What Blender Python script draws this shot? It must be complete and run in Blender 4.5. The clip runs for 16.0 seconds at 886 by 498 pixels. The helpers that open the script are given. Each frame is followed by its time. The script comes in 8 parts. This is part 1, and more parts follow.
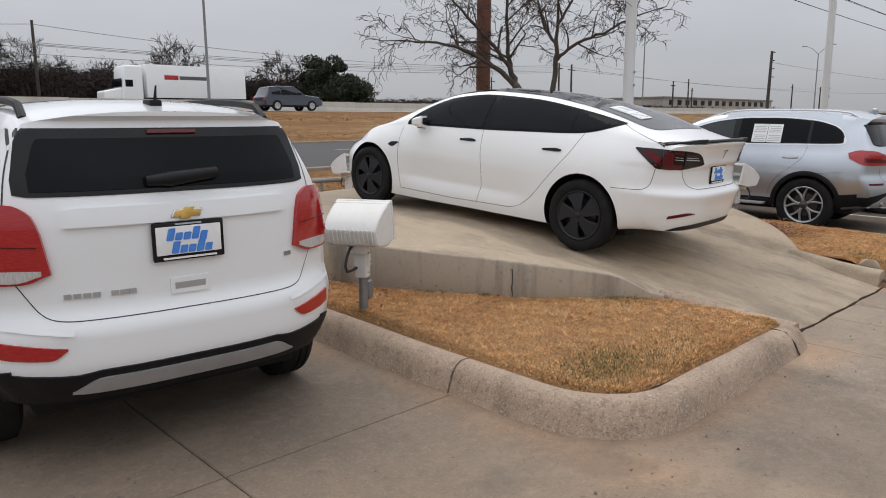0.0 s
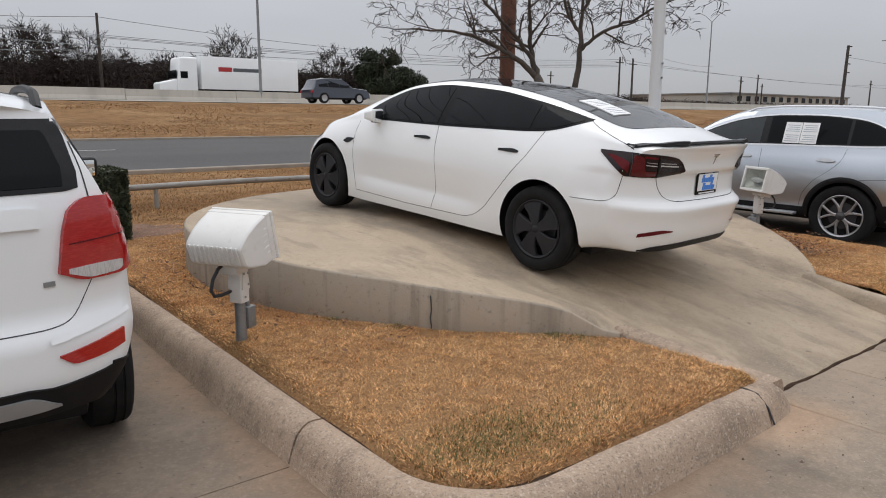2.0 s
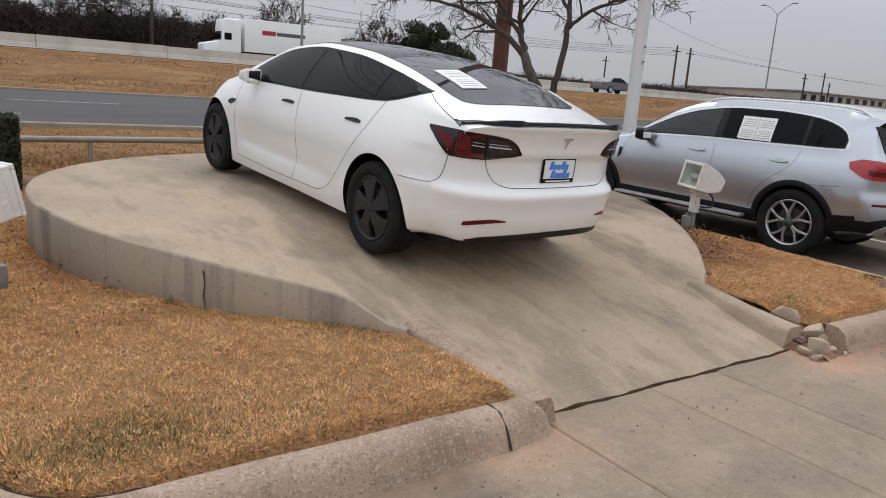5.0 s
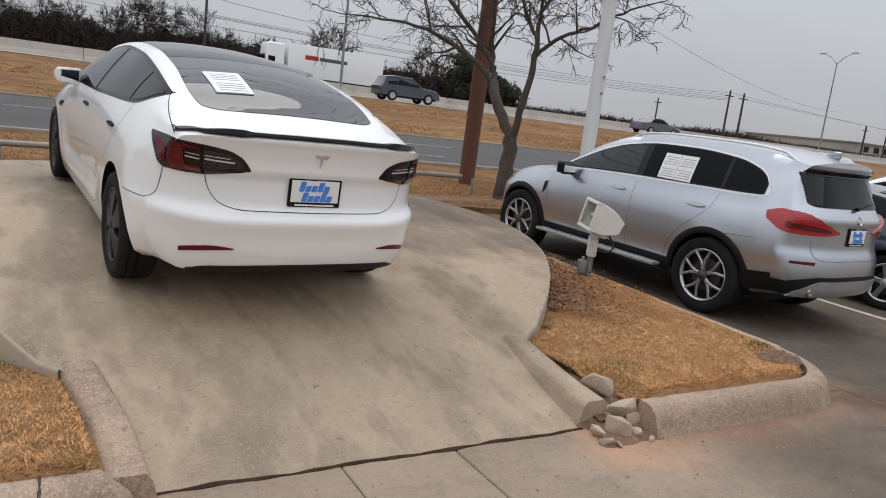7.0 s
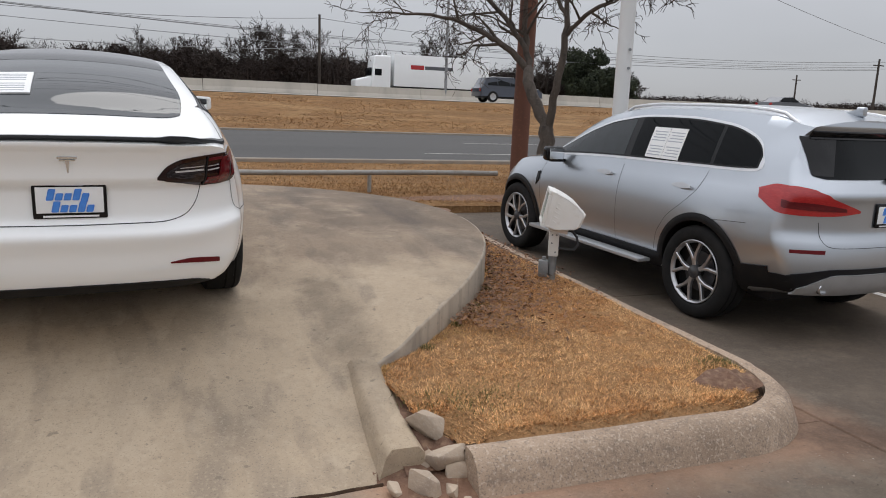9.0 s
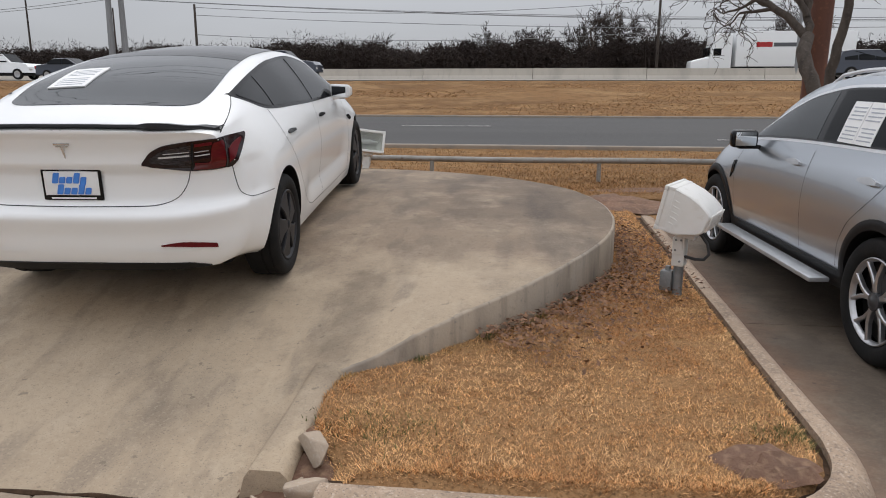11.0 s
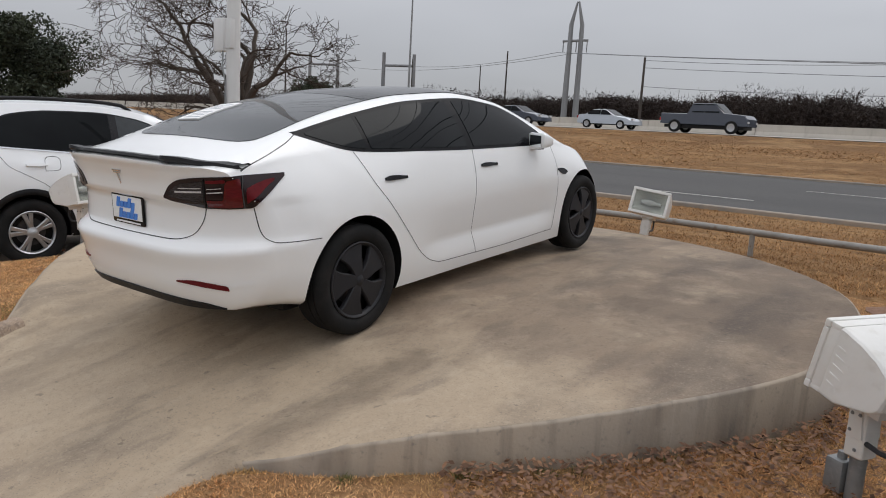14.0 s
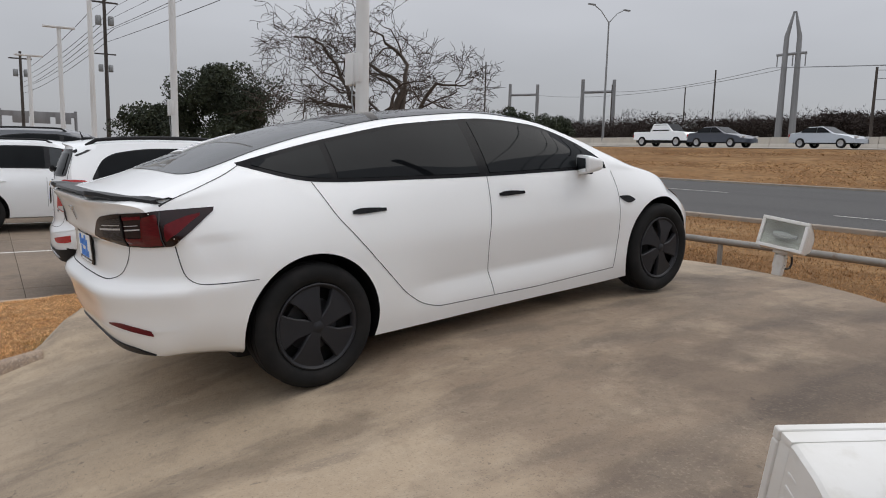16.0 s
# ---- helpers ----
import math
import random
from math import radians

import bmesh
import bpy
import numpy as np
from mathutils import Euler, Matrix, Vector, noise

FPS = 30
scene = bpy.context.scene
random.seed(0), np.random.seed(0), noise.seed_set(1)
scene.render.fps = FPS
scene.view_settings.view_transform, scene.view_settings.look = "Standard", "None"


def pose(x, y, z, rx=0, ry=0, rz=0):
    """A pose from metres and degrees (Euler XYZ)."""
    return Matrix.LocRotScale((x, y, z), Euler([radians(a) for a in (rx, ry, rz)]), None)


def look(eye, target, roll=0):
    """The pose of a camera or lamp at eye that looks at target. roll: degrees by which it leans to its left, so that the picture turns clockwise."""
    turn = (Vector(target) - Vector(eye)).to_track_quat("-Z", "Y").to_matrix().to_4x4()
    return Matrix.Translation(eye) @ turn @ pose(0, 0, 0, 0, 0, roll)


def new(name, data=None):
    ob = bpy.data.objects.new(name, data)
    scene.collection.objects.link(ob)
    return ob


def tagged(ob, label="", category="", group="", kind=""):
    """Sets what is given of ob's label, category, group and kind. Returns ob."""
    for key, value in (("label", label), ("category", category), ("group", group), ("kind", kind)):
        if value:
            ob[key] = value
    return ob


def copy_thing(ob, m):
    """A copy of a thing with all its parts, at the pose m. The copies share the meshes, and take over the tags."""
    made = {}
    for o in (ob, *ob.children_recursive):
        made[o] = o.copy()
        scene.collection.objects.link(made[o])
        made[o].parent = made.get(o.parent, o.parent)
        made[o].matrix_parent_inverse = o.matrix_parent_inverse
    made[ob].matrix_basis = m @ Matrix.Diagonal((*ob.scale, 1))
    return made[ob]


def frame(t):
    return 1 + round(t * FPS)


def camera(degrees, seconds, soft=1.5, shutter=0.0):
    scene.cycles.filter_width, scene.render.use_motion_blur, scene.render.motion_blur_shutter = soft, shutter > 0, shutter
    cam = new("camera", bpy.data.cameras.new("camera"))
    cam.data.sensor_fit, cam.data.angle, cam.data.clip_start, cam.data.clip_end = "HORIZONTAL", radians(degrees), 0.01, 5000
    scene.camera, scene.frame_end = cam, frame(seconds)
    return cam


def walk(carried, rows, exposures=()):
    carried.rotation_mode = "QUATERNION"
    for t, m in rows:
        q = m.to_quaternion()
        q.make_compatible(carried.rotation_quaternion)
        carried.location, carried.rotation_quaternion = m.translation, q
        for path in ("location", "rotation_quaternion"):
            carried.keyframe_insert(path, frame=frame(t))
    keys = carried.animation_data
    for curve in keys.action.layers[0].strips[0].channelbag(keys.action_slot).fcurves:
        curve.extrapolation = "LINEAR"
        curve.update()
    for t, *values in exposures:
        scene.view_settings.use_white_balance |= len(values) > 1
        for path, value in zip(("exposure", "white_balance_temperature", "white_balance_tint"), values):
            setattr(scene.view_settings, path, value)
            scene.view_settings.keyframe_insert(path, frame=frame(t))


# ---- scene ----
cam = camera(63.4, 16.0, soft=1.0)
PATH = [
    (0, (0.047, 0.039, 1.62), (1.405, 1.463, 1.268), -0.3),
    (0.5, (0.368, 0.105, 1.649), (1.712, 1.544, 1.299), -0.3),
    (1, (0.764, 0.093, 1.619), (1.991, 1.617, 1.204), -0.2),
    (1.5, (1.135, 0.106, 1.628), (2.447, 1.578, 1.296), 1.5),
    (2, (1.487, 0.104, 1.621), (2.722, 1.634, 1.253), 0.3),
    (2.5, (1.748, 0.042, 1.628), (2.924, 1.582, 1.133), 1.0),
    (3, (1.728, -0.079, 1.636), (3.07, 1.333, 1.185), 5.1),
    (3.5, (1.846, -0.239, 1.596), (3.17, 1.166, 1.072), 4.2),
    (4, (2.164, -0.376, 1.629), (3.434, 1.085, 1.125), 4.8),
    (4.2, (2.313, -0.375, 1.599), (3.561, 1.121, 1.145), 4.3),
    (6.3, (4.379, -0.672, 1.614), (5.301, 1.051, 1.187), 3.2),
    (6.5, (4.558, -0.624, 1.62), (5.463, 1.116, 1.23), 2.8),
    (7, (5.032, -0.815, 1.634), (6.05, 0.868, 1.276), 6.9),
    (7.5, (5.523, -0.932, 1.602), (6.428, 0.808, 1.21), 2.5),
    (8, (5.977, -0.852, 1.599), (6.941, 0.858, 1.213), 4.3),
    (8.5, (6.546, -0.913, 1.582), (7.27, 0.906, 1.172), 0.6),
    (8.7, (6.733, -0.871, 1.617), (7.442, 0.958, 1.226), 1.5),
    (10.8, (8.725, -0.439, 1.586), (8.709, 1.526, 1.212), 0.5),
    (11, (8.915, -0.434, 1.604), (8.682, 1.505, 1.177), 0.1),
    (11.5, (9.208, -0.211, 1.592), (8.688, 1.685, 1.222), 3.8),
    (12, (9.571, 0.007, 1.605), (8.679, 1.753, 1.211), 2.6),
    (12.5, (9.815, 0.275, 1.623), (8.789, 1.958, 1.285), 4.8),
    (13, (10.071, 0.603, 1.603), (8.87, 2.181, 1.339), 0.9),
    (13.5, (10.331, 0.901, 1.663), (9.034, 2.403, 1.415), 2.0),
    (14, (10.434, 1.278, 1.653), (9.138, 2.766, 1.326), 3.3),
    (14.5, (10.7, 1.58, 1.654), (9.528, 3.164, 1.309), 4.6),
    (15, (10.782, 1.905, 1.631), (9.396, 3.326, 1.388), 0.3),
    (15.5, (10.756, 2.315, 1.653), (9.159, 3.451, 1.253), 1.2),
    (16, (10.78, 2.673, 1.679), (9.109, 3.737, 1.407), 1.4),
]
walk(cam, [(t, look(eye, target, roll)) for t, eye, target, roll in PATH], [(0, 0.0), (12.5, 0.0), (13.5, -0.12), (16, -0.12)])

# ---- light: an overcast sky, brighter overhead, and a weak wide sun ----
SUN_UP, SUN_TURN = radians(60), radians(15)
world = bpy.data.worlds.new("world")
scene.world = world
world.use_nodes = True
wt_ = world.node_tree
bg = wt_.nodes["Background"]
sky = wt_.nodes.new("ShaderNodeTexSky")
sky.sky_type, sky.sun_disc, sky.sun_elevation, sky.sun_rotation = "NISHITA", False, SUN_UP, SUN_TURN
coord = wt_.nodes.new("ShaderNodeTexCoord")
split = wt_.nodes.new("ShaderNodeSeparateXYZ")
wt_.links.new(coord.outputs["Generated"], split.inputs[0])
lift = wt_.nodes.new("ShaderNodeMapRange")
lift.inputs["From Min"].default_value, lift.inputs["From Max"].default_value = 0.0, 1.0
lift.inputs["To Min"].default_value, lift.inputs["To Max"].default_value = 0.415, 1.58
wt_.links.new(split.outputs["Z"], lift.inputs["Value"])
cloud = wt_.nodes.new("ShaderNodeTexNoise")
cloud.inputs["Scale"].default_value, cloud.inputs["Detail"].default_value = 2.2, 3.0
squash = wt_.nodes.new("ShaderNodeMapping")
squash.inputs["Scale"].default_value = (1, 1, 3.5)
wt_.links.new(coord.outputs["Generated"], squash.inputs[0])
wt_.links.new(squash.outputs[0], cloud.inputs["Vector"])
soft_ = wt_.nodes.new("ShaderNodeMapRange")
soft_.inputs["From Min"].default_value, soft_.inputs["From Max"].default_value = 0.3, 0.7
soft_.inputs["To Min"].default_value, soft_.inputs["To Max"].default_value = 0.92, 1.06
wt_.links.new(cloud.outputs["Fac"], soft_.inputs["Value"])
times_ = wt_.nodes.new("ShaderNodeMath")
times_.operation = "MULTIPLY"
wt_.links.new(lift.outputs[0], times_.inputs[0])
wt_.links.new(soft_.outputs[0], times_.inputs[1])
grey = wt_.nodes.new("ShaderNodeMix")
grey.data_type, grey.blend_type = "RGBA", "MULTIPLY"
grey.inputs["Factor"].default_value = 1.0
grey.inputs["A"].default_value = (0.965, 0.985, 1.05, 1)
wt_.links.new(times_.outputs[0], grey.inputs["B"])
dim = wt_.nodes.new("ShaderNodeMix")
dim.data_type, dim.blend_type = "RGBA", "MULTIPLY"
dim.inputs["Factor"].default_value = 1.0
dim.inputs["B"].default_value = (0.10, 0.10, 0.10, 1)
wt_.links.new(sky.outputs[0], dim.inputs["A"])
veil = wt_.nodes.new("ShaderNodeMix")
veil.data_type = "RGBA"
veil.inputs["Factor"].default_value = 0.93
wt_.links.new(dim.outputs["Result"], veil.inputs["A"])
wt_.links.new(grey.outputs["Result"], veil.inputs["B"])
wt_.links.new(veil.outputs["Result"], bg.inputs[0])
bg.inputs[1].default_value = 1.0
sun = new("sun", bpy.data.lights.new("sun", "SUN"))
sun.data.energy, sun.data.angle, sun.data.color = 0.7, radians(40), (1.0, 0.97, 0.93)
sun.matrix_world = look((0, 0, 30), (-30 * math.sin(SUN_TURN) * math.cos(SUN_UP), -30 * math.cos(SUN_TURN) * math.cos(SUN_UP), 30 - 30 * math.sin(SUN_UP)))


# ---- materials ----
def surf(name, base, rough=0.7, layers=(), bump=(), metal=0.0, coat=0.0, spec=0.5, vary=0.0, island=0.0, rough_vary=0.0):
    """A node material: a base colour, noise layers (scale, detail, low, high, colour, stretch) laid over it, and bumps (scale, metres)."""
    m = bpy.data.materials.new(name)
    m.use_nodes = True
    nt = m.node_tree
    bs = nt.nodes["Principled BSDF"]
    bs.inputs["Roughness"].default_value, bs.inputs["Metallic"].default_value = rough, metal
    bs.inputs["Coat Weight"].default_value, bs.inputs["Specular IOR Level"].default_value = coat, spec
    bs.inputs["Coat Roughness"].default_value = 0.03
    geo = nt.nodes.new("ShaderNodeNewGeometry")
    col = nt.nodes.new("ShaderNodeRGB")
    col.outputs[0].default_value = (*base, 1)
    out = col.outputs[0]

    def noise_at(scale, detail, stretch=(1, 1, 1), turn=0.0):
        mp = nt.nodes.new("ShaderNodeMapping")
        mp.inputs["Scale"].default_value = stretch
        mp.inputs["Rotation"].default_value = (0, 0, turn)
        nt.links.new(geo.outputs["Position"], mp.inputs[0])
        nz = nt.nodes.new("ShaderNodeTexNoise")
        nz.inputs["Scale"].default_value, nz.inputs["Detail"].default_value = scale, detail
        nt.links.new(mp.outputs[0], nz.inputs["Vector"])
        return nz.outputs["Fac"]

    for scale, detail, low, high, colour, *more in layers:
        fac = noise_at(scale, detail, *more)
        mr = nt.nodes.new("ShaderNodeMapRange")
        mr.inputs["From Min"].default_value, mr.inputs["From Max"].default_value = low, high
        nt.links.new(fac, mr.inputs["Value"])
        mx = nt.nodes.new("ShaderNodeMix")
        mx.data_type = "RGBA"
        nt.links.new(mr.outputs[0], mx.inputs["Factor"])
        nt.links.new(out, mx.inputs["A"])
        mx.inputs["B"].default_value = (*colour[:3], 1)
        if len(colour) > 3:
            sc = nt.nodes.new("ShaderNodeMath")
            sc.operation = "MULTIPLY"
            sc.inputs[1].default_value = colour[3]
            nt.links.new(mr.outputs[0], sc.inputs[0])
            nt.links.new(sc.outputs[0], mx.inputs["Factor"])
        out = mx.outputs["Result"]
    for amount, source in ((vary, "object"), (island, "island")):
        if amount:
            if source == "object":
                rnd = nt.nodes.new("ShaderNodeObjectInfo").outputs["Random"]
            else:
                rnd = geo.outputs["Random Per Island"]
            mr = nt.nodes.new("ShaderNodeMapRange")
            mr.inputs["To Min"].default_value, mr.inputs["To Max"].default_value = 1 - amount, 1 + amount
            nt.links.new(rnd, mr.inputs["Value"])
            mx = nt.nodes.new("ShaderNodeMix")
            mx.data_type, mx.blend_type = "RGBA", "MULTIPLY"
            mx.inputs["Factor"].default_value = 1.0
            nt.links.new(out, mx.inputs["A"])
            nt.links.new(mr.outputs[0], mx.inputs["B"])
            out = mx.outputs["Result"]
    nt.links.new(out, bs.inputs["Base Color"])
    if rough_vary:
        mr = nt.nodes.new("ShaderNodeMapRange")
        mr.inputs["From Min"].default_value, mr.inputs["From Max"].default_value = 0.3, 0.7
        mr.inputs["To Min"].default_value, mr.inputs["To Max"].default_value = rough - rough_vary, rough + rough_vary
        nt.links.new(noise_at(7, 4), mr.inputs["Value"])
        nt.links.new(mr.outputs[0], bs.inputs["Roughness"])
    last = None
    for scale, depth, *more in bump:
        bp = nt.nodes.new("ShaderNodeBump")
        bp.inputs["Distance"].default_value = depth
        nt.links.new(noise_at(scale, 5, *more), bp.inputs["Height"])
        if last:
            nt.links.new(last, bp.inputs["Normal"])
        last = bp.outputs[0]
    if last:
        nt.links.new(last, bs.inputs["Normal"])
    return m


def tint_band(m, x0, y0, x1, y1, reach, tint, strength):
    """Tints a ground material in a ragged patch over a rectangle and round it: soil, wear, paler and darker areas."""
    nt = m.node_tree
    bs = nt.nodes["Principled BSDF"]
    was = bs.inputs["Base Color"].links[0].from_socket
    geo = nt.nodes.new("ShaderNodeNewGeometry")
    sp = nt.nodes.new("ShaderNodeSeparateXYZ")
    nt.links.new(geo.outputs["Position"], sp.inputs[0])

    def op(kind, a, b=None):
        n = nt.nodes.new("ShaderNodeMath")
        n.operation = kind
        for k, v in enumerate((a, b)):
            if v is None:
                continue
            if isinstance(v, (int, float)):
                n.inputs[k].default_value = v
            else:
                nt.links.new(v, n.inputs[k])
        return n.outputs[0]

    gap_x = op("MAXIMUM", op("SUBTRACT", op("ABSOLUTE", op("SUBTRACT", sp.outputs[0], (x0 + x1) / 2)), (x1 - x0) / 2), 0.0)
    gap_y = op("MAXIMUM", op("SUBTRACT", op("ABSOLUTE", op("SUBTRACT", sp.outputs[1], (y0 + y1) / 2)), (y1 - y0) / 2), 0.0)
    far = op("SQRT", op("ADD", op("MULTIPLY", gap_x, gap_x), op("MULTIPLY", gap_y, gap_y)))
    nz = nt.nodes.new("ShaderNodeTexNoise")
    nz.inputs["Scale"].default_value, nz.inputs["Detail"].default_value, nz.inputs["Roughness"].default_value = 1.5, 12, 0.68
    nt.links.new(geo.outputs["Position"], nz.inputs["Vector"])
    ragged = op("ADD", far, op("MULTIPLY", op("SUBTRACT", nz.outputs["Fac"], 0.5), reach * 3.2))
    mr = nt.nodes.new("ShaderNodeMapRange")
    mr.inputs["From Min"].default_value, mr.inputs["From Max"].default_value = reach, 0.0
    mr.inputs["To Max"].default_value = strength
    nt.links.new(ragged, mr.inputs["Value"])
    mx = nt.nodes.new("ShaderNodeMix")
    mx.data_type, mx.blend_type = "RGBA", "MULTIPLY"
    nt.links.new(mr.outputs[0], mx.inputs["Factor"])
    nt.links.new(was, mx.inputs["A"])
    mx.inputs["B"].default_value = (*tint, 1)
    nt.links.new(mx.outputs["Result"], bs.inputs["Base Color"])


M_SLAB = surf("weathered_concrete", (0.215, 0.163, 0.117), 0.85, [
    (0.3, 7, 0.4, 0.66, (0.14, 0.108, 0.08)), (0.55, 9, 0.5, 0.7, (0.25, 0.188, 0.133, 0.85)), (1.1, 12, 0.48, 0.6, (0.125, 0.099, 0.076, 0.5), (1, 0.5, 1), 0.4),
    (2.2, 12, 0.53, 0.64, (0.27, 0.21, 0.155, 0.4), (0.6, 1, 1), 0.2), (5, 12, 0.52, 0.68, (0.13, 0.103, 0.08, 0.35)), (14, 10, 0.5, 0.64, (0.25, 0.195, 0.147, 0.3)), (26, 8, 0.53, 0.68, (0.11, 0.087, 0.068, 0.3)), (60, 6, 0.52, 0.68, (0.27, 0.215, 0.165, 0.4)), (120, 3, 0.56, 0.7, (0.1, 0.08, 0.063, 0.4)), (0.8, 12, 0.62, 0.67, (0.1, 0.08, 0.063, 0.45)), (22, 2, 0.7, 0.73, (0.07, 0.056, 0.045, 0.6))],
    [(160, 0.003), (30, 0.002), (9, 0.003)], vary=0.06)
tint_band(M_SLAB, 8.9, -2.5, 14.5, 1.2, 0.8, (0.47, 0.46, 0.44), 0.85)
# slabs of the east bays, tinted to about half their base colour
tint_band(M_SLAB, 10.6, 1.2, 40, 9.3, 0.5, (0.5, 0.48, 0.46), 0.9)
tint_band(M_SLAB, 5.2, -1.2, 8.2, 1.9, 0.8, (1.55, 1.58, 1.6), 0.8)
tint_band(M_SLAB, 3.0, -0.2, 5.2, 1.75, 0.7, (1.22, 1.22, 1.2), 0.7)
tint_band(M_SLAB, 0.9, -0.2, 2.6, 2.6, 0.8, (1.35, 1.3, 1.24), 0.7)
tint_band(M_SLAB, 2.9, 1.75, 5.4, 12, 0.34, (1.18, 1.02, 0.9), 0.8)
tint_band(M_SLAB, 7.9, 1.75, 10.3, 12, 0.35, (1.5, 1.12, 0.95), 0.8)
M_DECK = surf("ramp_concrete", (0.415, 0.322, 0.222), 0.8, [
    (2.4, 15, 0.54, 0.6, (0.22, 0.172, 0.125, 0.4), (1, 0.55, 1), 0.9), (5.5, 15, 0.55, 0.6, (0.47, 0.375, 0.265, 0.45), (1, 0.6, 1), -0.5),
    (0.5, 7, 0.45, 0.72, (0.3, 0.23, 0.16)), (1.3, 10, 0.5, 0.66, (0.42, 0.33, 0.232, 0.8)), (1.6, 12, 0.56, 0.66, (0.19, 0.15, 0.114, 0.65), (1, 0.35, 1), 0.6), (4.5, 12, 0.57, 0.66, (0.2, 0.158, 0.12, 0.5), (1, 0.3, 1), 0.75),
    (0.9, 10, 0.57, 0.64, (0.19, 0.152, 0.116, 0.5), (1, 0.35, 1), -0.5), (9, 10, 0.56, 0.7, (0.46, 0.37, 0.27, 0.35), (1, 0.5, 1), -0.3), (18, 4, 0.68, 0.72, (0.15, 0.12, 0.09, 0.6)), (30, 9, 0.54, 0.68, (0.25, 0.195, 0.14, 0.4)), (60, 5, 0.54, 0.68, (0.46, 0.375, 0.27, 0.45)), (110, 2, 0.58, 0.7, (0.14, 0.112, 0.084, 0.45))],
    [(150, 0.0025), (25, 0.002), (7, 0.003)])
tint_band(M_DECK, 7.3, 4.7, 9.8, 8.4, 0.8, (0.5, 0.465, 0.46), 0.85)
tint_band(M_DECK, 8.3, 5.6, 9.8, 7.6, 0.55, (0.62, 0.6, 0.6), 0.7)
tint_band(M_DECK, 5.0, 6.6, 6.4, 8.2, 0.9, (0.6, 0.62, 0.66), 0.7)
tint_band(M_DECK, 7.84, 2.8, 7.98, 4.1, 0.16, (0.55, 0.54, 0.54), 0.8)
tint_band(M_DECK, 7.2, 2.5, 7.8, 3.7, 0.3, (0.76, 0.76, 0.76), 0.7)
M_WALL = surf("form_cast_concrete", (0.37, 0.305, 0.232), 0.85, [
    (1.2, 6, 0.45, 0.72, (0.285, 0.25, 0.208)), (3.2, 8, 0.53, 0.68, (0.13, 0.108, 0.088, 0.75), (1, 1, 0.13)), (10, 7, 0.55, 0.7, (0.12, 0.104, 0.088, 0.55), (1, 1, 0.07)), (7, 8, 0.55, 0.7, (0.38, 0.33, 0.27, 0.4)), (30, 4, 0.6, 0.75, (0.13, 0.12, 0.11, 0.5)), (3, 6, 0.55, 0.8, (0.33, 0.28, 0.22, 0.6))],
    [(70, 0.0015), (5, 0.003)])
M_KERB = surf("exposed_aggregate_concrete", (0.385, 0.282, 0.2), 0.9, [
    (0.9, 8, 0.42, 0.68, (0.27, 0.195, 0.138)), (2.6, 10, 0.5, 0.66, (0.46, 0.345, 0.25, 0.6)), (4, 10, 0.55, 0.7, (0.19, 0.138, 0.1, 0.5), (1, 1, 0.5)), (12, 10, 0.54, 0.66, (0.2, 0.148, 0.11, 0.5)), (40, 7, 0.54, 0.67, (0.2, 0.155, 0.12, 0.6)), (75, 4, 0.54, 0.68, (0.54, 0.44, 0.35, 0.7)), (120, 2, 0.58, 0.68, (0.1, 0.082, 0.066, 0.65))],
    [(140, 0.003), (12, 0.004)])
M_KERB_PALE = surf("patched_concrete", (0.34, 0.285, 0.228), 0.85, [(3, 6, 0.45, 0.75, (0.24, 0.225, 0.2)), (90, 3, 0.58, 0.72, (0.16, 0.15, 0.13, 0.6))], [(100, 0.002)])
M_SOIL = surf("dry_thatch", (0.3, 0.17, 0.08), 0.95, [
    (0.8, 5, 0.45, 0.7, (0.18, 0.096, 0.046)), (14, 6, 0.45, 0.7, (0.3, 0.175, 0.085, 0.8)), (60, 4, 0.5, 0.7, (0.08, 0.045, 0.025, 0.8))], [(50, 0.012)], spec=0.1)
M_FIELD = surf("dry_verge_grass", (0.235, 0.13, 0.058), 0.95, [
    (0.25, 7, 0.42, 0.66, (0.165, 0.09, 0.042), (0.3, 1, 1)), (0.9, 9, 0.48, 0.66, (0.33, 0.205, 0.1, 0.8), (0.4, 1, 1)), (4, 9, 0.5, 0.66, (0.12, 0.066, 0.032, 0.8), (0.5, 1, 1)), (20, 7, 0.5, 0.68, (0.34, 0.215, 0.11, 0.5))],
    [(12, 0.06), (2, 0.1)], spec=0.1)
M_DIRT = surf("red_brown_soil", (0.2, 0.11, 0.07), 0.95, [(3, 6, 0.45, 0.7, (0.13, 0.075, 0.05)), (25, 5, 0.5, 0.7, (0.3, 0.19, 0.12, 0.7))], [(30, 0.015)])
M_ROAD = surf("worn_asphalt", (0.066, 0.063, 0.061), 0.9, [(0.4, 6, 0.45, 0.7, (0.05, 0.048, 0.047), (0.15, 1, 1)), (40, 3, 0.55, 0.75, (0.13, 0.125, 0.12, 0.6))], [(90, 0.003)])
M_HIGHWAY = surf("highway_concrete", (0.34, 0.31, 0.27), 0.9, [(0.5, 5, 0.45, 0.7, (0.27, 0.25, 0.22), (0.1, 1, 1))])
M_BARRIER = surf("barrier_concrete", (0.5, 0.46, 0.4), 0.85, [(0.6, 6, 0.5, 0.75, (0.36, 0.33, 0.29), (1, 1, 0.5)), (4, 5, 0.55, 0.75, (0.4, 0.36, 0.31, 0.6), (1, 1, 0.2))])
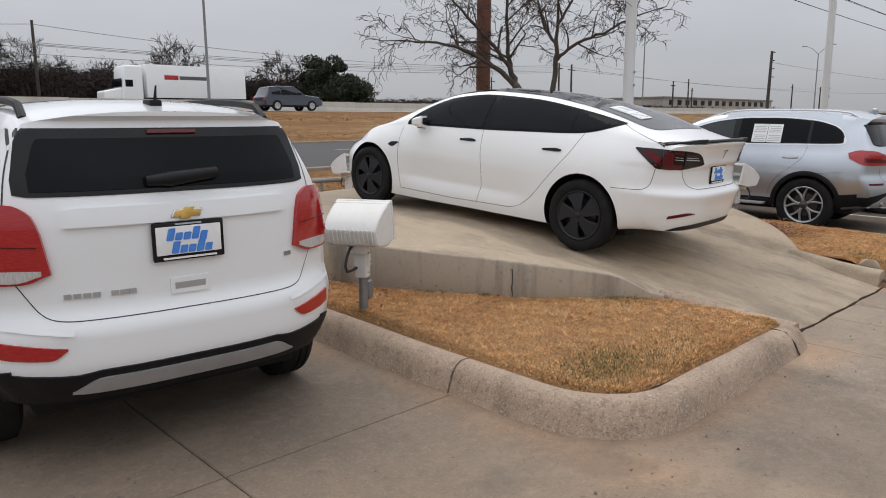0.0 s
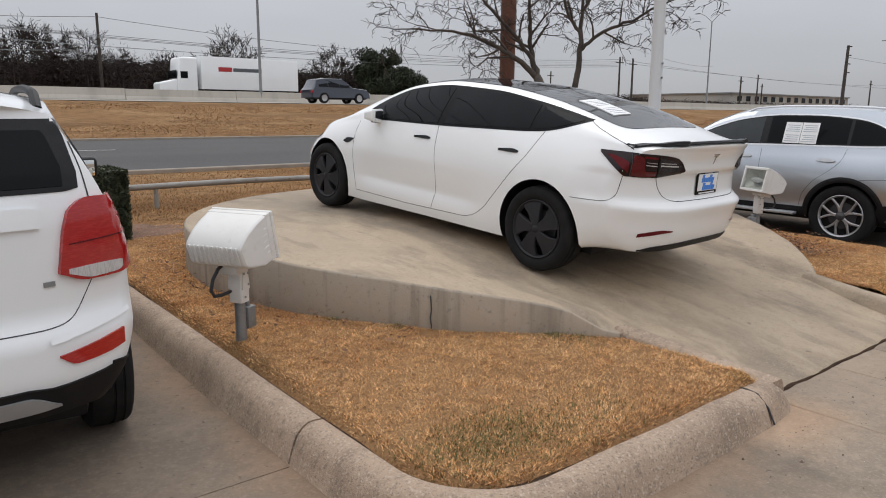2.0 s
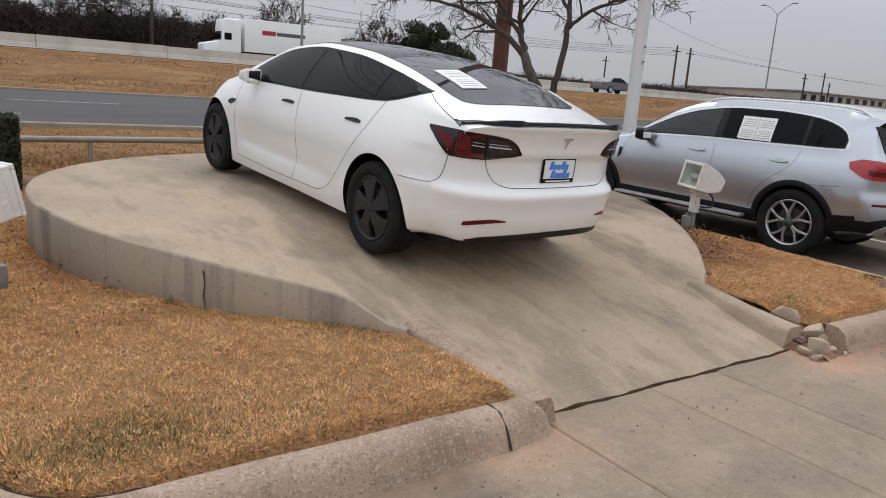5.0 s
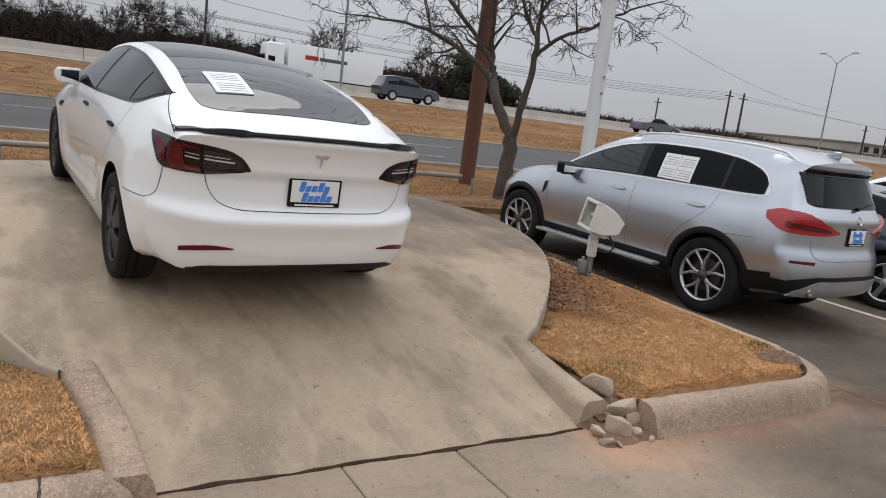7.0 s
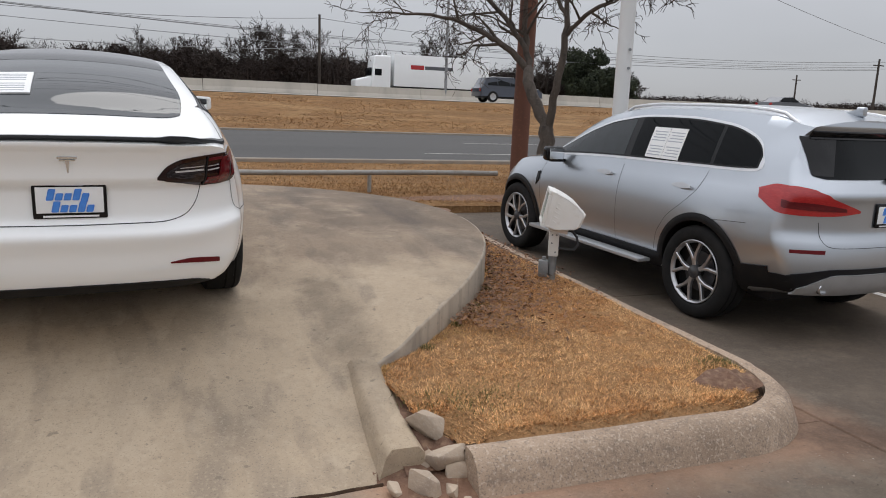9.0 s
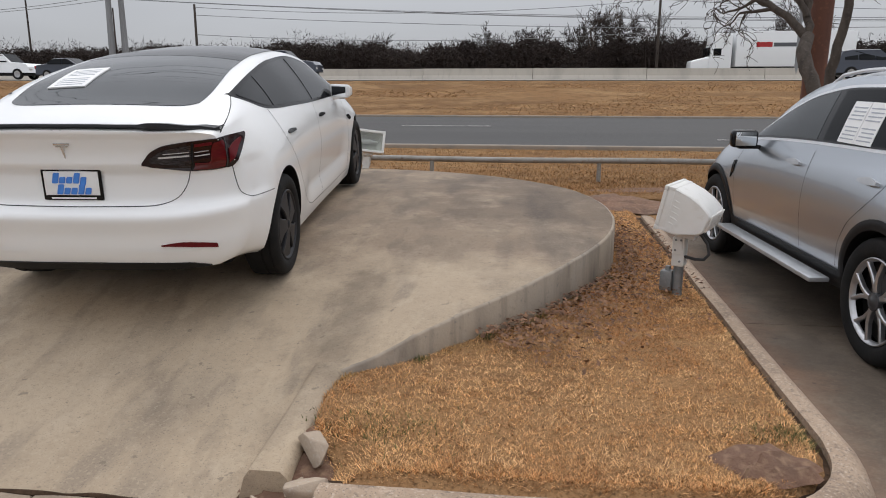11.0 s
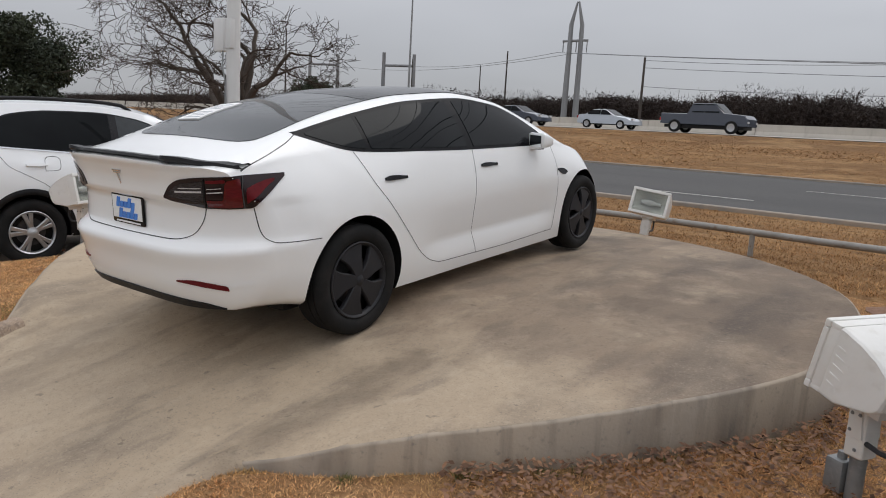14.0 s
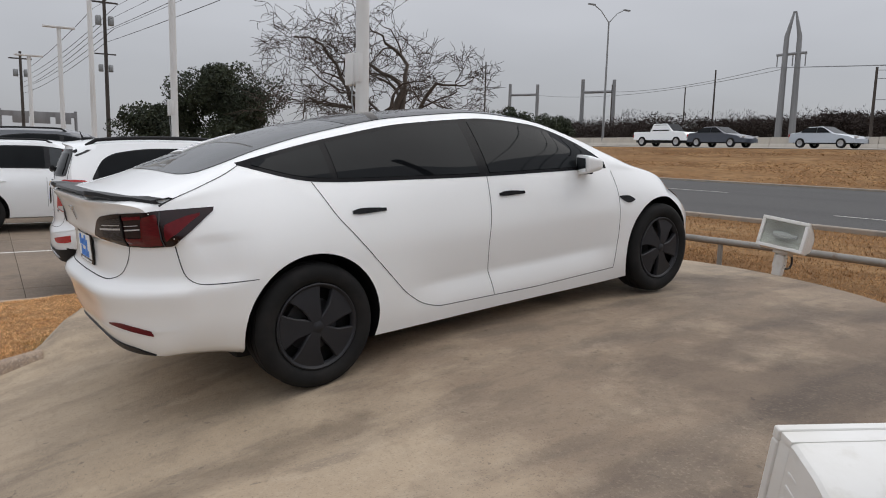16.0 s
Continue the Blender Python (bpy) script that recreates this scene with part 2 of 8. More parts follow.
M_LINE = surf("worn_white_road_paint", (0.62, 0.6, 0.56), 0.8, [(12, 6, 0.5, 0.7, (0.3, 0.27, 0.24, 0.8))])
M_WHITE = surf("white_car_paint", (0.885, 0.89, 0.88), 0.36, [(0.7, 3, 0.4, 0.8, (0.86, 0.865, 0.85, 0.6))], coat=1.0, rough_vary=0.03)
M_WHITE_B = surf("bright_white_car_paint", (0.84, 0.855, 0.86), 0.32, [(0.9, 3, 0.4, 0.8, (0.8, 0.815, 0.82, 0.6))], coat=1.0)
M_SILVER = surf("silver_metallic_paint", (0.46, 0.49, 0.53), 0.3, [(900, 1, 0.45, 0.6, (0.54, 0.575, 0.61, 0.5))], metal=0.9, coat=1.0)
M_NAVY = surf("dark_blue_paint", (0.012, 0.018, 0.035), 0.3, [(2, 3, 0.4, 0.7, (0.018, 0.024, 0.04, 0.5))], coat=1.0)
M_GREY_PAINT = surf("grey_metallic_paint", (0.08, 0.085, 0.095), 0.35, [(2, 3, 0.4, 0.7, (0.1, 0.1, 0.11, 0.5))], metal=0.5, coat=1.0)
M_GLASS = surf("tinted_glass", (0.005, 0.006, 0.007), 0.02, [(1.5, 3, 0.45, 0.7, (0.01, 0.012, 0.013, 0.7))], spec=0.11)
M_GLASS_L = surf("lightly_tinted_glass", (0.03, 0.035, 0.038), 0.02, [(7, 3, 0.4, 0.7, (0.024, 0.028, 0.03, 0.9))], spec=0.4)
M_BLACK = surf("black_plastic", (0.008, 0.008, 0.009), 0.5, [(8, 4, 0.45, 0.7, (0.014, 0.013, 0.012, 0.8))], [(300, 0.0004)], spec=0.25)
M_PILLAR = surf("black_pillar_film", (0.004, 0.004, 0.005), 0.2, [(8, 3, 0.4, 0.7, (0.008, 0.008, 0.009, 0.6))], spec=0.1)
M_GLOSS_BLACK = surf("gloss_black_trim", (0.005, 0.005, 0.006), 0.12, [(6, 3, 0.4, 0.7, (0.016, 0.016, 0.017, 0.6))], coat=0.0, spec=0.3)
M_CARBON = surf("carbon_fibre", (0.006, 0.006, 0.007), 0.38, [(240, 1, 0.48, 0.55, (0.014, 0.013, 0.014, 0.7))], spec=0.35)
M_TYRE = surf("tyre_rubber", (0.012, 0.012, 0.012), 0.8, [(9, 5, 0.45, 0.7, (0.022, 0.02, 0.019, 0.7))], [(60, 0.0015)], spec=0.2)
M_AERO = surf("dark_grey_wheel_cover", (0.022, 0.022, 0.025), 0.45, [(9, 4, 0.45, 0.7, (0.027, 0.026, 0.027, 0.7))], spec=0.25)
M_ALLOY = surf("machined_alloy", (0.5, 0.5, 0.51), 0.3, [(14, 4, 0.5, 0.7, (0.36, 0.35, 0.34, 0.7))], metal=0.85)
M_ALLOY_DARK = surf("dark_alloy", (0.06, 0.06, 0.065), 0.4, [(9, 4, 0.45, 0.7, (0.09, 0.088, 0.085, 0.7))], metal=0.4)
M_CHROME = surf("chrome", (0.72, 0.73, 0.75), 0.12, [(20, 3, 0.45, 0.7, (0.6, 0.61, 0.63, 0.6))], metal=1.0)
M_SATIN = surf("satin_silver_trim", (0.5, 0.51, 0.52), 0.35, [(10, 3, 0.45, 0.7, (0.42, 0.42, 0.43, 0.6))], metal=0.6)
M_RED = surf("red_lens", (0.1, 0.005, 0.008), 0.15, [(30, 2, 0.45, 0.65, (0.15, 0.008, 0.011, 0.6), (1, 1, 6))], coat=0.3, spec=0.3)
M_RED_SUV = surf("bright_red_lens", (0.36, 0.01, 0.012), 0.1, [(30, 2, 0.45, 0.65, (0.48, 0.025, 0.022, 0.6), (1, 1, 6))], coat=0.6)
M_MAROON = surf("maroon_reflector", (0.13, 0.008, 0.012), 0.3, [(40, 2, 0.45, 0.65, (0.09, 0.006, 0.009, 0.6))], spec=0.2)
M_RED_DARK = surf("smoked_red_lens", (0.012, 0.003, 0.004), 0.1, [(25, 2, 0.45, 0.65, (0.02, 0.004, 0.005, 0.8))], coat=0.25, spec=0.3)
M_LENS = surf("smoked_clear_lens", (0.014, 0.012, 0.014), 0.12, [(40, 2, 0.5, 0.62, (0.06, 0.053, 0.058, 0.7), (1, 1, 9))], coat=0.3, spec=0.35)
M_CLEAR = surf("clear_lens", (0.55, 0.53, 0.52), 0.1, [(40, 2, 0.45, 0.6, (0.4, 0.38, 0.38, 0.7), (5, 1, 1))], coat=1.0)
M_SEAM = surf("panel_gap", (0.045, 0.045, 0.047), 0.8)
M_PAPER = surf("white_paper", (0.82, 0.82, 0.81), 0.7, [(14, 3, 0.45, 0.7, (0.76, 0.76, 0.76, 0.6))])
M_INK = surf("grey_print", (0.4, 0.42, 0.46), 0.7)
M_BLUE = surf("blue_print", (0.06, 0.23, 0.68), 0.5, [(40, 2, 0.45, 0.7, (0.09, 0.29, 0.74, 0.6))])
M_GOLD = surf("gold_badge", (0.62, 0.4, 0.1), 0.3, [(30, 2, 0.45, 0.7, (0.5, 0.3, 0.07, 0.7))], metal=0.6)
M_LAMP = surf("white_powder_coat", (0.74, 0.73, 0.7), 0.5, [(3, 6, 0.5, 0.75, (0.66, 0.64, 0.59)), (20, 5, 0.58, 0.75, (0.56, 0.53, 0.47, 0.4))], [(40, 0.0006)])
M_GALV = surf("galvanised_steel", (0.26, 0.27, 0.27), 0.5, [(12, 5, 0.45, 0.7, (0.19, 0.195, 0.2)), (60, 3, 0.55, 0.7, (0.33, 0.33, 0.33, 0.5))], metal=0.5)
M_RAIL = surf("weathered_steel_pipe", (0.3, 0.285, 0.26), 0.6, [(4, 6, 0.45, 0.7, (0.23, 0.215, 0.19)), (20, 5, 0.58, 0.72, (0.17, 0.1, 0.06, 0.6))], metal=0.3)
M_RUST = surf("rusted_steel", (0.13, 0.055, 0.035), 0.85, [(2.5, 6, 0.45, 0.7, (0.085, 0.038, 0.028), (1, 1, 0.3)), (14, 5, 0.55, 0.72, (0.2, 0.09, 0.05, 0.6))], [(40, 0.003)])
M_POLE = surf("white_painted_pole", (0.7, 0.7, 0.69), 0.5, [(1.5, 5, 0.5, 0.75, (0.6, 0.59, 0.57), (1, 1, 0.2))])
M_BARK = surf("grey_bark", (0.085, 0.068, 0.055), 0.95, [(12, 6, 0.45, 0.7, (0.05, 0.04, 0.033), (1, 1, 0.3)), (30, 4, 0.55, 0.75, (0.14, 0.12, 0.1, 0.6))], [(30, 0.008)])
M_TWIG = surf("bare_twigs", (0.06, 0.046, 0.038), 0.95, [(3, 4, 0.45, 0.7, (0.085, 0.065, 0.052, 0.7))], spec=0.1)
M_FAR_TWIG = surf("far_bare_twigs", (0.05, 0.042, 0.038), 0.95, [(0.4, 5, 0.45, 0.7, (0.07, 0.06, 0.054, 0.7))], spec=0.05)
M_WEED = surf("green_weeds", (0.14, 0.14, 0.052), 0.8, [(5, 5, 0.45, 0.7, (0.22, 0.19, 0.08))], island=0.4, spec=0.2)
M_WOODS = surf("winter_brush", (0.048, 0.039, 0.036), 1.0, [(0.25, 6, 0.42, 0.68, (0.068, 0.057, 0.052)), (1.5, 6, 0.5, 0.7, (0.032, 0.027, 0.025, 0.8))], island=0.35, spec=0.05)
M_LEAF = surf("evergreen_leaves", (0.022, 0.03, 0.014), 0.8, [(0.8, 4, 0.42, 0.68, (0.04, 0.05, 0.022)), (6, 4, 0.5, 0.7, (0.015, 0.02, 0.01, 0.8))], island=0.4)
M_HEDGE = surf("clipped_hedge_leaves", (0.034, 0.042, 0.017), 0.7, [(2, 4, 0.42, 0.68, (0.06, 0.062, 0.027))], island=0.45)
M_WOODPOLE = surf("dark_timber_pole", (0.05, 0.042, 0.037), 0.9, [(5, 5, 0.45, 0.7, (0.075, 0.062, 0.052), (1, 1, 0.1))])
M_STEEL = surf("grey_steel_pole", (0.24, 0.245, 0.25), 0.6, [(0.6, 4, 0.45, 0.7, (0.19, 0.19, 0.195), (1, 1, 0.2))], metal=0.2)
M_WIRE = surf("black_cable", (0.03, 0.03, 0.032), 0.7)
M_FAINT_WIRE = surf("aluminium_cable", (0.2, 0.21, 0.22), 0.6)
M_BUILD = surf("pale_metal_cladding", (0.42, 0.4, 0.36), 0.8, [(0.05, 3, 0.45, 0.7, (0.34, 0.32, 0.29))])
M_STONE = surf("broken_concrete", (0.43, 0.34, 0.255), 0.9, [(6, 6, 0.45, 0.7, (0.25, 0.2, 0.16)), (70, 3, 0.56, 0.72, (0.46, 0.4, 0.33, 0.7))], [(40, 0.006)], vary=0.12)
M_GRASS = surf("straw_blades", (0.69, 0.41, 0.19), 0.9, [
    (0.9, 6, 0.42, 0.68, (0.5, 0.255, 0.11)), (3.5, 7, 0.46, 0.64, (0.74, 0.47, 0.235, 0.85)), (16, 6, 0.54, 0.68, (0.34, 0.165, 0.075, 0.8)), (1.1, 5, 0.6, 0.7, (0.2, 0.17, 0.06, 0.6))], island=0.58, spec=0.12)
M_VERGE = surf("verge_blades", (0.4, 0.225, 0.1), 0.9, [(0.5, 7, 0.42, 0.66, (0.27, 0.145, 0.065)), (2.5, 7, 0.48, 0.66, (0.5, 0.31, 0.15, 0.8)), (11, 6, 0.5, 0.66, (0.2, 0.1, 0.048, 0.8))], island=0.5, spec=0.1)
M_EDGE_SOIL = surf("dark_damp_soil", (0.055, 0.034, 0.022), 0.95, [(9, 6, 0.45, 0.7, (0.09, 0.055, 0.035)), (60, 4, 0.5, 0.7, (0.03, 0.02, 0.014, 0.8))], [(40, 0.008)], spec=0.1)
M_GRIT = surf("loose_grit", (0.26, 0.21, 0.165), 0.9, [(40, 2, 0.45, 0.6, (0.12, 0.085, 0.06)), (23, 2, 0.55, 0.65, (0.4, 0.36, 0.31))], island=0.5)
M_LEAFLITTER = surf("dead_leaves", (0.15, 0.075, 0.042), 0.9, [(9, 3, 0.45, 0.7, (0.24, 0.13, 0.07))], island=0.5)
M_REFLECTOR = surf("lamp_reflector", (0.5, 0.48, 0.43), 0.35, [(20, 3, 0.45, 0.7, (0.36, 0.34, 0.3, 0.7))], metal=0.3)
M_MIRROR = surf("mirror_silvering", (0.8, 0.82, 0.83), 0.02, metal=1.0)
M_BRIGHT = surf("bright_window_trim", (0.74, 0.75, 0.77), 0.3, [(10, 3, 0.45, 0.7, (0.66, 0.67, 0.69, 0.6))], metal=0.35)


def pane_material():
    """Thin clear glass: light passes straight through, with a faint gloss."""
    m = bpy.data.materials.new("clear_glass")
    m.use_nodes = True
    nt = m.node_tree
    nt.nodes.remove(nt.nodes["Principled BSDF"])
    clear, gloss, mix = nt.nodes.new("ShaderNodeBsdfTransparent"), nt.nodes.new("ShaderNodeBsdfGlossy"), nt.nodes.new("ShaderNodeMixShader")
    clear.inputs["Color"].default_value = (0.9, 0.92, 0.9, 1)
    gloss.inputs["Roughness"].default_value = 0.04
    mix.inputs[0].default_value = 0.07
    nt.links.new(clear.outputs[0], mix.inputs[1])
    nt.links.new(gloss.outputs[0], mix.inputs[2])
    nt.links.new(mix.outputs[0], nt.nodes["Material Output"].inputs[0])
    return m


M_PANE = pane_material()


# ---- helpers for building ----
def smooth01(t):
    t = min(1.0, max(0.0, t))
    return t * t * (3 - 2 * t)


def mesh_of(bm, name, material=None, angle=35):
    me = bpy.data.meshes.new(name)
    bm.to_mesh(me)
    bm.free()
    if material:
        me.materials.append(material)
    if angle:
        me.shade_smooth()
        me.set_sharp_from_angle(angle=radians(angle))
    return me


def part(name, bm, material, parent, label="", angle=35):
    ob = new(name, mesh_of(bm, name, material, angle))
    ob.parent = parent
    if label:
        ob["label"] = label
    return ob


def thing(name, label, category, at=None, group="", kind=""):
    ob = new(name)
    ob.empty_display_size = 0.1
    if at is not None:
        ob.matrix_world = at
    return tagged(ob, label, category, group, kind)


def solid(name, bm, material, label, category, kind="", group="", angle=35):
    return tagged(new(name, mesh_of(bm, name, material, angle)), label, category, group, kind)


def slab_box(x0, y0, z0, x1, y1, z1, bevel=0.0, segments=2, bm=None):
    bm2 = bmesh.new()
    bmesh.ops.create_cube(bm2, size=1)
    for v in bm2.verts:
        v.co = Vector(((x0 + x1) / 2 + (x1 - x0) * v.co.x, (y0 + y1) / 2 + (y1 - y0) * v.co.y, (z0 + z1) / 2 + (z1 - z0) * v.co.z))
    if bevel:
        bmesh.ops.bevel(bm2, geom=bm2.edges[:], offset=bevel, segments=segments, profile=0.6, affect="EDGES")
    return join(bm, bm2)


def join(bm, bm2):
    if bm is None:
        return bm2
    me = bpy.data.meshes.new("t")
    bm2.to_mesh(me)
    bm2.free()
    bm.from_mesh(me)
    bpy.data.meshes.remove(me)
    return bm


def tube(points, radii, sides=8, bm=None, caps=True):
    """A round tube through points, with a radius at each."""
    bm = bm or bmesh.new()
    pts = [Vector(p) for p in points]
    if isinstance(radii, (int, float)):
        radii = [radii] * len(pts)
    rings, side = [], None
    for k, p in enumerate(pts):
        ahead = (pts[min(k + 1, len(pts) - 1)] - pts[max(k - 1, 0)]).normalized()
        if side is None:
            side = ahead.orthogonal().normalized()
        side = (side - ahead * side.dot(ahead)).normalized()
        up = ahead.cross(side)
        rings.append([bm.verts.new(p + radii[k] * (math.cos(a) * side + math.sin(a) * up)) for a in np.linspace(0, 2 * math.pi, sides, endpoint=False)])
    for a, b in zip(rings, rings[1:]):
        for c in range(sides):
            bm.faces.new((a[c], a[(c + 1) % sides], b[(c + 1) % sides], b[c]))
    if caps:
        bm.faces.new(rings[0][::-1])
        bm.faces.new(rings[-1])
    return bm


def lathe(profile, steps=40, bm=None, axis="x"):
    """Turns a profile of (radius, along) round an axis."""
    bm = bm or bmesh.new()
    rings = []
    for r, d in profile:
        ring = []
        for a in np.linspace(0, 2 * math.pi, steps, endpoint=False):
            c, s = r * math.cos(a), r * math.sin(a)
            ring.append(bm.verts.new((d, c, s) if axis == "x" else (c, s, d)))
        rings.append(ring)
    for a, b in zip(rings, rings[1:]):
        for c in range(steps):
            bm.faces.new((a[c], a[(c + 1) % steps], b[(c + 1) % steps], b[c]))
    return bm


def curve_of(table):
    """A smooth monotone curve through (position, value) pairs."""
    xs, ys = np.array([a for a, _ in table], float), np.array([b for _, b in table], float)
    h, d = np.diff(xs), np.diff(ys) / np.diff(xs)
    m = np.zeros(len(xs))
    m[0], m[-1] = d[0], d[-1]
    for k in range(1, len(xs) - 1):
        if d[k - 1] * d[k] > 0:
            w1, w2 = 2 * h[k] + h[k - 1], h[k] + 2 * h[k - 1]
            m[k] = (w1 + w2) / (w1 / d[k - 1] + w2 / d[k])

    def value(x):
        x = min(max(x, xs[0]), xs[-1])
        k = min(int(np.searchsorted(xs, x, "right")) - 1, len(xs) - 2)
        t = (x - xs[k]) / h[k]
        return float((1 + 2 * t) * (1 - t) ** 2 * ys[k] + t * (1 - t) ** 2 * h[k] * m[k] + t * t * (3 - 2 * t) * ys[k + 1] + t * t * (t - 1) * h[k] * m[k + 1])

    return value


def lerp(table, v):
    return float(np.interp(v, [a for a, _ in table], [b for _, b in table]))


def grid_mesh(rows, bm=None, flip=False):
    bm = bm or bmesh.new()
    vs = [[bm.verts.new(p) for p in row] for row in rows]
    for a, b in zip(vs, vs[1:]):
        for c in range(len(a) - 1):
            quad = (a[c], a[c + 1], b[c + 1], b[c])
            bm.faces.new(quad[::-1] if flip else quad)
    return bm


def raw_mesh(name, verts, faces, material):
    me = bpy.data.meshes.new(name)
    me.from_pydata(verts, [], faces)
    me.materials.append(material)
    me.update()
    return me


# ---- the ground: one sheet that rises to a highway and runs out to the horizon ----
GROUND = [(-900, 0), (2, 0), (4, 0.01), (7, 0.13), (9, 0.2), (10.8, 0.2), (16.6, 0.3), (28.7, 0.6), (30, 0.8), (36, 1.5), (42, 2.25), (60, 2.6), (76, 2.6), (90, 2.5), (1500, 2.5)]


def ground_z(y):
    return lerp(GROUND, y)


def strip(name, x0, x1, ys, lift, material, nx=12, wobble=0.0):
    xs = np.linspace(x0, x1, nx)
    bm = grid_mesh([[(x, y, ground_z(y) + lift + wobble * noise.noise((x * 0.2, y * 0.3, 0))) for x in xs] for y in ys])
    return mesh_of(bm, name, material, 0)


xs = sorted(set(list(np.linspace(-1500, 1500, 31)) + list(np.linspace(-100, 120, 45))))
ys = [-900, -200, -40, 1, 1.9, 2.5, 4, 5.5, 7, 9, 10.8, 13, 16.5, 20, 28.8] + list(np.linspace(29.2, 42, 14)) + [48, 60, 76, 90, 150, 400, 1500]
bm = grid_mesh([[(x, y, ground_z(y) - (0.12 if y < 10 else 0.08 if 16.6 < y < 29 or 43 < y < 77 else 0) + (0.12 * noise.noise((x * 0.15, y * 0.4, 0)) if 30 < y < 41 else 0.015 * noise.noise((x * 0.7, y * 0.7, 2)) if 10 < y < 16.4 else 0)) for x in xs] for y in ys])
tagged(new("ground", mesh_of(bm, "ground", M_FIELD, 60)), "dry brown winter grass on gently rising ground", "ground", kind="structure")

road = tagged(new("road", strip("road", -1200, 1200, (16.6, 19, 22, 25, 28.7), 0.02, M_ROAD, 40)), "worn grey asphalt frontage road with dashed lane lines", "road", kind="structure")
for side_y in (16.52, 28.72):
    bm = bmesh.new()
    for x0 in range(-160, 180, 20):
        slab_box(x0, side_y, ground_z(side_y) - 0.1, x0 + 19.99, side_y + 0.16, ground_z(side_y) + 0.1, 0.02, 1, bm)
    part("road_kerb", bm, M_KERB_PALE, road, "pale concrete road kerb")
dash = slab_box(0, -0.05, 0, 3.0, 0.05, 0.006)
dash_me = mesh_of(dash, "lane_dash", M_LINE, 0)
for lane_y, first in ((19.3, 1.6), (23.8, 4.6)):
    for k in range(-5, 8):
        ob = new("lane_dash", dash_me)
        ob.parent = road
        ob.location = (first + 12.2 * k, lane_y, ground_z(lane_y) + 0.024)
tagged(new("highway", strip("highway", -1200, 1200, (42, 48, 54, 60, 68, 76), 0.03, M_HIGHWAY, 40)), "pale concrete highway carriageway above a grass slope", "road", kind="structure")

barrier = thing("highway_barrier", "pale concrete barrier along the middle of the highway", "barrier", kind="structure")
bm = bmesh.new()
profile = [(-0.3, 0), (-0.28, 0.08), (-0.14, 0.33), (-0.09, 0.88), (0.09, 0.88), (0.14, 0.33), (0.28, 0.08), (0.3, 0)]
vs = [[bm.verts.new((x, y, z)) for y, z in profile] for x in (0, 8.96)]
for c in range(len(profile) - 1):
    bm.faces.new((vs[0][c], vs[0][c + 1], vs[1][c + 1], vs[1][c]))
bm.faces.new(vs[0][::-1])
bm.faces.new(vs[1])
bmesh.ops.recalc_face_normals(bm, faces=bm.faces[:])
seg_me = mesh_of(bm, "barrier_segment", M_BARRIER, 20)
for k in range(-16, 22):
    ob = new("barrier_segment", seg_me)
    ob.parent = barrier
    ob.location = (9 * k, 60, ground_z(60) + 0.02 + 0.02 * math.sin(k * 2.1))
for a, b in ((-1200, -144.2), (198.2, 1200)):
    bm = slab_box(a, 59.9, 2.6, b, 60.1, 3.48)
    part("barrier_run", bm, M_BARRIER, barrier)

# ---- the car park's slabs ----
pavement = thing("pavement", "stained tan concrete car park slabs with sawn joints", "pavement", kind="structure")


def east_z(y):
    return lerp([(2, 0), (4, 0.01), (7, 0.065), (9.3, 0.12)], y)


def ground_slab(x0, x1, y0, y1):
    gap = 0.003
    ny = max(2, int((y1 - y0) / 1.0) + 1) if y1 > 2 and y1 - y0 < 12 else 2
    rows = []
    for y in np.linspace(y0 + gap, y1 - gap, ny):
        z = east_z(y) if x0 >= 10.3 else ground_z(y)
        rows.append([(x0 + gap, y, z - 0.1), (x0 + gap, y, z - 0.006), (x0 + gap + 0.008, y, z), (x1 - gap - 0.008, y, z), (x1 - gap, y, z - 0.006), (x1 - gap, y, z - 0.1)])
    bm = grid_mesh(rows)
    for row in (rows[0], rows[-1]):
        bm.faces.new([bm.verts.new(p) for p in row])
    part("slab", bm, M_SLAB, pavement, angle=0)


FAR = [-120, -60, -30, -20, -12.6, -7.9, -3.25, 1.44]
for a, b in zip(FAR, FAR[1:]):
    ground_slab(a, b, 2.96, 9.3)
ground_slab(1.44, 2.97, 2.96, 9.3)
for y0, y1 in ((-1.9, 2.96),):
    for a, b in zip(FAR, FAR[1:]):
        ground_slab(a, b, y0, y1)
    ground_slab(1.44, 5.47, y0, y1)
for a, b, y0, y1 in ((5.47, 6.33, -1.9, 2.0), (6.33, 6.945, -1.9, 2.0), (6.945, 10.33, -1.9, 2.0), (8.12, 10.33, 2.0, 2.7)):
    ground_slab(a, b, y0, y1)
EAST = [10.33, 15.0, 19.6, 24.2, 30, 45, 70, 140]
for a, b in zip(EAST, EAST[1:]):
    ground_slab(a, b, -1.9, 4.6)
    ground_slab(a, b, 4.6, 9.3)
for y0, y1 in ((-6.5, -1.9), (-14, -6.5), (-40, -14)):
    for a, b in zip(FAR + [6.33, 11, 16, 24, 45, 140], (FAR + [6.33, 11, 16, 24, 45, 140])[1:]):
        ground_slab(a, b, y0, y1)

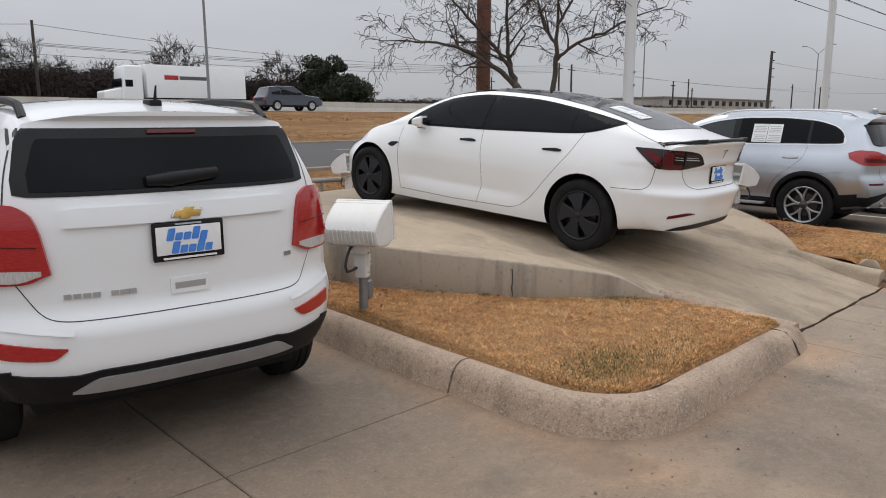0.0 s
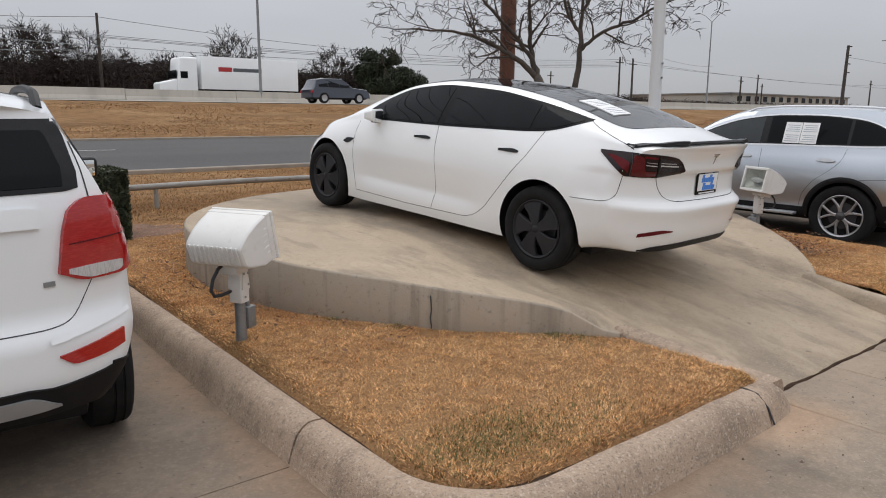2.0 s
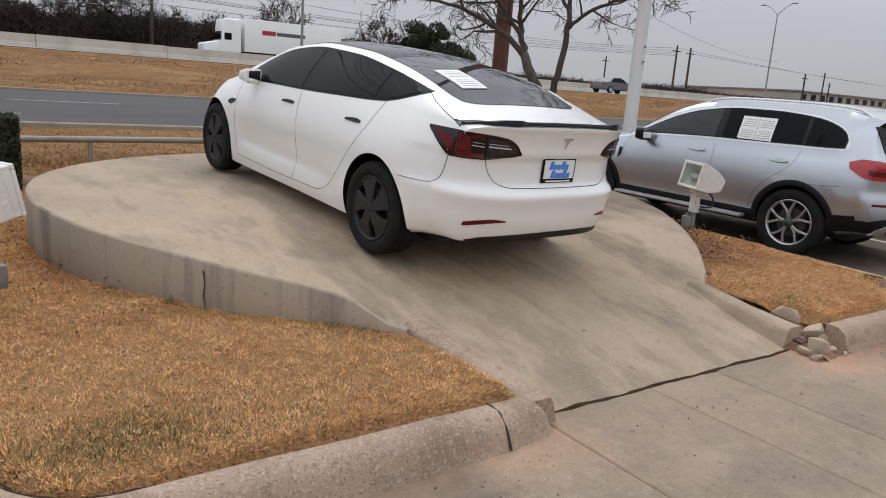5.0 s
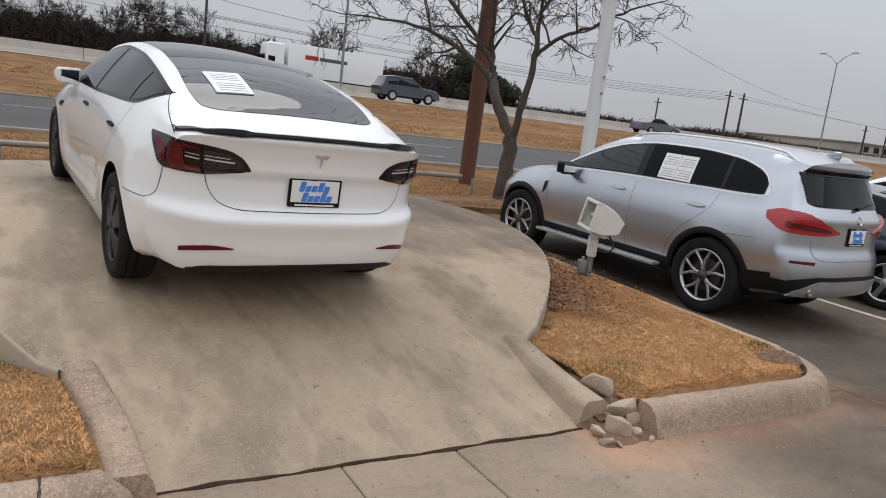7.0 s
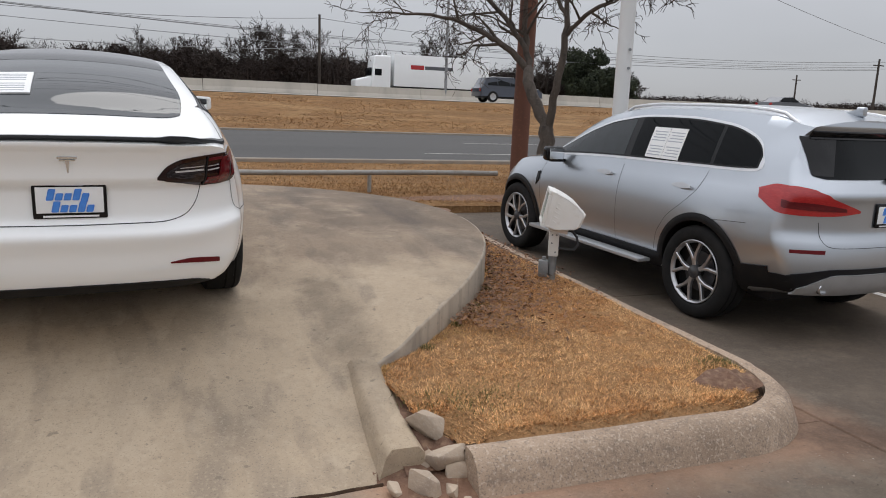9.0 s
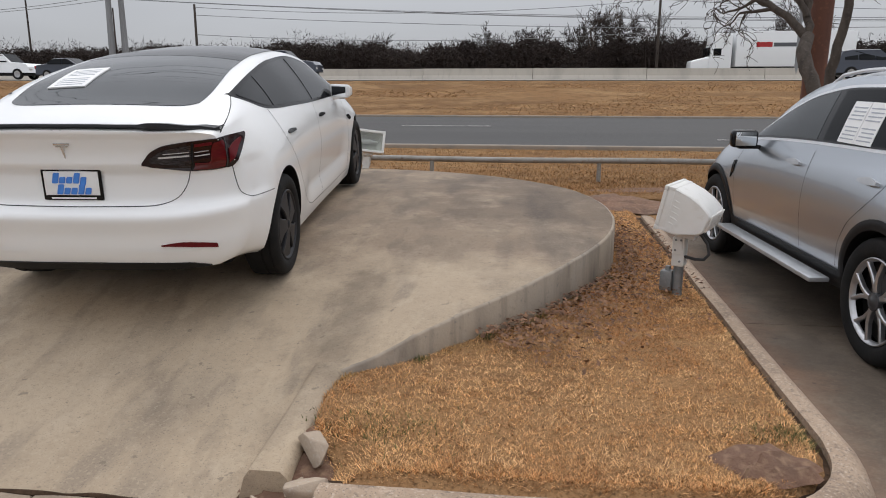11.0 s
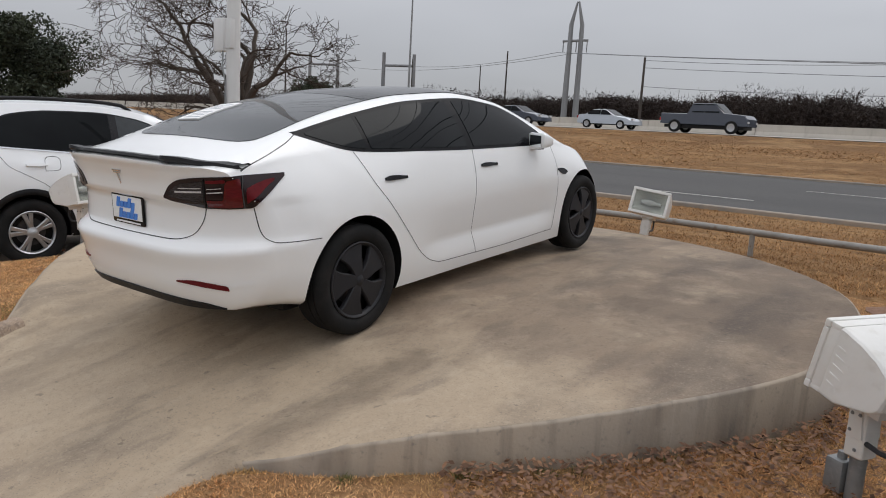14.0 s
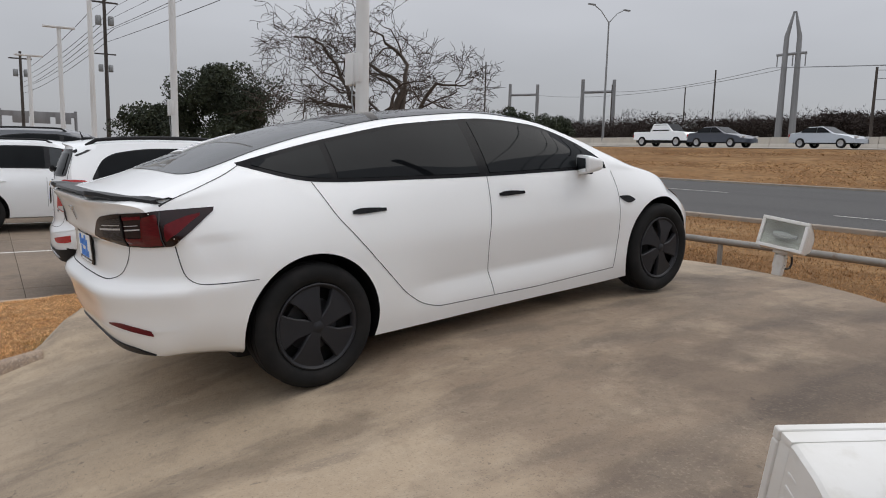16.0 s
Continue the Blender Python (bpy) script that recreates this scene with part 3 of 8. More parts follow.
# painted bay lines
for x, y0, y1 in ((13.4, 2.6, 7.4), (-1.66, 2.5, 7.2), (16.2, 2.6, 7.4), (-6.0, 2.5, 7.2)):
    bm = grid_mesh([[(x - 0.05, y, (east_z(y) if x > 10.4 else ground_z(y)) + 0.004), (x + 0.05, y, (east_z(y) if x > 10.4 else ground_z(y)) + 0.004)] for y in np.linspace(y0, y1, 6)])
    tagged(new("bay_line", mesh_of(bm, "bay_line", M_LINE, 0)), "worn white painted parking bay line on concrete", "road marking", kind="structure")

# ---- the display ramp: a sloped drive that widens into a raised round platform ----
CX, CY, CR = 6.6, 5.6, 3.07
RIM = [(2.0, 0.0), (2.5, 0.11), (2.94, 0.25), (3.1, 0.375), (3.3, 0.445), (3.5, 0.49), (3.9, 0.555), (4.3, 0.585), (4.8, 0.61), (6, 0.64), (8.7, 0.64)]
RIM_EAST = [(2.0, 0.0), (2.5, 0.11), (2.94, 0.26), (3.15, 0.34), (3.4, 0.40), (3.65, 0.435), (3.95, 0.472), (4.35, 0.517), (5, 0.555), (6, 0.61), (6.9, 0.64), (8.7, 0.64)]
MID = curve_of([(1.9, -0.02), (2, 0), (2.5, 0.1), (3, 0.2), (3.5, 0.3), (4.07, 0.405), (5, 0.545), (6, 0.615), (6.9, 0.64), (8.7, 0.64)])


# the platform is not quite round: its front shoulders are a little flat
ROUND = curve_of([(-180, CR), (-70, 3.06), (-50, 3.02), (-36, 2.99), (-27.2, CR), (0, CR), (27.2, CR), (38, 2.985), (48, 2.935), (57, 2.925), (68, 2.95), (80, 3.0), (92, 3.035), (130, 3.06), (180, CR)])


def radius(a):
    return ROUND((math.degrees(a) + 180) % 360 - 180)


EDGE = {s: [(CY - radius(s * a) * math.cos(a), radius(s * a) * math.sin(a)) for a in np.linspace(math.asin(1.40 / CR), math.pi, 160)] for s in (-1, 1)}


def ramp_half(y, s):
    """Half the deck's width at y, on the side s."""
    return lerp(EDGE[s], y) if y > 2.87 else lerp([(2, 1.19), (2.87, 1.40)], y)


def deck_z(x, y):
    w = ramp_half(y, 1 if x > CX else -1)
    k = min(1.0, max(0.0, (abs(x - CX) - 0.95) / max(0.1, w - 0.95)))
    k = k * k * (3 - 2 * k)
    return MID(y) * (1 - k) + lerp(RIM_EAST if x > CX else RIM, y) * k


ramp = thing("display_ramp", "tan concrete display ramp with a raised round platform", "ramp", kind="structure")
ys = list(np.linspace(2.004, 2.87, 9)) + list(CY - CR * np.cos(np.linspace(math.acos((CY - 2.87) / CR) + 0.004, math.pi - 0.004, 60)))
rows = []
for y in ys:
    row = []
    for s in np.linspace(-1, 1, 41):
        px = CX + max(0.0, ramp_half(y, 1 if s > 0 else -1) - 0.02) * math.sin(s * math.pi / 2)
        row.append((px, y, deck_z(px, y) + 0.004 * noise.noise((s * 4, y * 1.3, 3))))
    rows.append(row)
part("deck", grid_mesh(rows), M_DECK, ramp, "tan concrete deck with grey water stains", 40)
# the wall under the rim, in one round from wall end to wall end
rings = []
sweep = np.linspace(math.asin(1.40 / CR), 2 * math.pi - math.asin(1.40 / CR), 150)
for a in sweep:
    ra = radius(a)
    px, py = CX + ra * math.sin(a), CY - ra * math.cos(a)
    ix, iy = CX + (ra - 0.022) * math.sin(a), CY - (ra - 0.022) * math.cos(a)
    z = deck_z(ix, iy) + 0.004 * noise.noise((math.copysign(1, px - CX) * 4, iy * 1.3, 3))
    chip = 0.006 * noise.noise((a * 22, 0, 0))
    rings.append([(ix, iy, z), (CX + (ra - 0.008) * math.sin(a), CY - (ra - 0.008) * math.cos(a), z - 0.003 + chip * 0.5), (px, py, z - 0.014 + chip), (px, py, z * 0.5), (px, py, -0.05)])
part("platform_wall", grid_mesh(rings), M_WALL, ramp, "grey form-cast concrete wall with dark run stains", 50)
# side kerbs of the sloped drive
for s in (-1, 1):
    rows = []
    for y in np.linspace(1.93 if s < 0 else 2.04, 2.93, 10):
        t = (y - 1.93) / 1.0
        out_x = lerp([(1.9, 1.28), (2.4, 1.30), (2.93, 1.40)], y) if s < 0 else lerp([(1.9, 1.40), (2.3, 1.40), (2.93, 1.42)], y)
        wide = lerp([(1.9, 0.2), (2.93, 0.18)], y)
        z = lerp([(1.9, 0.135), (2.1, 0.148), (2.4, 0.175), (2.93, 0.255)], y) + 0.004 * noise.noise((y * 5, s, 0))
        d = deck_z(CX + s * (out_x - wide), y)
        rows.append([(CX + s * out_x, y, 0.0), (CX + s * out_x, y, z - 0.03), (CX + s * (out_x - 0.03), y, z), (CX + s * (out_x - wide + 0.045), y, z), (CX + s * (out_x - wide + 0.02), y, z - 0.25 * max(0, z - d)), (CX + s * (out_x - wide - 0.015), y, d - 0.02)])
    bm = grid_mesh(rows)
    bm.faces.new([bm.verts.new(p) for p in rows[0]])
    bm.faces.new([bm.verts.new(p) for p in rows[-1]])
    bmesh.ops.recalc_face_normals(bm, faces=bm.faces[:])
    part("side_kerb", bm, M_KERB if s < 0 else M_DECK, ramp, "worn concrete side kerb", 60)
# shrinkage joints and cracks in the wall
for a, h0, h1 in ((-0.88, 0.42, 0.93),):
    pts = []
    ra = radius(a)
    px, py = CX + (ra + 0.001) * math.sin(a), CY - (ra + 0.001) * math.cos(a)
    z1 = deck_z(CX + (ra - 0.03) * math.sin(a), CY - (ra - 0.03) * math.cos(a)) - 0.02
    for k in range(6):
        f = k / 5
        pts.append((px + 0.006 * math.sin(k * 2.3), py, z1 * (h0 + (h1 - h0) * f)))
    part("wall_crack", tube(pts, 0.005, 5), M_SEAM, ramp)
# the open joint at the foot of the ramp, filled with dirt
bm = tube([(x, 2.0 + 0.006 * math.sin(x * 9) + 0.008 * noise.noise((x * 8, 3, 0)), 0.0) for x in np.linspace(5.5, 7.8, 60)], [0.011 + 0.008 * noise.noise((x * 6, 0, 0)) for x in np.linspace(5.5, 7.8, 60)], 6)
part("joint_dirt", bm, M_EDGE_SOIL, ramp, "dark soil in the open joint")


# ---- the planted islands with their rolled kerbs ----
def kerb_run(path, parent, name="kerb", label="", material=None, inward=1):
    """Sweeps a rolled kerb section along a plan path (x, y, top), the planted side to the left for inward 1."""
    rows = []
    section = [(-0.005, -0.06), (0.0, 0.0), (0.028, 0.45), (0.05, 0.74), (0.085, 0.92), (0.115, 0.995), (0.145, 1.0), (0.185, 0.985), (0.192, 0.2)]
    pts = [Vector(p) for p in path]
    for k, p in enumerate(pts):
        d = (pts[min(k + 1, len(pts) - 1)] - pts[max(k - 1, 0)])
        d.z = 0
        d.normalize()
        left = Vector((-d.y, d.x, 0)) * inward
        base = ground_z(p.y)
        wob = 0.006 * noise.noise((p.x * 2.2, p.y * 2.2, 1))
        rows.append([Vector((p.x, p.y, 0)) + left * o + Vector((0, 0, base + h * (p.z - base) + wob * min(1, max(0, h)))) for o, h in section])
    bm = grid_mesh(rows)
    bm.faces.new([bm.verts.new(p) for p in rows[0]])
    bm.faces.new([bm.verts.new(p) for p in rows[-1]])
    bmesh.ops.recalc_face_normals(bm, faces=bm.faces[:])
    if name == "kerb":
        strip_ = []
        for k, p in enumerate(pts):
            d = pts[min(k + 1, len(pts) - 1)] - pts[max(k - 1, 0)]
            d.z = 0
            d.normalize()
            left = Vector((-d.y, d.x, 0)) * inward
            wide = 0.245 + 0.025 * noise.noise((p.x * 5, p.y * 5, 8))
            strip_.append([Vector((p.x, p.y, p.z - dz + 0.006 * noise.noise((p.x * 13, p.y * 13, o * 30)))) + left * o for o, dz in ((0.186, 0.035), (0.215, 0.03), (wide, 0.028), (wide + 0.03, 0.06))])
        part("edge_soil", grid_mesh(strip_), M_EDGE_SOIL, parent, "dark soil along the kerb", 60)
    return part(name, bm, material or M_KERB, parent, label, 60)


def arc(cx, cy, r, a0, a1, n, z):
    return [(cx + r * math.cos(a), cy + r * math.sin(a), z) for a in np.linspace(radians(a0), radians(a1), n)]


def straight(x0, y0, z0, x1, y1, z1, step=0.15):
    n = max(2, int(math.hypot(x1 - x0, y1 - y0) / step))
    return [(x0 + (x1 - x0) * t, y0 + (y1 - y0) * t, z0 + (z1 - z0) * t) for t in np.linspace(0, 1, n)]


def island_z(y):
    return lerp([(1.8, 0.165), (2.0, 0.19), (3, 0.225), (4.2, 0.262), (6, 0.262), (9, 0.25), (10.8, 0.205)], y)


island_a = thing("planted_island", "island of dry straw-coloured grass inside a rolled concrete kerb", "planting bed", kind="structure")
X_A, Y_A, R_A = 2.885, 1.745, 0.62
run = straight(X_A, 9.2, 0.30, X_A, 2.99, 0.19)
kerb_run(run, island_a, label="tan rolled concrete kerb with exposed stones")
run = straight(X_A, 2.975, 0.19, X_A, Y_A + R_A, 0.18) + arc(X_A + R_A, Y_A + R_A, R_A, 184, 266, 14, 0.18) + straight(X_A + R_A, Y_A, 0.18, 5.1, Y_A + 0.04, 0.16)
kerb_run(run, island_a, label="tan rolled concrete kerb with exposed stones")
run = straight(5.112, Y_A + 0.04, 0.158, 5.36, Y_A + 0.07, 0.15, 0.06) + [(5.42, 1.84, 0.135), (5.45, 1.88, 0.12)]
kerb_run(run, island_a, "kerb_end", "broken-off kerb end", M_KERB)
bm = tube([(5.106, Y_A + 0.03 + d * 0.21, z) for d, z in ((0, 0.01), (0.2, 0.09), (0.5, 0.15), (0.8, 0.158), (1, 0.155))], 0.0055, 6)
part("kerb_crack", bm, M_SEAM, island_a)
island_b = thing("planted_island", "island of dry grass with a bare soil corner inside a concrete kerb", "planting bed", kind="structure")
X_B, R_B = 10.35, 0.74
run = straight(8.16, 1.77, 0.165, X_B - R_B, 1.76, 0.17) + arc(X_B - R_B, 1.76 + R_B, R_B, -86, -4, 14, 0.17) + straight(X_B, 1.76 + R_B, 0.18, X_B, 7.65, 0.27)
kerb_run(run, island_b, label="tan rolled concrete kerb with a worn corner")


def kerb_gap(x, y):
    """How far a spot in a bed lies from the kerb's inner edge."""
    if x < CX:
        if x < X_A + R_A and y < Y_A + R_A:
            return R_A - 0.17 - math.hypot(x - X_A - R_A, y - Y_A - R_A)
        return min(x - X_A - 0.17, y - Y_A - 0.17)
    if x > X_B - R_B and y < 1.76 + R_B:
        return R_B - 0.17 - math.hypot(x - X_B + R_B, y - 1.76 - R_B)
    return min(X_B - 0.17 - x, y - 1.93)


def bed_z(x, y):
    """The planted soil: level with the kerb's top, sunk to a groove along it."""
    k = smooth01((kerb_gap(x, y) + 0.01) / 0.13)
    if x > CX:
        k = min(k, smooth01((math.hypot(x - 8.08, (y - 2.08) * 0.8) - 0.10) / 0.16))
    groove = lerp([(1.7, 0.155), (3, 0.17), (9.2, 0.27)], y) - 0.05
    return groove * (1 - k) + k * (island_z(y) + 0.018 * noise.noise((x * 1.7, y * 1.7, 5)) + 0.008 * noise.noise((x * 9, y * 9, 2)) - 0.01)


def bed(name, parent, x_of, inside, material):
    rows = []
    for y in np.linspace(1.9, 9.4, 60):
        a, b = x_of(y)
        rows.append([(x, y, bed_z(x, y) - (0.05 if not inside(x, y) else 0)) for x in np.linspace(a, b, 50)])
    part(name, grid_mesh(rows), material, parent, "dry thatch", 0)


def out_of_ramp(x, y):
    if y > 2.87:
        return math.hypot(x - CX, y - CY) > radius(math.atan2(x - CX, CY - y))
    return abs(x - CX) > lerp([(1.9, 1.32), (2.4, 1.33), (2.93, 1.41)], y)


def span_a(y):
    left = X_A + 0.15
    if y < Y_A + R_A:
        left = X_A + R_A - math.sqrt(max(0, (R_A - 0.15) ** 2 - (Y_A + R_A - y) ** 2)) if Y_A + R_A - y < R_A - 0.15 else X_A + R_A
    right = 5.33 if y < 2.9 else (CX - ramp_half(y, -1) + 0.05 if y < CY + CR else CX)
    return left, max(right, left + 0.01)


def span_b(y):
    right = X_B - 0.15 if y < 7.66 else X_B + 0.08
    if y < 1.76 + R_B:
        right = X_B - R_B + math.sqrt(max(0, (R_B - 0.15) ** 2 - (1.76 + R_B - y) ** 2)) if 1.76 + R_B - y < R_B - 0.15 else X_B - R_B
    left = lerp([(1.9, 8.2), (2.12, 8.19), (2.35, 8.03), (2.9, 7.97)], y) if y < 2.9 else (CX + ramp_half(y, 1) - 0.05 if y < CY + CR else CX)
    return min(left, right - 0.01), right


bed("thatch_bed", island_a, span_a, out_of_ramp, M_SOIL)
bed("thatch_bed", island_b, span_b, out_of_ramp, M_SOIL)
# the strip of soil and verge in front of the bays, up to the pipe rail and the road
rows = [[(x, y, ground_z(y) + (0.05 if y > 9.3 else 0.02) + 0.02 * noise.noise((x, y, 1))) for x in np.linspace(-100, 120, 160)] for y in (9.25, 9.4, 10, 10.8, 12)]
rows.insert(0, [(x, 9.24, -0.15) for x, _, _ in rows[0]])
tagged(new("verge", mesh_of(grid_mesh(rows), "verge", M_FIELD, 60)), "dry brown grass verge in front of the parking bays", "ground", kind="structure")
# bare soil
for cx, cy, rx, ry, where in ((9.86, 2.24, 0.2, 0.13, "corner"), (9.9, 8.7, 0.7, 0.7, "bay"), (12.4, 9.9, 2.2, 0.5, "tree"), (3.6, 8.9, 0.9, 0.5, "hedge")):
    bm = bmesh.new()
    rings = []
    for k in range(5):
        rr = k / 4
        rings.append([(cx + rx * rr * math.cos(a) * (1 + 0.5 * noise.noise((math.cos(a) * 2, math.sin(a) * 2, cx))), cy + ry * rr * math.sin(a) * (1 + 0.5 * noise.noise((math.sin(a) * 2, math.cos(a) * 2, cy))), 0) for a in np.linspace(0, 2 * math.pi, 25)])
    rings = [[(x, y, (island_z(y) + 0.05 * (1 - k / 4) + 0.004 if where == "corner" else max(ground_z(y) + 0.055, island_z(y) if x < 10.2 else 0) + 0.012) + (0.05 * noise.noise((x * 14, y * 14, 0)) if 0 < k < 4 else -0.02 if k == 4 else 0)) for x, y, _ in ring] for k, ring in enumerate(rings)]
    tagged(new("bare_soil", mesh_of(grid_mesh(rings, bm), "bare_soil", M_DIRT, 60)), "bare reddish brown soil patch among dry grass", "soil", kind="structure")


# ---- vehicles ----
from mathutils.bvhtree import BVHTree


class Shell:
    """A car body: cross-sections (bottom, sides, glasshouse, roof) swept along its length, with shaped ends.
    The origin is on the ground under the rear axle, y to the front, x to the right."""

    def __init__(self, spec):
        self.s = spec
        self.c = {k: curve_of(spec[k]) for k in ("zb", "wb", "ws", "zm", "wt", "zt", "wr", "ze", "zc")}
        self.rear, self.front = curve_of(spec["rear"]), curve_of(spec["front"])
        self.low, self.high = spec["yr"], spec["yf"]
        self.build()

    def section(self, y):
        g = {k: f(y) for k, f in self.c.items()}
        out = [(0, g["zb"]), (g["wb"] * 0.5, g["zb"]), (g["wb"] * 0.93, g["zb"])]
        n = 36 if "crease" in self.s else 24
        z0, z1 = g["zb"] + 0.02, g["zt"]
        for k in range(n):
            z = z0 + (z1 - z0) * k / (n - 1)
            if z < g["zm"]:
                x = g["ws"] - (g["ws"] - g["wb"]) * ((g["zm"] - z) / (g["zm"] - z0)) ** self.s.get("tuck", 2.2)
            else:
                x = g["ws"] - (g["ws"] - g["wt"]) * ((z - g["zm"]) / (z1 - g["zm"])) ** self.s.get("shoulder", 2.4)
            if "crease" in self.s:
                zc, dx, above, below = self.s["crease"]
                away = (z - zc) / above if z > zc else (zc - z) / below
                x -= dx * max(0.0, 1 - away) ** 1.4 * smooth01((y - 0.5) / 0.35) * smooth01((2.45 - y) / 0.3)
            out.append((x, z))
        for k in range(1, 8):
            t = k / 7
            out.append((g["wt"] + (g["wr"] - g["wt"]) * t + self.s.get("bulge", 0.012) * math.sin(math.pi * t), g["zt"] + (g["ze"] - g["zt"]) * t))
        for k in range(1, 11):
            t = 1 - k / 10
            out.append((g["wr"] * t, g["zc"] - (g["zc"] - g["ze"]) * t ** self.s.get("crown", 2.3)))
        return out

    def shaped(self, x, y0, z):
        g = self.c["ws"](y0)
        s = self.s
        a, b = smooth01((self.low + s.get("reach", 0.9) - y0) / s.get("reach", 0.9)), smooth01((y0 - self.high + 0.9) / 0.9)
        u = min(1.0, abs(x) / g)
        return Vector((x, y0 + a * (self.rear(z) + s["bend_r"] * u ** s.get("bend_p", 2.6)) - b * (self.front(z) + s["bend_f"] * u ** 3.6), z))

    def build(self):
        bm = bmesh.new()
        stations = sorted(set([round(v, 4) for v in list(np.linspace(self.low, self.low + 0.9, 19)) + list(np.linspace(self.low + 0.9, self.high - 0.9, 40)) + list(np.linspace(self.high - 0.9, self.high, 19))]))
        rings = []
        for y in stations:
            half_ = self.section(y)
            ring = half_ + [(-x, z) for x, z in half_[-2:0:-1]]
            rings.append([bm.verts.new(self.shaped(x, y, z)) for x, z in ring])
        n = len(rings[0])
        for a, b in zip(rings, rings[1:]):
            for c in range(n):
                bm.faces.new((a[c], b[c], b[(c + 1) % n], a[(c + 1) % n]))
        for y in (self.low, self.high):
            half_ = self.section(y)
            rows = [[self.shaped(x * t, y, z) for t in np.linspace(1, -1, 33)] for x, z in half_]
            grid_mesh(rows, bm)
        bmesh.ops.remove_doubles(bm, verts=bm.verts[:], dist=0.0008)
        bmesh.ops.dissolve_degenerate(bm, dist=0.0003, edges=bm.edges[:])
        bmesh.ops.recalc_face_normals(bm, faces=bm.faces[:])
        self.bm = bm
        self.tree = BVHTree.FromBMesh(bm)

    def cast(self, s, t, view, mirror=False):
        """The point and normal of the body where it is seen at (s, t) from a side: side (y, z), rear (x, z), front (x, z), top (y, x), or a corner."""
        if view == "side":
            o, d = Vector((3, s, t)), Vector((-1, 0, 0))
        elif view == "rear":
            o, d = Vector((s, -6, t)), Vector((0, 1, 0))
        elif view == "front":
            o, d = Vector((s, 8, t)), Vector((0, -1, 0))
        elif view == "top":
            o, d = Vector((t, s, 4)), Vector((0, 0, -1))
        elif view == "corner":
            d = Vector((-0.7071, 0.7071, 0))
            o = Vector((0.7071, 0.7071, 0)) * s + Vector((0, 0, t)) - d * 6
        if mirror:
            o.x, d.x = -o.x, -d.x
        place, normal, _, _ = self.tree.ray_cast(o, d)
        if place is None:
            return None
        if normal.dot(d) > 0:
            normal = -normal
        return place, normal

    def patch(self, lo, hi, view, lift=0.003, mirror=False, n=24, m=8, thick=0.006, ends=None):
        """A panel that lies on the body between two curves of (s, t)."""
        lo_, hi_ = lo if callable(lo) else curve_of(lo), hi if callable(hi) else curve_of(hi)
        s0, s1 = ends or (max(lo[0][0], hi[0][0]), min(lo[-1][0], hi[-1][0]))
        rows, back = [], []
        for s in s0 + (s1 - s0) * 0.5 * (1 - np.cos(np.linspace(0, math.pi, n))):
            row, under = [], []
            for k in range(m):
                t = lo_(s) + (hi_(s) - lo_(s)) * k / (m - 1)
                hit = self.cast(s, t, view, mirror)
                if hit is None:
                    hit = (row[-1] - Vector((0, 0, 0)), Vector((0, 0, 1))) if row else None
                    if hit is None:
                        break
                place, normal = hit
                row.append(place + normal * lift)
                under.append(place - normal * thick)
            if len(row) == m:
                rows.append(row)
                back.append(under)
        bm = grid_mesh(rows)
        loop = [(0, c) for c in range(m)] + [(r, m - 1) for r in range(1, len(rows))] + [(len(rows) - 1, c) for c in range(m - 2, -1, -1)] + [(r, 0) for r in range(len(rows) - 2, 0, -1)]
        top_ = [rows[r][c] for r, c in loop]
        low_ = [back[r][c] for r, c in loop]
        grid_mesh([top_ + top_[:1], low_ + low_[:1]], bm)
        bmesh.ops.remove_doubles(bm, verts=bm.verts[:], dist=0.0004)
        bmesh.ops.recalc_face_normals(bm, faces=bm.faces[:])
        mid = rows[len(rows) // 2][m // 2]
        near = min(bm.faces, key=lambda f: (f.calc_center_median() - mid).length)
        hit = self.tree.find_nearest(mid)
        if near.normal.dot(mid - hit[0]) < 0:
            bmesh.ops.reverse_faces(bm, faces=bm.faces[:])
        return bm

    def seam(self, points, view, mirror=False, width=0.0045, lift=0.0012, smooth=True, step=0.02):
        """A narrow line along points (s, t) on the body."""
        pts = []
        for (a, b), (c, d) in zip(points, points[1:]):
            k = max(2, int(math.hypot(c - a, d - b) / step))
            pts += [(a + (c - a) * t, b + (d - b) * t) for t in np.linspace(0, 1, k, endpoint=False)]
        pts.append(points[-1])
        if smooth:
            for _ in range(6):
                pts = [pts[0]] + [((p[0] + q[0] * 2 + r[0]) / 4, (p[1] + q[1] * 2 + r[1]) / 4) for p, q, r in zip(pts, pts[1:], pts[2:])] + [pts[-1]]
        rows = []
        for k, (s, t) in enumerate(pts):
            ds, dt = pts[min(k + 1, len(pts) - 1)][0] - pts[max(k - 1, 0)][0], pts[min(k + 1, len(pts) - 1)][1] - pts[max(k - 1, 0)][1]
            ln = math.hypot(ds, dt) or 1
            a, b = self.cast(s - dt / ln * width / 2, t + ds / ln * width / 2, view, mirror), self.cast(s + dt / ln * width / 2, t - ds / ln * width / 2, view, mirror)
            if a and b:
                rows.append([a[0] + a[1] * lift, b[0] + b[1] * lift])
        return grid_mesh(rows)

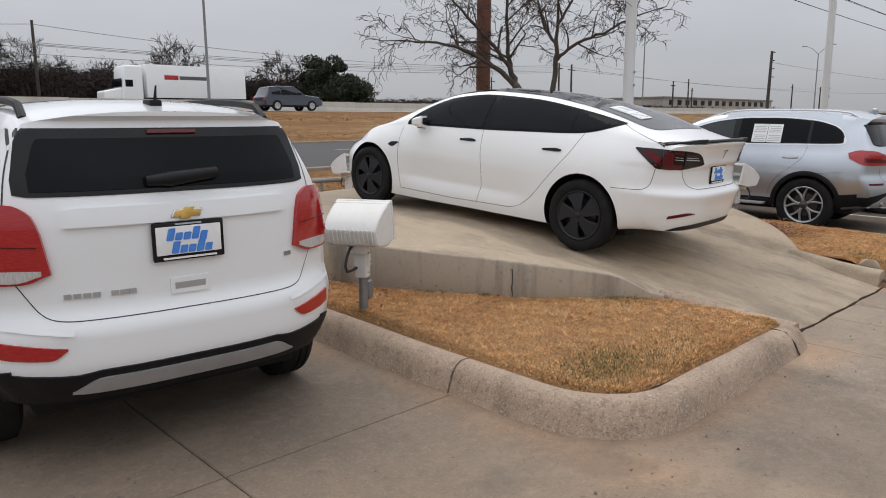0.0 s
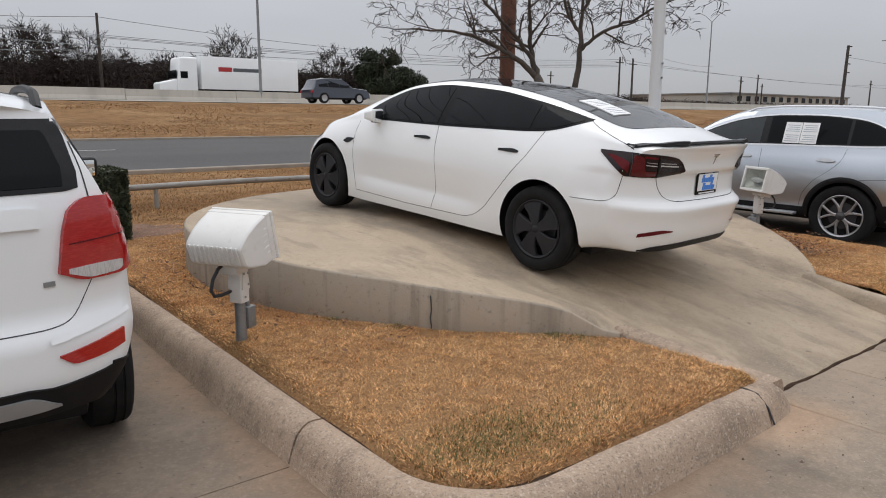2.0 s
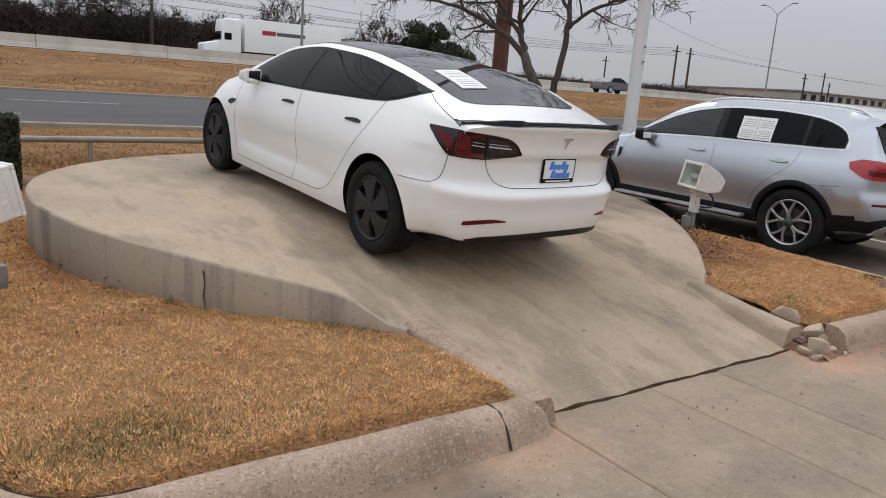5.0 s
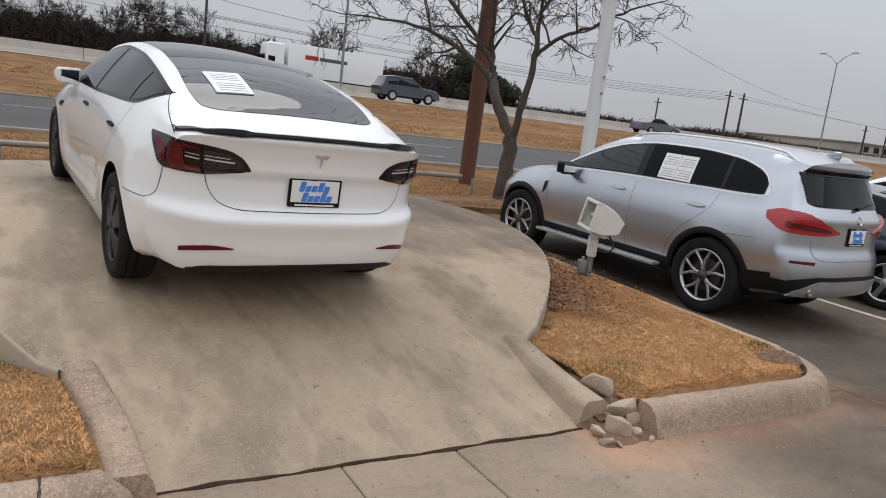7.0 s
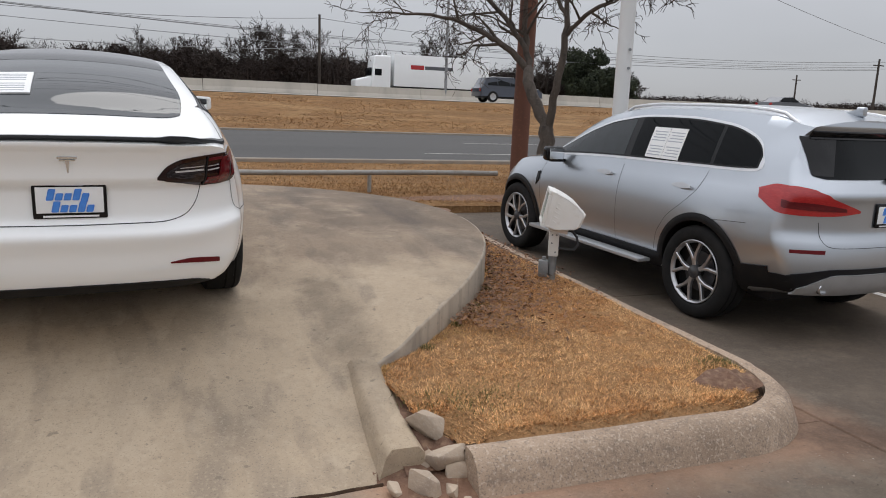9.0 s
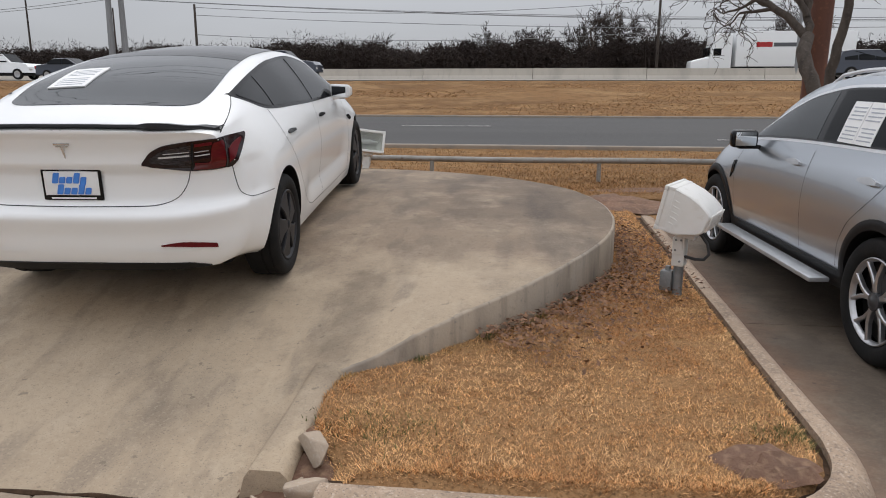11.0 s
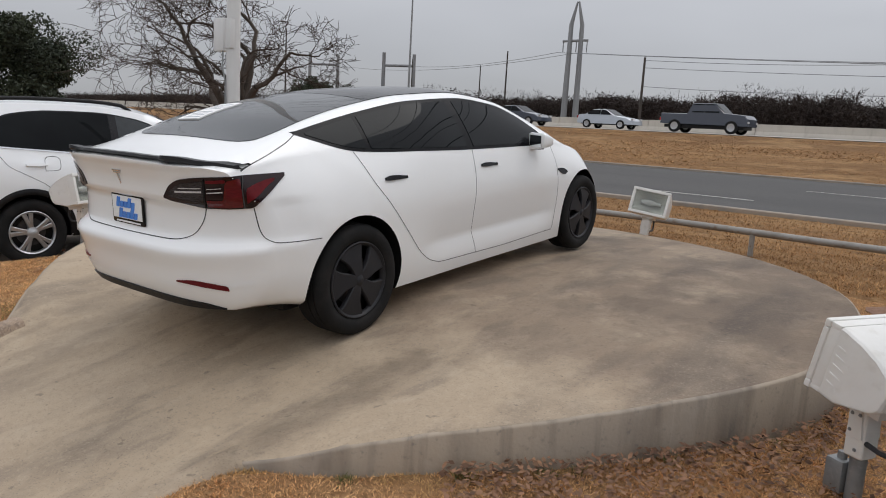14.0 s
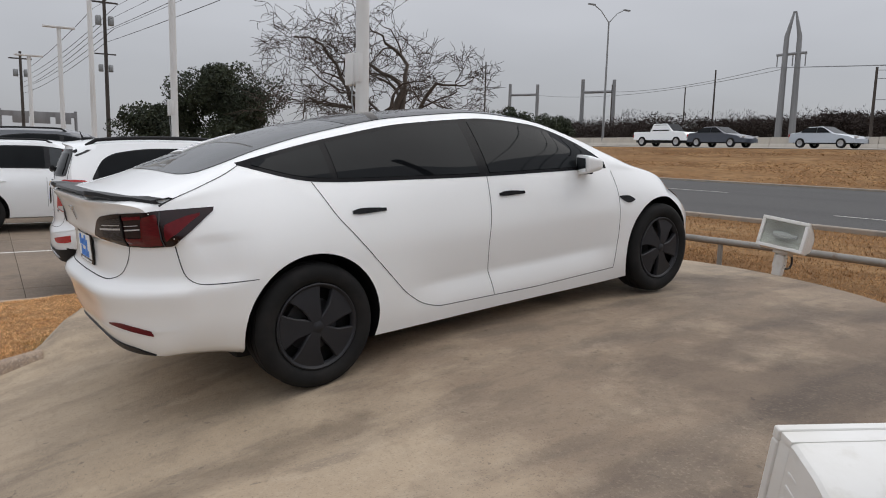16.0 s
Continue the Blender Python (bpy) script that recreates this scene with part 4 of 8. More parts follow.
    def body(self, paint, parent, arches, radius, flare=0.0, label="", dark=None):
        """The painted shell with its wheel arches cut through."""
        shell = bpy.data.objects.new("t", mesh_of(self.bm, "t", paint, 0))
        scene.collection.objects.link(shell)
        cut = bmesh.new()
        for y, z in arches:
            for side in (-1, 1):
                c = lathe([(0.0, 0.6), (radius, 0.6), (radius, 1.3), (0.0, 1.3)], 56)
                bmesh.ops.remove_doubles(c, verts=c.verts[:], dist=0.0005)
                for v in c.verts:
                    v.co = Vector((side * v.co.x, v.co.y + y, v.co.z + z))
                bmesh.ops.recalc_face_normals(c, faces=c.faces[:])
                join(cut, c)
        bmesh.ops.recalc_face_normals(cut, faces=cut.faces[:])
        tool = bpy.data.objects.new("t2", mesh_of(cut, "t2", dark or M_BLACK, 0))
        scene.collection.objects.link(tool)
        md = shell.modifiers.new("cut", "BOOLEAN")
        md.object, md.operation, md.solver, md.material_mode = tool, "DIFFERENCE", "EXACT", "TRANSFER"
        made = bpy.data.meshes.new_from_object(shell.evaluated_get(bpy.context.evaluated_depsgraph_get()))
        for o in (shell, tool):
            old = o.data
            bpy.data.objects.remove(o)
            bpy.data.meshes.remove(old)
        made.name = "body"
        made.shade_smooth()
        made.set_sharp_from_angle(angle=radians(48))
        ob = new("body", made)
        ob.parent = parent
        if label:
            ob["label"] = label
        return ob


def wheel_mesh(r, width, rim, style):
    """Tyre, rim and back plate as bmeshes; the wheel's outer face looks to +x."""
    h = width / 2
    tyre = lathe([(rim - 0.012, h - 0.035), (rim + 0.004, h - 0.012), (rim + 0.03, h - 0.002), (r - 0.045, h), (r - 0.02, h - 0.008), (r - 0.006, h - 0.024), (r - 0.001, h - 0.045), (r - 0.008, h - 0.047), (r - 0.008, h - 0.056), (r - 0.001, h - 0.058), (r, 0.02), (r - 0.008, 0.018), (r - 0.008, 0.008), (r, 0.006), (r, -0.02), (r - 0.001, -h + 0.05), (r - 0.006, -h + 0.024), (r - 0.045, -h), (rim, -h + 0.01)], 56)
    back = lathe([(0.0, h - 0.10), (rim * 0.6, h - 0.10), (rim - 0.012, h - 0.09)], 40)
    disc = lathe([(0.05, h - 0.085), (rim * 0.62, h - 0.085), (rim * 0.62, h - 0.095)], 40)
    face = lathe([(rim - 0.014, h - 0.045), (rim - 0.004, h - 0.012), (rim - 0.010, h - 0.008), (rim - 0.022, h - 0.016), (rim - 0.03, h - 0.04)], 56)

    def spoke(bm, pts, z0=0.012, depth=0.03):
        """A spoke from (radius, angle, half width, outward) rows."""
        rows = []
        for rr, a, w, o in pts:
            ux, uy = math.cos(a), math.sin(a)
            c = Vector((0, rr * ux, rr * uy))
            t = Vector((0, -uy, ux))
            rows.append([c - t * w + Vector((o - depth, 0, 0)), c - t * w + Vector((o - 0.006, 0, 0)), c - t * (w - 0.006) + Vector((o, 0, 0)), c + t * (w - 0.006) + Vector((o, 0, 0)), c + t * w + Vector((o - 0.006, 0, 0)), c + t * w + Vector((o - depth, 0, 0))])
        return grid_mesh(rows, bm)

    for k in range(5):
        a = 2 * math.pi * k / 5 + math.pi / 2
        if style == "aero":
            spoke(face, [(0.03, a, 0.03, h - 0.006), (0.075, a, 0.043, h - 0.004), (0.12, a + 0.04, 0.055, h - 0.008), (0.165, a + 0.09, 0.078, h - 0.012), (rim - 0.016, a + 0.11, 0.112, h - 0.02)])
        elif style == "y":
            for s in (-1, 1):
                spoke(face, [(0.03, a, 0.02, h - 0.02), (0.09, a + s * 0.05, 0.0155, h - 0.016), (0.15, a + s * 0.17, 0.014, h - 0.014), (rim - 0.016, a + s * 0.34, 0.013, h - 0.014)])
        elif style == "five":
            for s in (-1, 1):
                spoke(face, [(0.03, a + s * 0.1, 0.02, h - 0.02), (0.09, a + s * 0.14, 0.0175, h - 0.016), (0.15, a + s * 0.15, 0.019, h - 0.014), (rim - 0.016, a + s * 0.165, 0.024, h - 0.018)])
        else:
            spoke(face, [(0.03, a, 0.03, h - 0.02), (0.1, a, 0.026, h - 0.016), (rim - 0.016, a, 0.035, h - 0.016)])
    hub = lathe([(0.0, h + 0.002), (0.022, h + 0.001), (0.03, h - 0.006), (0.055, h - 0.012), (0.06, h - 0.04)], 24)
    return tyre, face, back, disc, hub


def add_wheels(parent, base, wheelbase, track, r, width, rim, style, face_mat, hub_mat, label, drop=0.0):
    first = None
    for y in (0.0, wheelbase):
        for side in (1, -1):
            w = new("wheel")
            w.parent = parent
            w.matrix_local = pose(side * (track / 2 - width / 2), y, r + drop, 0, 0, 0 if side > 0 else 180) @ pose(0, 0, 0, 11 + 37 * y, 0, 0)
            w["label"] = label
            if first is None:
                tyre, face, back, disc, hub = wheel_mesh(r, width, rim, style)
                first = [("tyre", mesh_of(tyre, "tyre", M_TYRE, 40), "black rubber tyre"), ("rim", mesh_of(face, "rim", face_mat, 40), label), ("barrel", mesh_of(back, "barrel", M_BLACK, 40), ""), ("brake_disc", mesh_of(disc, "brake_disc", M_ALLOY_DARK, 40), ""), ("hub_cap", mesh_of(hub, "hub_cap", hub_mat, 40), "")]
            for name, me, text in first:
                ob = new(name, me)
                ob.parent = w
                if text:
                    ob["label"] = text


def plate(parent, at, name="number_plate"):
    """A dealer's plate: white with two blue words as bars, in a black surround with a white bar below."""
    p = new(name)
    p.parent = parent
    p.matrix_local = at
    p["label"] = "white dealer plate with blue lettering in a black surround"

    def add(nm, bm, m):
        part(nm, bm, m, p)

    edge = slab_box(-0.163, -0.012, -0.088, 0.163, 0.0, 0.088, 0.008)
    add("plate_surround", edge, M_GLOSS_BLACK)
    add("plate_face", slab_box(-0.148, -0.0155, -0.06, 0.148, -0.010, 0.068, 0.003), M_PAPER)
    # two words, as slanted blocks of their letters' sizes
    for x0, x1, z0, z1, rises in ((-0.105, 0.085, 0.004, 0.06, (1.0, 0.62, 0.62, 1.0, 0.62)), (-0.085, 0.105, -0.055, -0.001, (1.0, 0.66, 0.66, 1.0, 0.66))):
        step = (x1 - x0) / 5
        for k, tall in enumerate(rises):
            b = slab_box(x0 + step * k, -0.018, z0 - (0.012 if k == 4 and z0 > 0 else 0), x0 + step * (k + 0.84), -0.0145, z0 + (z1 - z0) * tall, 0.004, 1)
            for v in b.verts:
                v.co.x += (v.co.z - z0) * 0.25
            add("blue_stroke", b, M_BLUE)
    bm = slab_box(-0.12, -0.0135, -0.081, 0.125, -0.0115, -0.072)
    add("white_word_bar", bm, M_PAPER)
    bm = slab_box(-0.06, -0.0135, 0.074, 0.06, -0.0115, 0.081)
    add("grey_word_bar", bm, M_INK)
    return p


def on_body(shell, s, t, view, mirror=False, lift=0.0):
    """A pose on the body's surface, its -y to the outside."""
    place, normal = shell.cast(s, t, view, mirror)
    y = -normal
    x = y.cross(Vector((0, 0, 1))).normalized()
    z = x.cross(y)
    m = Matrix((x, y, z)).transposed().to_4x4()
    m.translation = place + normal * lift
    return m


def paper_sheet(parent, shell, y0, y1, z0, z1, view="side", mirror=False, two=True, lift=0.009):
    sheet = new("window_sticker")
    sheet.parent = parent
    sheet["label"] = "white printed price sheets behind the window"
    halves = ((y0, (y0 + y1) / 2 - 0.003), ((y0 + y1) / 2 + 0.003, y1)) if two else ((y0, y1),)
    for a, b in halves:
        part("paper", shell.patch([(a, z0), (b, z0)], [(a, z1), (b, z1)], view, lift, mirror, 8, 8, 0.0), M_PAPER, sheet)
        bm = bmesh.new()
        for k in range(9):
            if k == 4:
                continue
            if view == "top":
                g0, g1 = a + (b - a) * (0.08 + 0.095 * k), a + (b - a) * (0.1 + 0.095 * k)
                join(bm, shell.patch([(g0, z0 + 0.03), (g1, z0 + 0.03)], [(g0, z1 - 0.03), (g1, z1 - 0.03)], view, lift + 0.0015, mirror, 3, 6, 0.0))
                continue
            f0, f1 = z0 + (z1 - z0) * (0.08 + 0.095 * k), z0 + (z1 - z0) * (0.08 + 0.095 * k + 0.03)
            e = (0.12 + 0.25 * ((k * 7) % 5) / 5) * (b - a)
            join(bm, shell.patch([(a + 0.02 * (b > a), f0), (b - e * (1 if b > a else -1) * 0.6, f0)], [(a + 0.02, f1), (b - e * 0.6, f1)], view, lift + 0.0015, mirror, 5, 3, 0.0))
        part("print_block", bm, M_INK, sheet)
    return sheet


# the white electric saloon on the ramp
EV = dict(
    yr=-0.965, yf=3.70, bend_r=0.33, bend_f=0.34, bend_p=4.6, crown=2.2, bulge=0.016, tuck=3.2, shoulder=2.0, crease=(0.425, 0.034, 0.27, 0.15),
    zb=[(-0.965, 0.295), (-0.75, 0.285), (-0.6, 0.265), (-0.42, 0.235), (0, 0.19), (0.4, 0.18), (1.4, 0.165), (2.5, 0.15), (3.4, 0.16), (3.7, 0.22)],
    wb=[(-0.965, 0.745), (-0.6, 0.855), (-0.3, 0.885), (0, 0.88), (1.4, 0.86), (2.9, 0.86), (3.4, 0.80), (3.7, 0.68)],
    ws=[(-0.965, 0.85), (-0.6, 0.908), (-0.3, 0.924), (0, 0.925), (0.7, 0.905), (1.5, 0.898), (2.2, 0.903), (2.9, 0.925), (3.3, 0.905), (3.55, 0.86), (3.7, 0.79)],
    zm=[(-0.965, 0.62), (0, 0.66), (1.4, 0.62), (2.9, 0.62), (3.7, 0.5)],
    wt=[(-0.965, 0.745), (-0.6, 0.775), (-0.2, 0.80), (0.3, 0.815), (1.0, 0.825), (2, 0.825), (2.6, 0.81), (2.9, 0.79), (3.3, 0.76), (3.6, 0.68), (3.7, 0.6)],
    zt=[(-0.965, 1.03), (-0.6, 1.055), (-0.2, 1.07), (0.3, 1.05), (1, 1.035), (2, 1.005), (2.5, 0.96), (2.9, 0.90), (3.3, 0.80), (3.6, 0.69), (3.7, 0.6)],
    wr=[(-0.965, 0.67), (-0.6, 0.70), (-0.2, 0.66), (0.3, 0.62), (0.8, 0.59), (1.3, 0.57), (1.8, 0.595), (2.2, 0.66), (2.55, 0.745), (2.75, 0.73), (3.2, 0.62), (3.6, 0.45), (3.7, 0.36)],
    ze=[(-0.965, 1.06), (-0.7, 1.098), (-0.4, 1.17), (-0.1, 1.252), (0.3, 1.325), (0.8, 1.382), (1.3, 1.392), (1.8, 1.335), (2.2, 1.195), (2.5, 1.05), (2.75, 0.96), (3.2, 0.86), (3.6, 0.715), (3.7, 0.62)],
    zc=[(-0.965, 1.085), (-0.75, 1.115), (-0.5, 1.175), (-0.1, 1.295), (0.3, 1.375), (0.8, 1.43), (1.3, 1.443), (1.75, 1.405), (2.2, 1.265), (2.6, 1.085), (2.8, 1.01), (3.2, 0.915), (3.6, 0.745), (3.7, 0.64)],
    rear=[(0.2, 0.17), (0.27, 0.13), (0.31, 0.1), (0.36, 0.07), (0.43, 0.045), (0.52, 0.028), (0.59, 0.006), (0.615, 0.0), (0.64, 0.016), (0.66, 0.05), (0.70, 0.078), (0.8, 0.085), (0.855, 0.085), (0.88, 0.05), (0.95, 0.045), (1.03, 0.02), (1.075, 0.0), (1.2, 0.03)],
    front=[(0.2, 0.1), (0.35, 0.0), (0.5, 0.0), (0.6, 0.04), (0.75, 0.16)],
)
ev = thing("electric_saloon", "white electric saloon car with dark wheels parked on the display ramp", "car", pose(6.428, 4.06, 0.412, 4.85, 0, 4.4))
sh = Shell(EV)
R_EV = 0.336
window_lo = [(-0.27, 1.195), (-0.15, 1.15), (-0.02, 1.108), (0.1, 1.083), (0.3, 1.064), (0.7, 1.042), (1.15, 1.018), (2.0, 0.988), (2.36, 0.975)]
window_hi = [(-0.27, 1.205), (-0.1, 1.24), (0.3, 1.304), (0.8, 1.357), (1.3, 1.366), (1.8, 1.308), (2.1, 1.20), (2.28, 1.09), (2.36, 1.02)]
lo_c, hi_c = curve_of(window_lo), curve_of(window_hi)
ev_patches = []
for mir in (False, True):
    ev_patches.append(("window_surround", sh.patch(window_lo, window_hi, "side", 0.002, mir, 60, 10), M_PILLAR, "black window surround"))
    for a, b, nm in ((1.28, 2.30, "front_window"), (0.24, 1.20, "rear_window"), (-0.2, 0.20, "quarter_window")):
        ev_patches.append((nm, sh.patch(lambda s: lo_c(s) + 0.02, lambda s: max(lo_c(s) + 0.022, hi_c(s) - 0.022), "side", 0.005, mir, 30, 10, ends=(a, b)), M_GLASS, "dark tinted side window"))
    for pts in ([(1.25, 1.03), (1.235, 0.8), (1.2, 0.62), (1.2, 0.45), (1.24, 0.275)], [(2.40, 0.955), (2.42, 0.8), (2.405, 0.55), (2.36, 0.27)], [(0.08, 1.083), (0.17, 0.9), (0.38, 0.64), (0.56, 0.42), (0.68, 0.325), (0.8, 0.285), (1.6, 0.26), (2.36, 0.265)]):
        ev_patches.append(("door_gap", sh.seam(pts, "side", mir), M_SEAM, ""))
    ev_patches.append(("bumper_gap", sh.seam([(-0.645, 0.845), (-0.63, 0.74), (-0.62, 0.68), (-0.585, 0.655), (-0.5, 0.648), (-0.3, 0.645)], "side", mir), M_SEAM, ""))
    for y0, up in ((1.32, 0.02), (0.27, 0.03)):
        ev_patches.append(("door_handle", sh.patch([(y0, up + 0.868), (y0 + 0.05, up + 0.862), (y0 + 0.21, up + 0.862)], [(y0, up + 0.884), (y0 + 0.05, up + 0.892), (y0 + 0.21, up + 0.878)], "side", 0.009, mir, 14, 4), M_GLOSS_BLACK, "black flush door handle"))
    ev_patches.append(("side_repeater", sh.patch([(2.425, 0.768), (2.47, 0.735), (2.52, 0.718), (2.575, 0.732)], [(2.425, 0.775), (2.47, 0.774), (2.52, 0.768), (2.575, 0.738)], "side", 0.008, mir, 12, 4), M_GLOSS_BLACK, "black side repeater camera"))
    # wrap-round tail light: smoked body, clear inner lens, red bracket, dark outer lens with a red marker
    ev_patches.append(("tail_light", sh.patch([(-0.36, 0.892), (-0.25, 0.872), (-0.138, 0.85), (-0.02, 0.842), (0.088, 0.847), (0.15, 0.89), (0.25, 0.995)], [(-0.36, 0.905), (-0.32, 0.965), (-0.26, 0.998), (-0.12, 1.013), (0.044, 1.016), (0.25, 1.012)], "corner", 0.006, mir, 46, 10), M_RED_DARK, "smoked red wrap-round tail light"))
    ev_patches.append(("light_core", sh.patch([(-0.325, 0.905), (-0.22, 0.89), (-0.142, 0.878)], [(-0.325, 0.93), (-0.26, 0.975), (-0.142, 0.992)], "corner", 0.0085, mir, 22, 6), M_LENS, "clear reversing lamp core"))
    for b0, b1, z0, z1 in ((-0.29, -0.15, 0.928, 0.937), (-0.27, -0.15, 0.95, 0.954), (-0.125, -0.045, 0.928, 0.934), (-0.125, -0.05, 0.95, 0.953)):
        ev_patches.append(("light_blade", sh.patch([(b0, z0), (b1, z0 + 0.004)], [(b0, z1), (b1, z1 + 0.004)], "corner", 0.0105, mir, 12, 3), M_CLEAR, "clear lamp blade"))
    ev_patches.append(("light_divider", sh.patch([(-0.139, 0.855), (-0.132, 0.855)], [(-0.139, 1.005), (-0.132, 1.005)], "corner", 0.0125, mir, 3, 8), M_BLACK, "black lamp divider"))
    ev_patches.append(("brake_bar", sh.patch([(-0.125, 0.86), (-0.02, 0.853), (0.05, 0.857)], [(-0.125, 0.892), (-0.045, 0.89), (-0.028, 0.99), (0.035, 1.0), (0.05, 0.94)], "corner", 0.0095, mir, 30, 8), M_RED, "red brake bar"))
    ev_patches.append(("brake_bar", sh.patch([(-0.125, 0.982), (-0.03, 0.984)], [(-0.125, 0.996), (-0.03, 1.0)], "corner", 0.0095, mir, 14, 3), M_MAROON, "dark red upper bar"))
    ev_patches.append(("marker_lens", sh.patch([(0.072, 0.875), (0.12, 0.905), (0.17, 0.955), (0.20, 0.978)], [(0.072, 0.95), (0.12, 0.972), (0.17, 0.986), (0.20, 0.99)], "corner", 0.009, mir, 16, 5), M_MAROON, "dark red marker lens"))
    ev_patches.append(("lens_gap", sh.seam([(0.058, 0.845), (0.054, 0.93), (0.048, 1.014)], "corner", mir, 0.006, 0.011), M_SEAM, ""))
    ev_patches.append(("reflector", sh.patch([(0.45, 0.452), (0.55, 0.443), (0.64, 0.428), (0.71, 0.412)], [(0.45, 0.458), (0.55, 0.468), (0.64, 0.456), (0.71, 0.437)], "rear", 0.006, mir, 14, 4), M_MAROON, "dark red bumper reflector"))
    ev_patches.append(("lid_gap", sh.seam([(0.0, 0.668), (0.45, 0.672), (0.55, 0.70), (0.60, 0.78), (0.615, 0.865)], "rear", mir), M_SEAM, ""))
    ev_patches.append(("lid_gap", sh.seam([(-0.24, 0.672), (-0.35, 0.712), (-0.5, 0.738), (-0.62, 0.748), (-0.69, 0.752)], "top", mir), M_SEAM, ""))
    ev_patches.append(("bumper_crease", sh.seam([(0.3, 0.425), (0.6, 0.42), (0.8, 0.445)], "rear", mir, 0.012, 0.004), M_WHITE, ""))
    ev_patches.append(("head_light", sh.patch([(0.42, 0.62), (0.6, 0.635), (0.74, 0.68)], [(0.42, 0.64), (0.6, 0.70), (0.74, 0.74)], "front", 0.006, mir, 14, 5), M_LENS, "clear head light"))
glass_w = [(-0.515, 0.30), (-0.505, 0.42), (-0.48, 0.50), (-0.42, 0.555), (-0.2, 0.575), (0.2, 0.545), (0.9, 0.515), (1.4, 0.50), (1.74, 0.53)]
gw = curve_of(glass_w)
ev_patches.append(("glass_roof", sh.patch(lambda s: -gw(s), lambda s: gw(s), "top", 0.004, False, 70, 22, ends=(0.47, 1.74)), M_GLASS, "black glass roof panel"))
ev_patches.append(("back_window", sh.patch(lambda s: -gw(s), lambda s: gw(s), "top", 0.004, False, 60, 22, ends=(-0.515, 0.46)), M_GLASS_L, "sloping dark back window"))
ev_patches.append(("windscreen", sh.patch(lambda s: -0.56 - 0.14 * (s - 1.82) / 0.85, lambda s: 0.56 + 0.14 * (s - 1.82) / 0.85, "top", 0.004, False, 30, 18, ends=(1.82, 2.66)), M_GLASS, "dark windscreen"))
# tail spoiler: a thin blade along the lid's edge that kicks up near each end and runs out to a point
rows = []
for x in np.linspace(-0.755, 0.755, 91):
    u = abs(x)
    kick = smooth01((u - 0.40) / 0.07) * max(0.0, 1 - max(0.0, u - 0.48) / 0.275)
    edge = lerp([(0, -0.925), (0.3, -0.915), (0.48, -0.885), (0.62, -0.825), (0.70, -0.755), (0.755, -0.69)], u)
    hit = sh.cast(edge + 0.045, max(-0.735, min(0.735, x)), "top", False)
    base = Vector((x, edge + 0.045, hit[0].z))
    end = smooth01((0.765 - u) / 0.25)
    rise, out = (0.016 + 0.014 * kick) * end + 0.002, 0.05 + 0.028 * kick + 0.03 * end - 0.03
    thick = 0.02 + 0.016 * kick
    rows.append([base + Vector((0, 0.03, -0.004)), base + Vector((0, 0.005, 0.007)), base + Vector((0, -out * 0.6, rise * 0.8)), base + Vector((0, -out - 0.03, rise)), base + Vector((0, -out - 0.034, rise - thick * 0.5)), base + Vector((0, -out - 0.018, rise - thick)), base + Vector((0, -0.02, -0.02))])
ev_patches.append(("tail_spoiler", grid_mesh(rows, flip=True), M_CARBON, "black carbon fibre tail spoiler"))
ev_patches.append(("diffuser", sh.patch([(-0.66, 0.302), (0.66, 0.302)], [(-0.66, 0.306), (-0.56, 0.338), (-0.3, 0.35), (0.3, 0.35), (0.56, 0.338), (0.66, 0.306)], "rear", 0.008, False, 40, 6, 0.03), M_BLACK, "black lower bumper diffuser"))
plate_pose = on_body(sh, 0.0, 0.79, "rear", lift=0.004)
emblem_pose = on_body(sh, 0.0, 0.975, "rear", lift=0.001)
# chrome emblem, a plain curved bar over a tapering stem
bm = slab_box(-0.043, -0.006, 0.030, 0.043, 0.0, 0.042, 0.003)
join(bm, slab_box(-0.034, -0.006, 0.020, 0.034, 0.0, 0.026, 0.002))
stem = slab_box(-0.009, -0.006, -0.045, 0.009, 0.0, 0.022, 0.002)
for v in stem.verts:
    v.co.x *= 1 if v.co.z > -0.01 else 0.3
join(bm, stem)
paper_sheet(ev, sh, -0.27, 0.07, -0.42, -0.19, "top", False, False, 0.012)
mirror_x = sh.cast(2.05, 1.0, "side")[0].x
sh.body(M_WHITE, ev, [(0, R_EV + 0.005), (2.875, R_EV + 0.005)], 0.385, label="glossy white bodywork")
for nm, pb, mt, text in ev_patches:
    part(nm, pb, mt, ev, text, 40)
e = part("emblem", bm, M_CHROME, ev, "chrome badge")
e.matrix_local = emblem_pose
plate(ev, plate_pose)
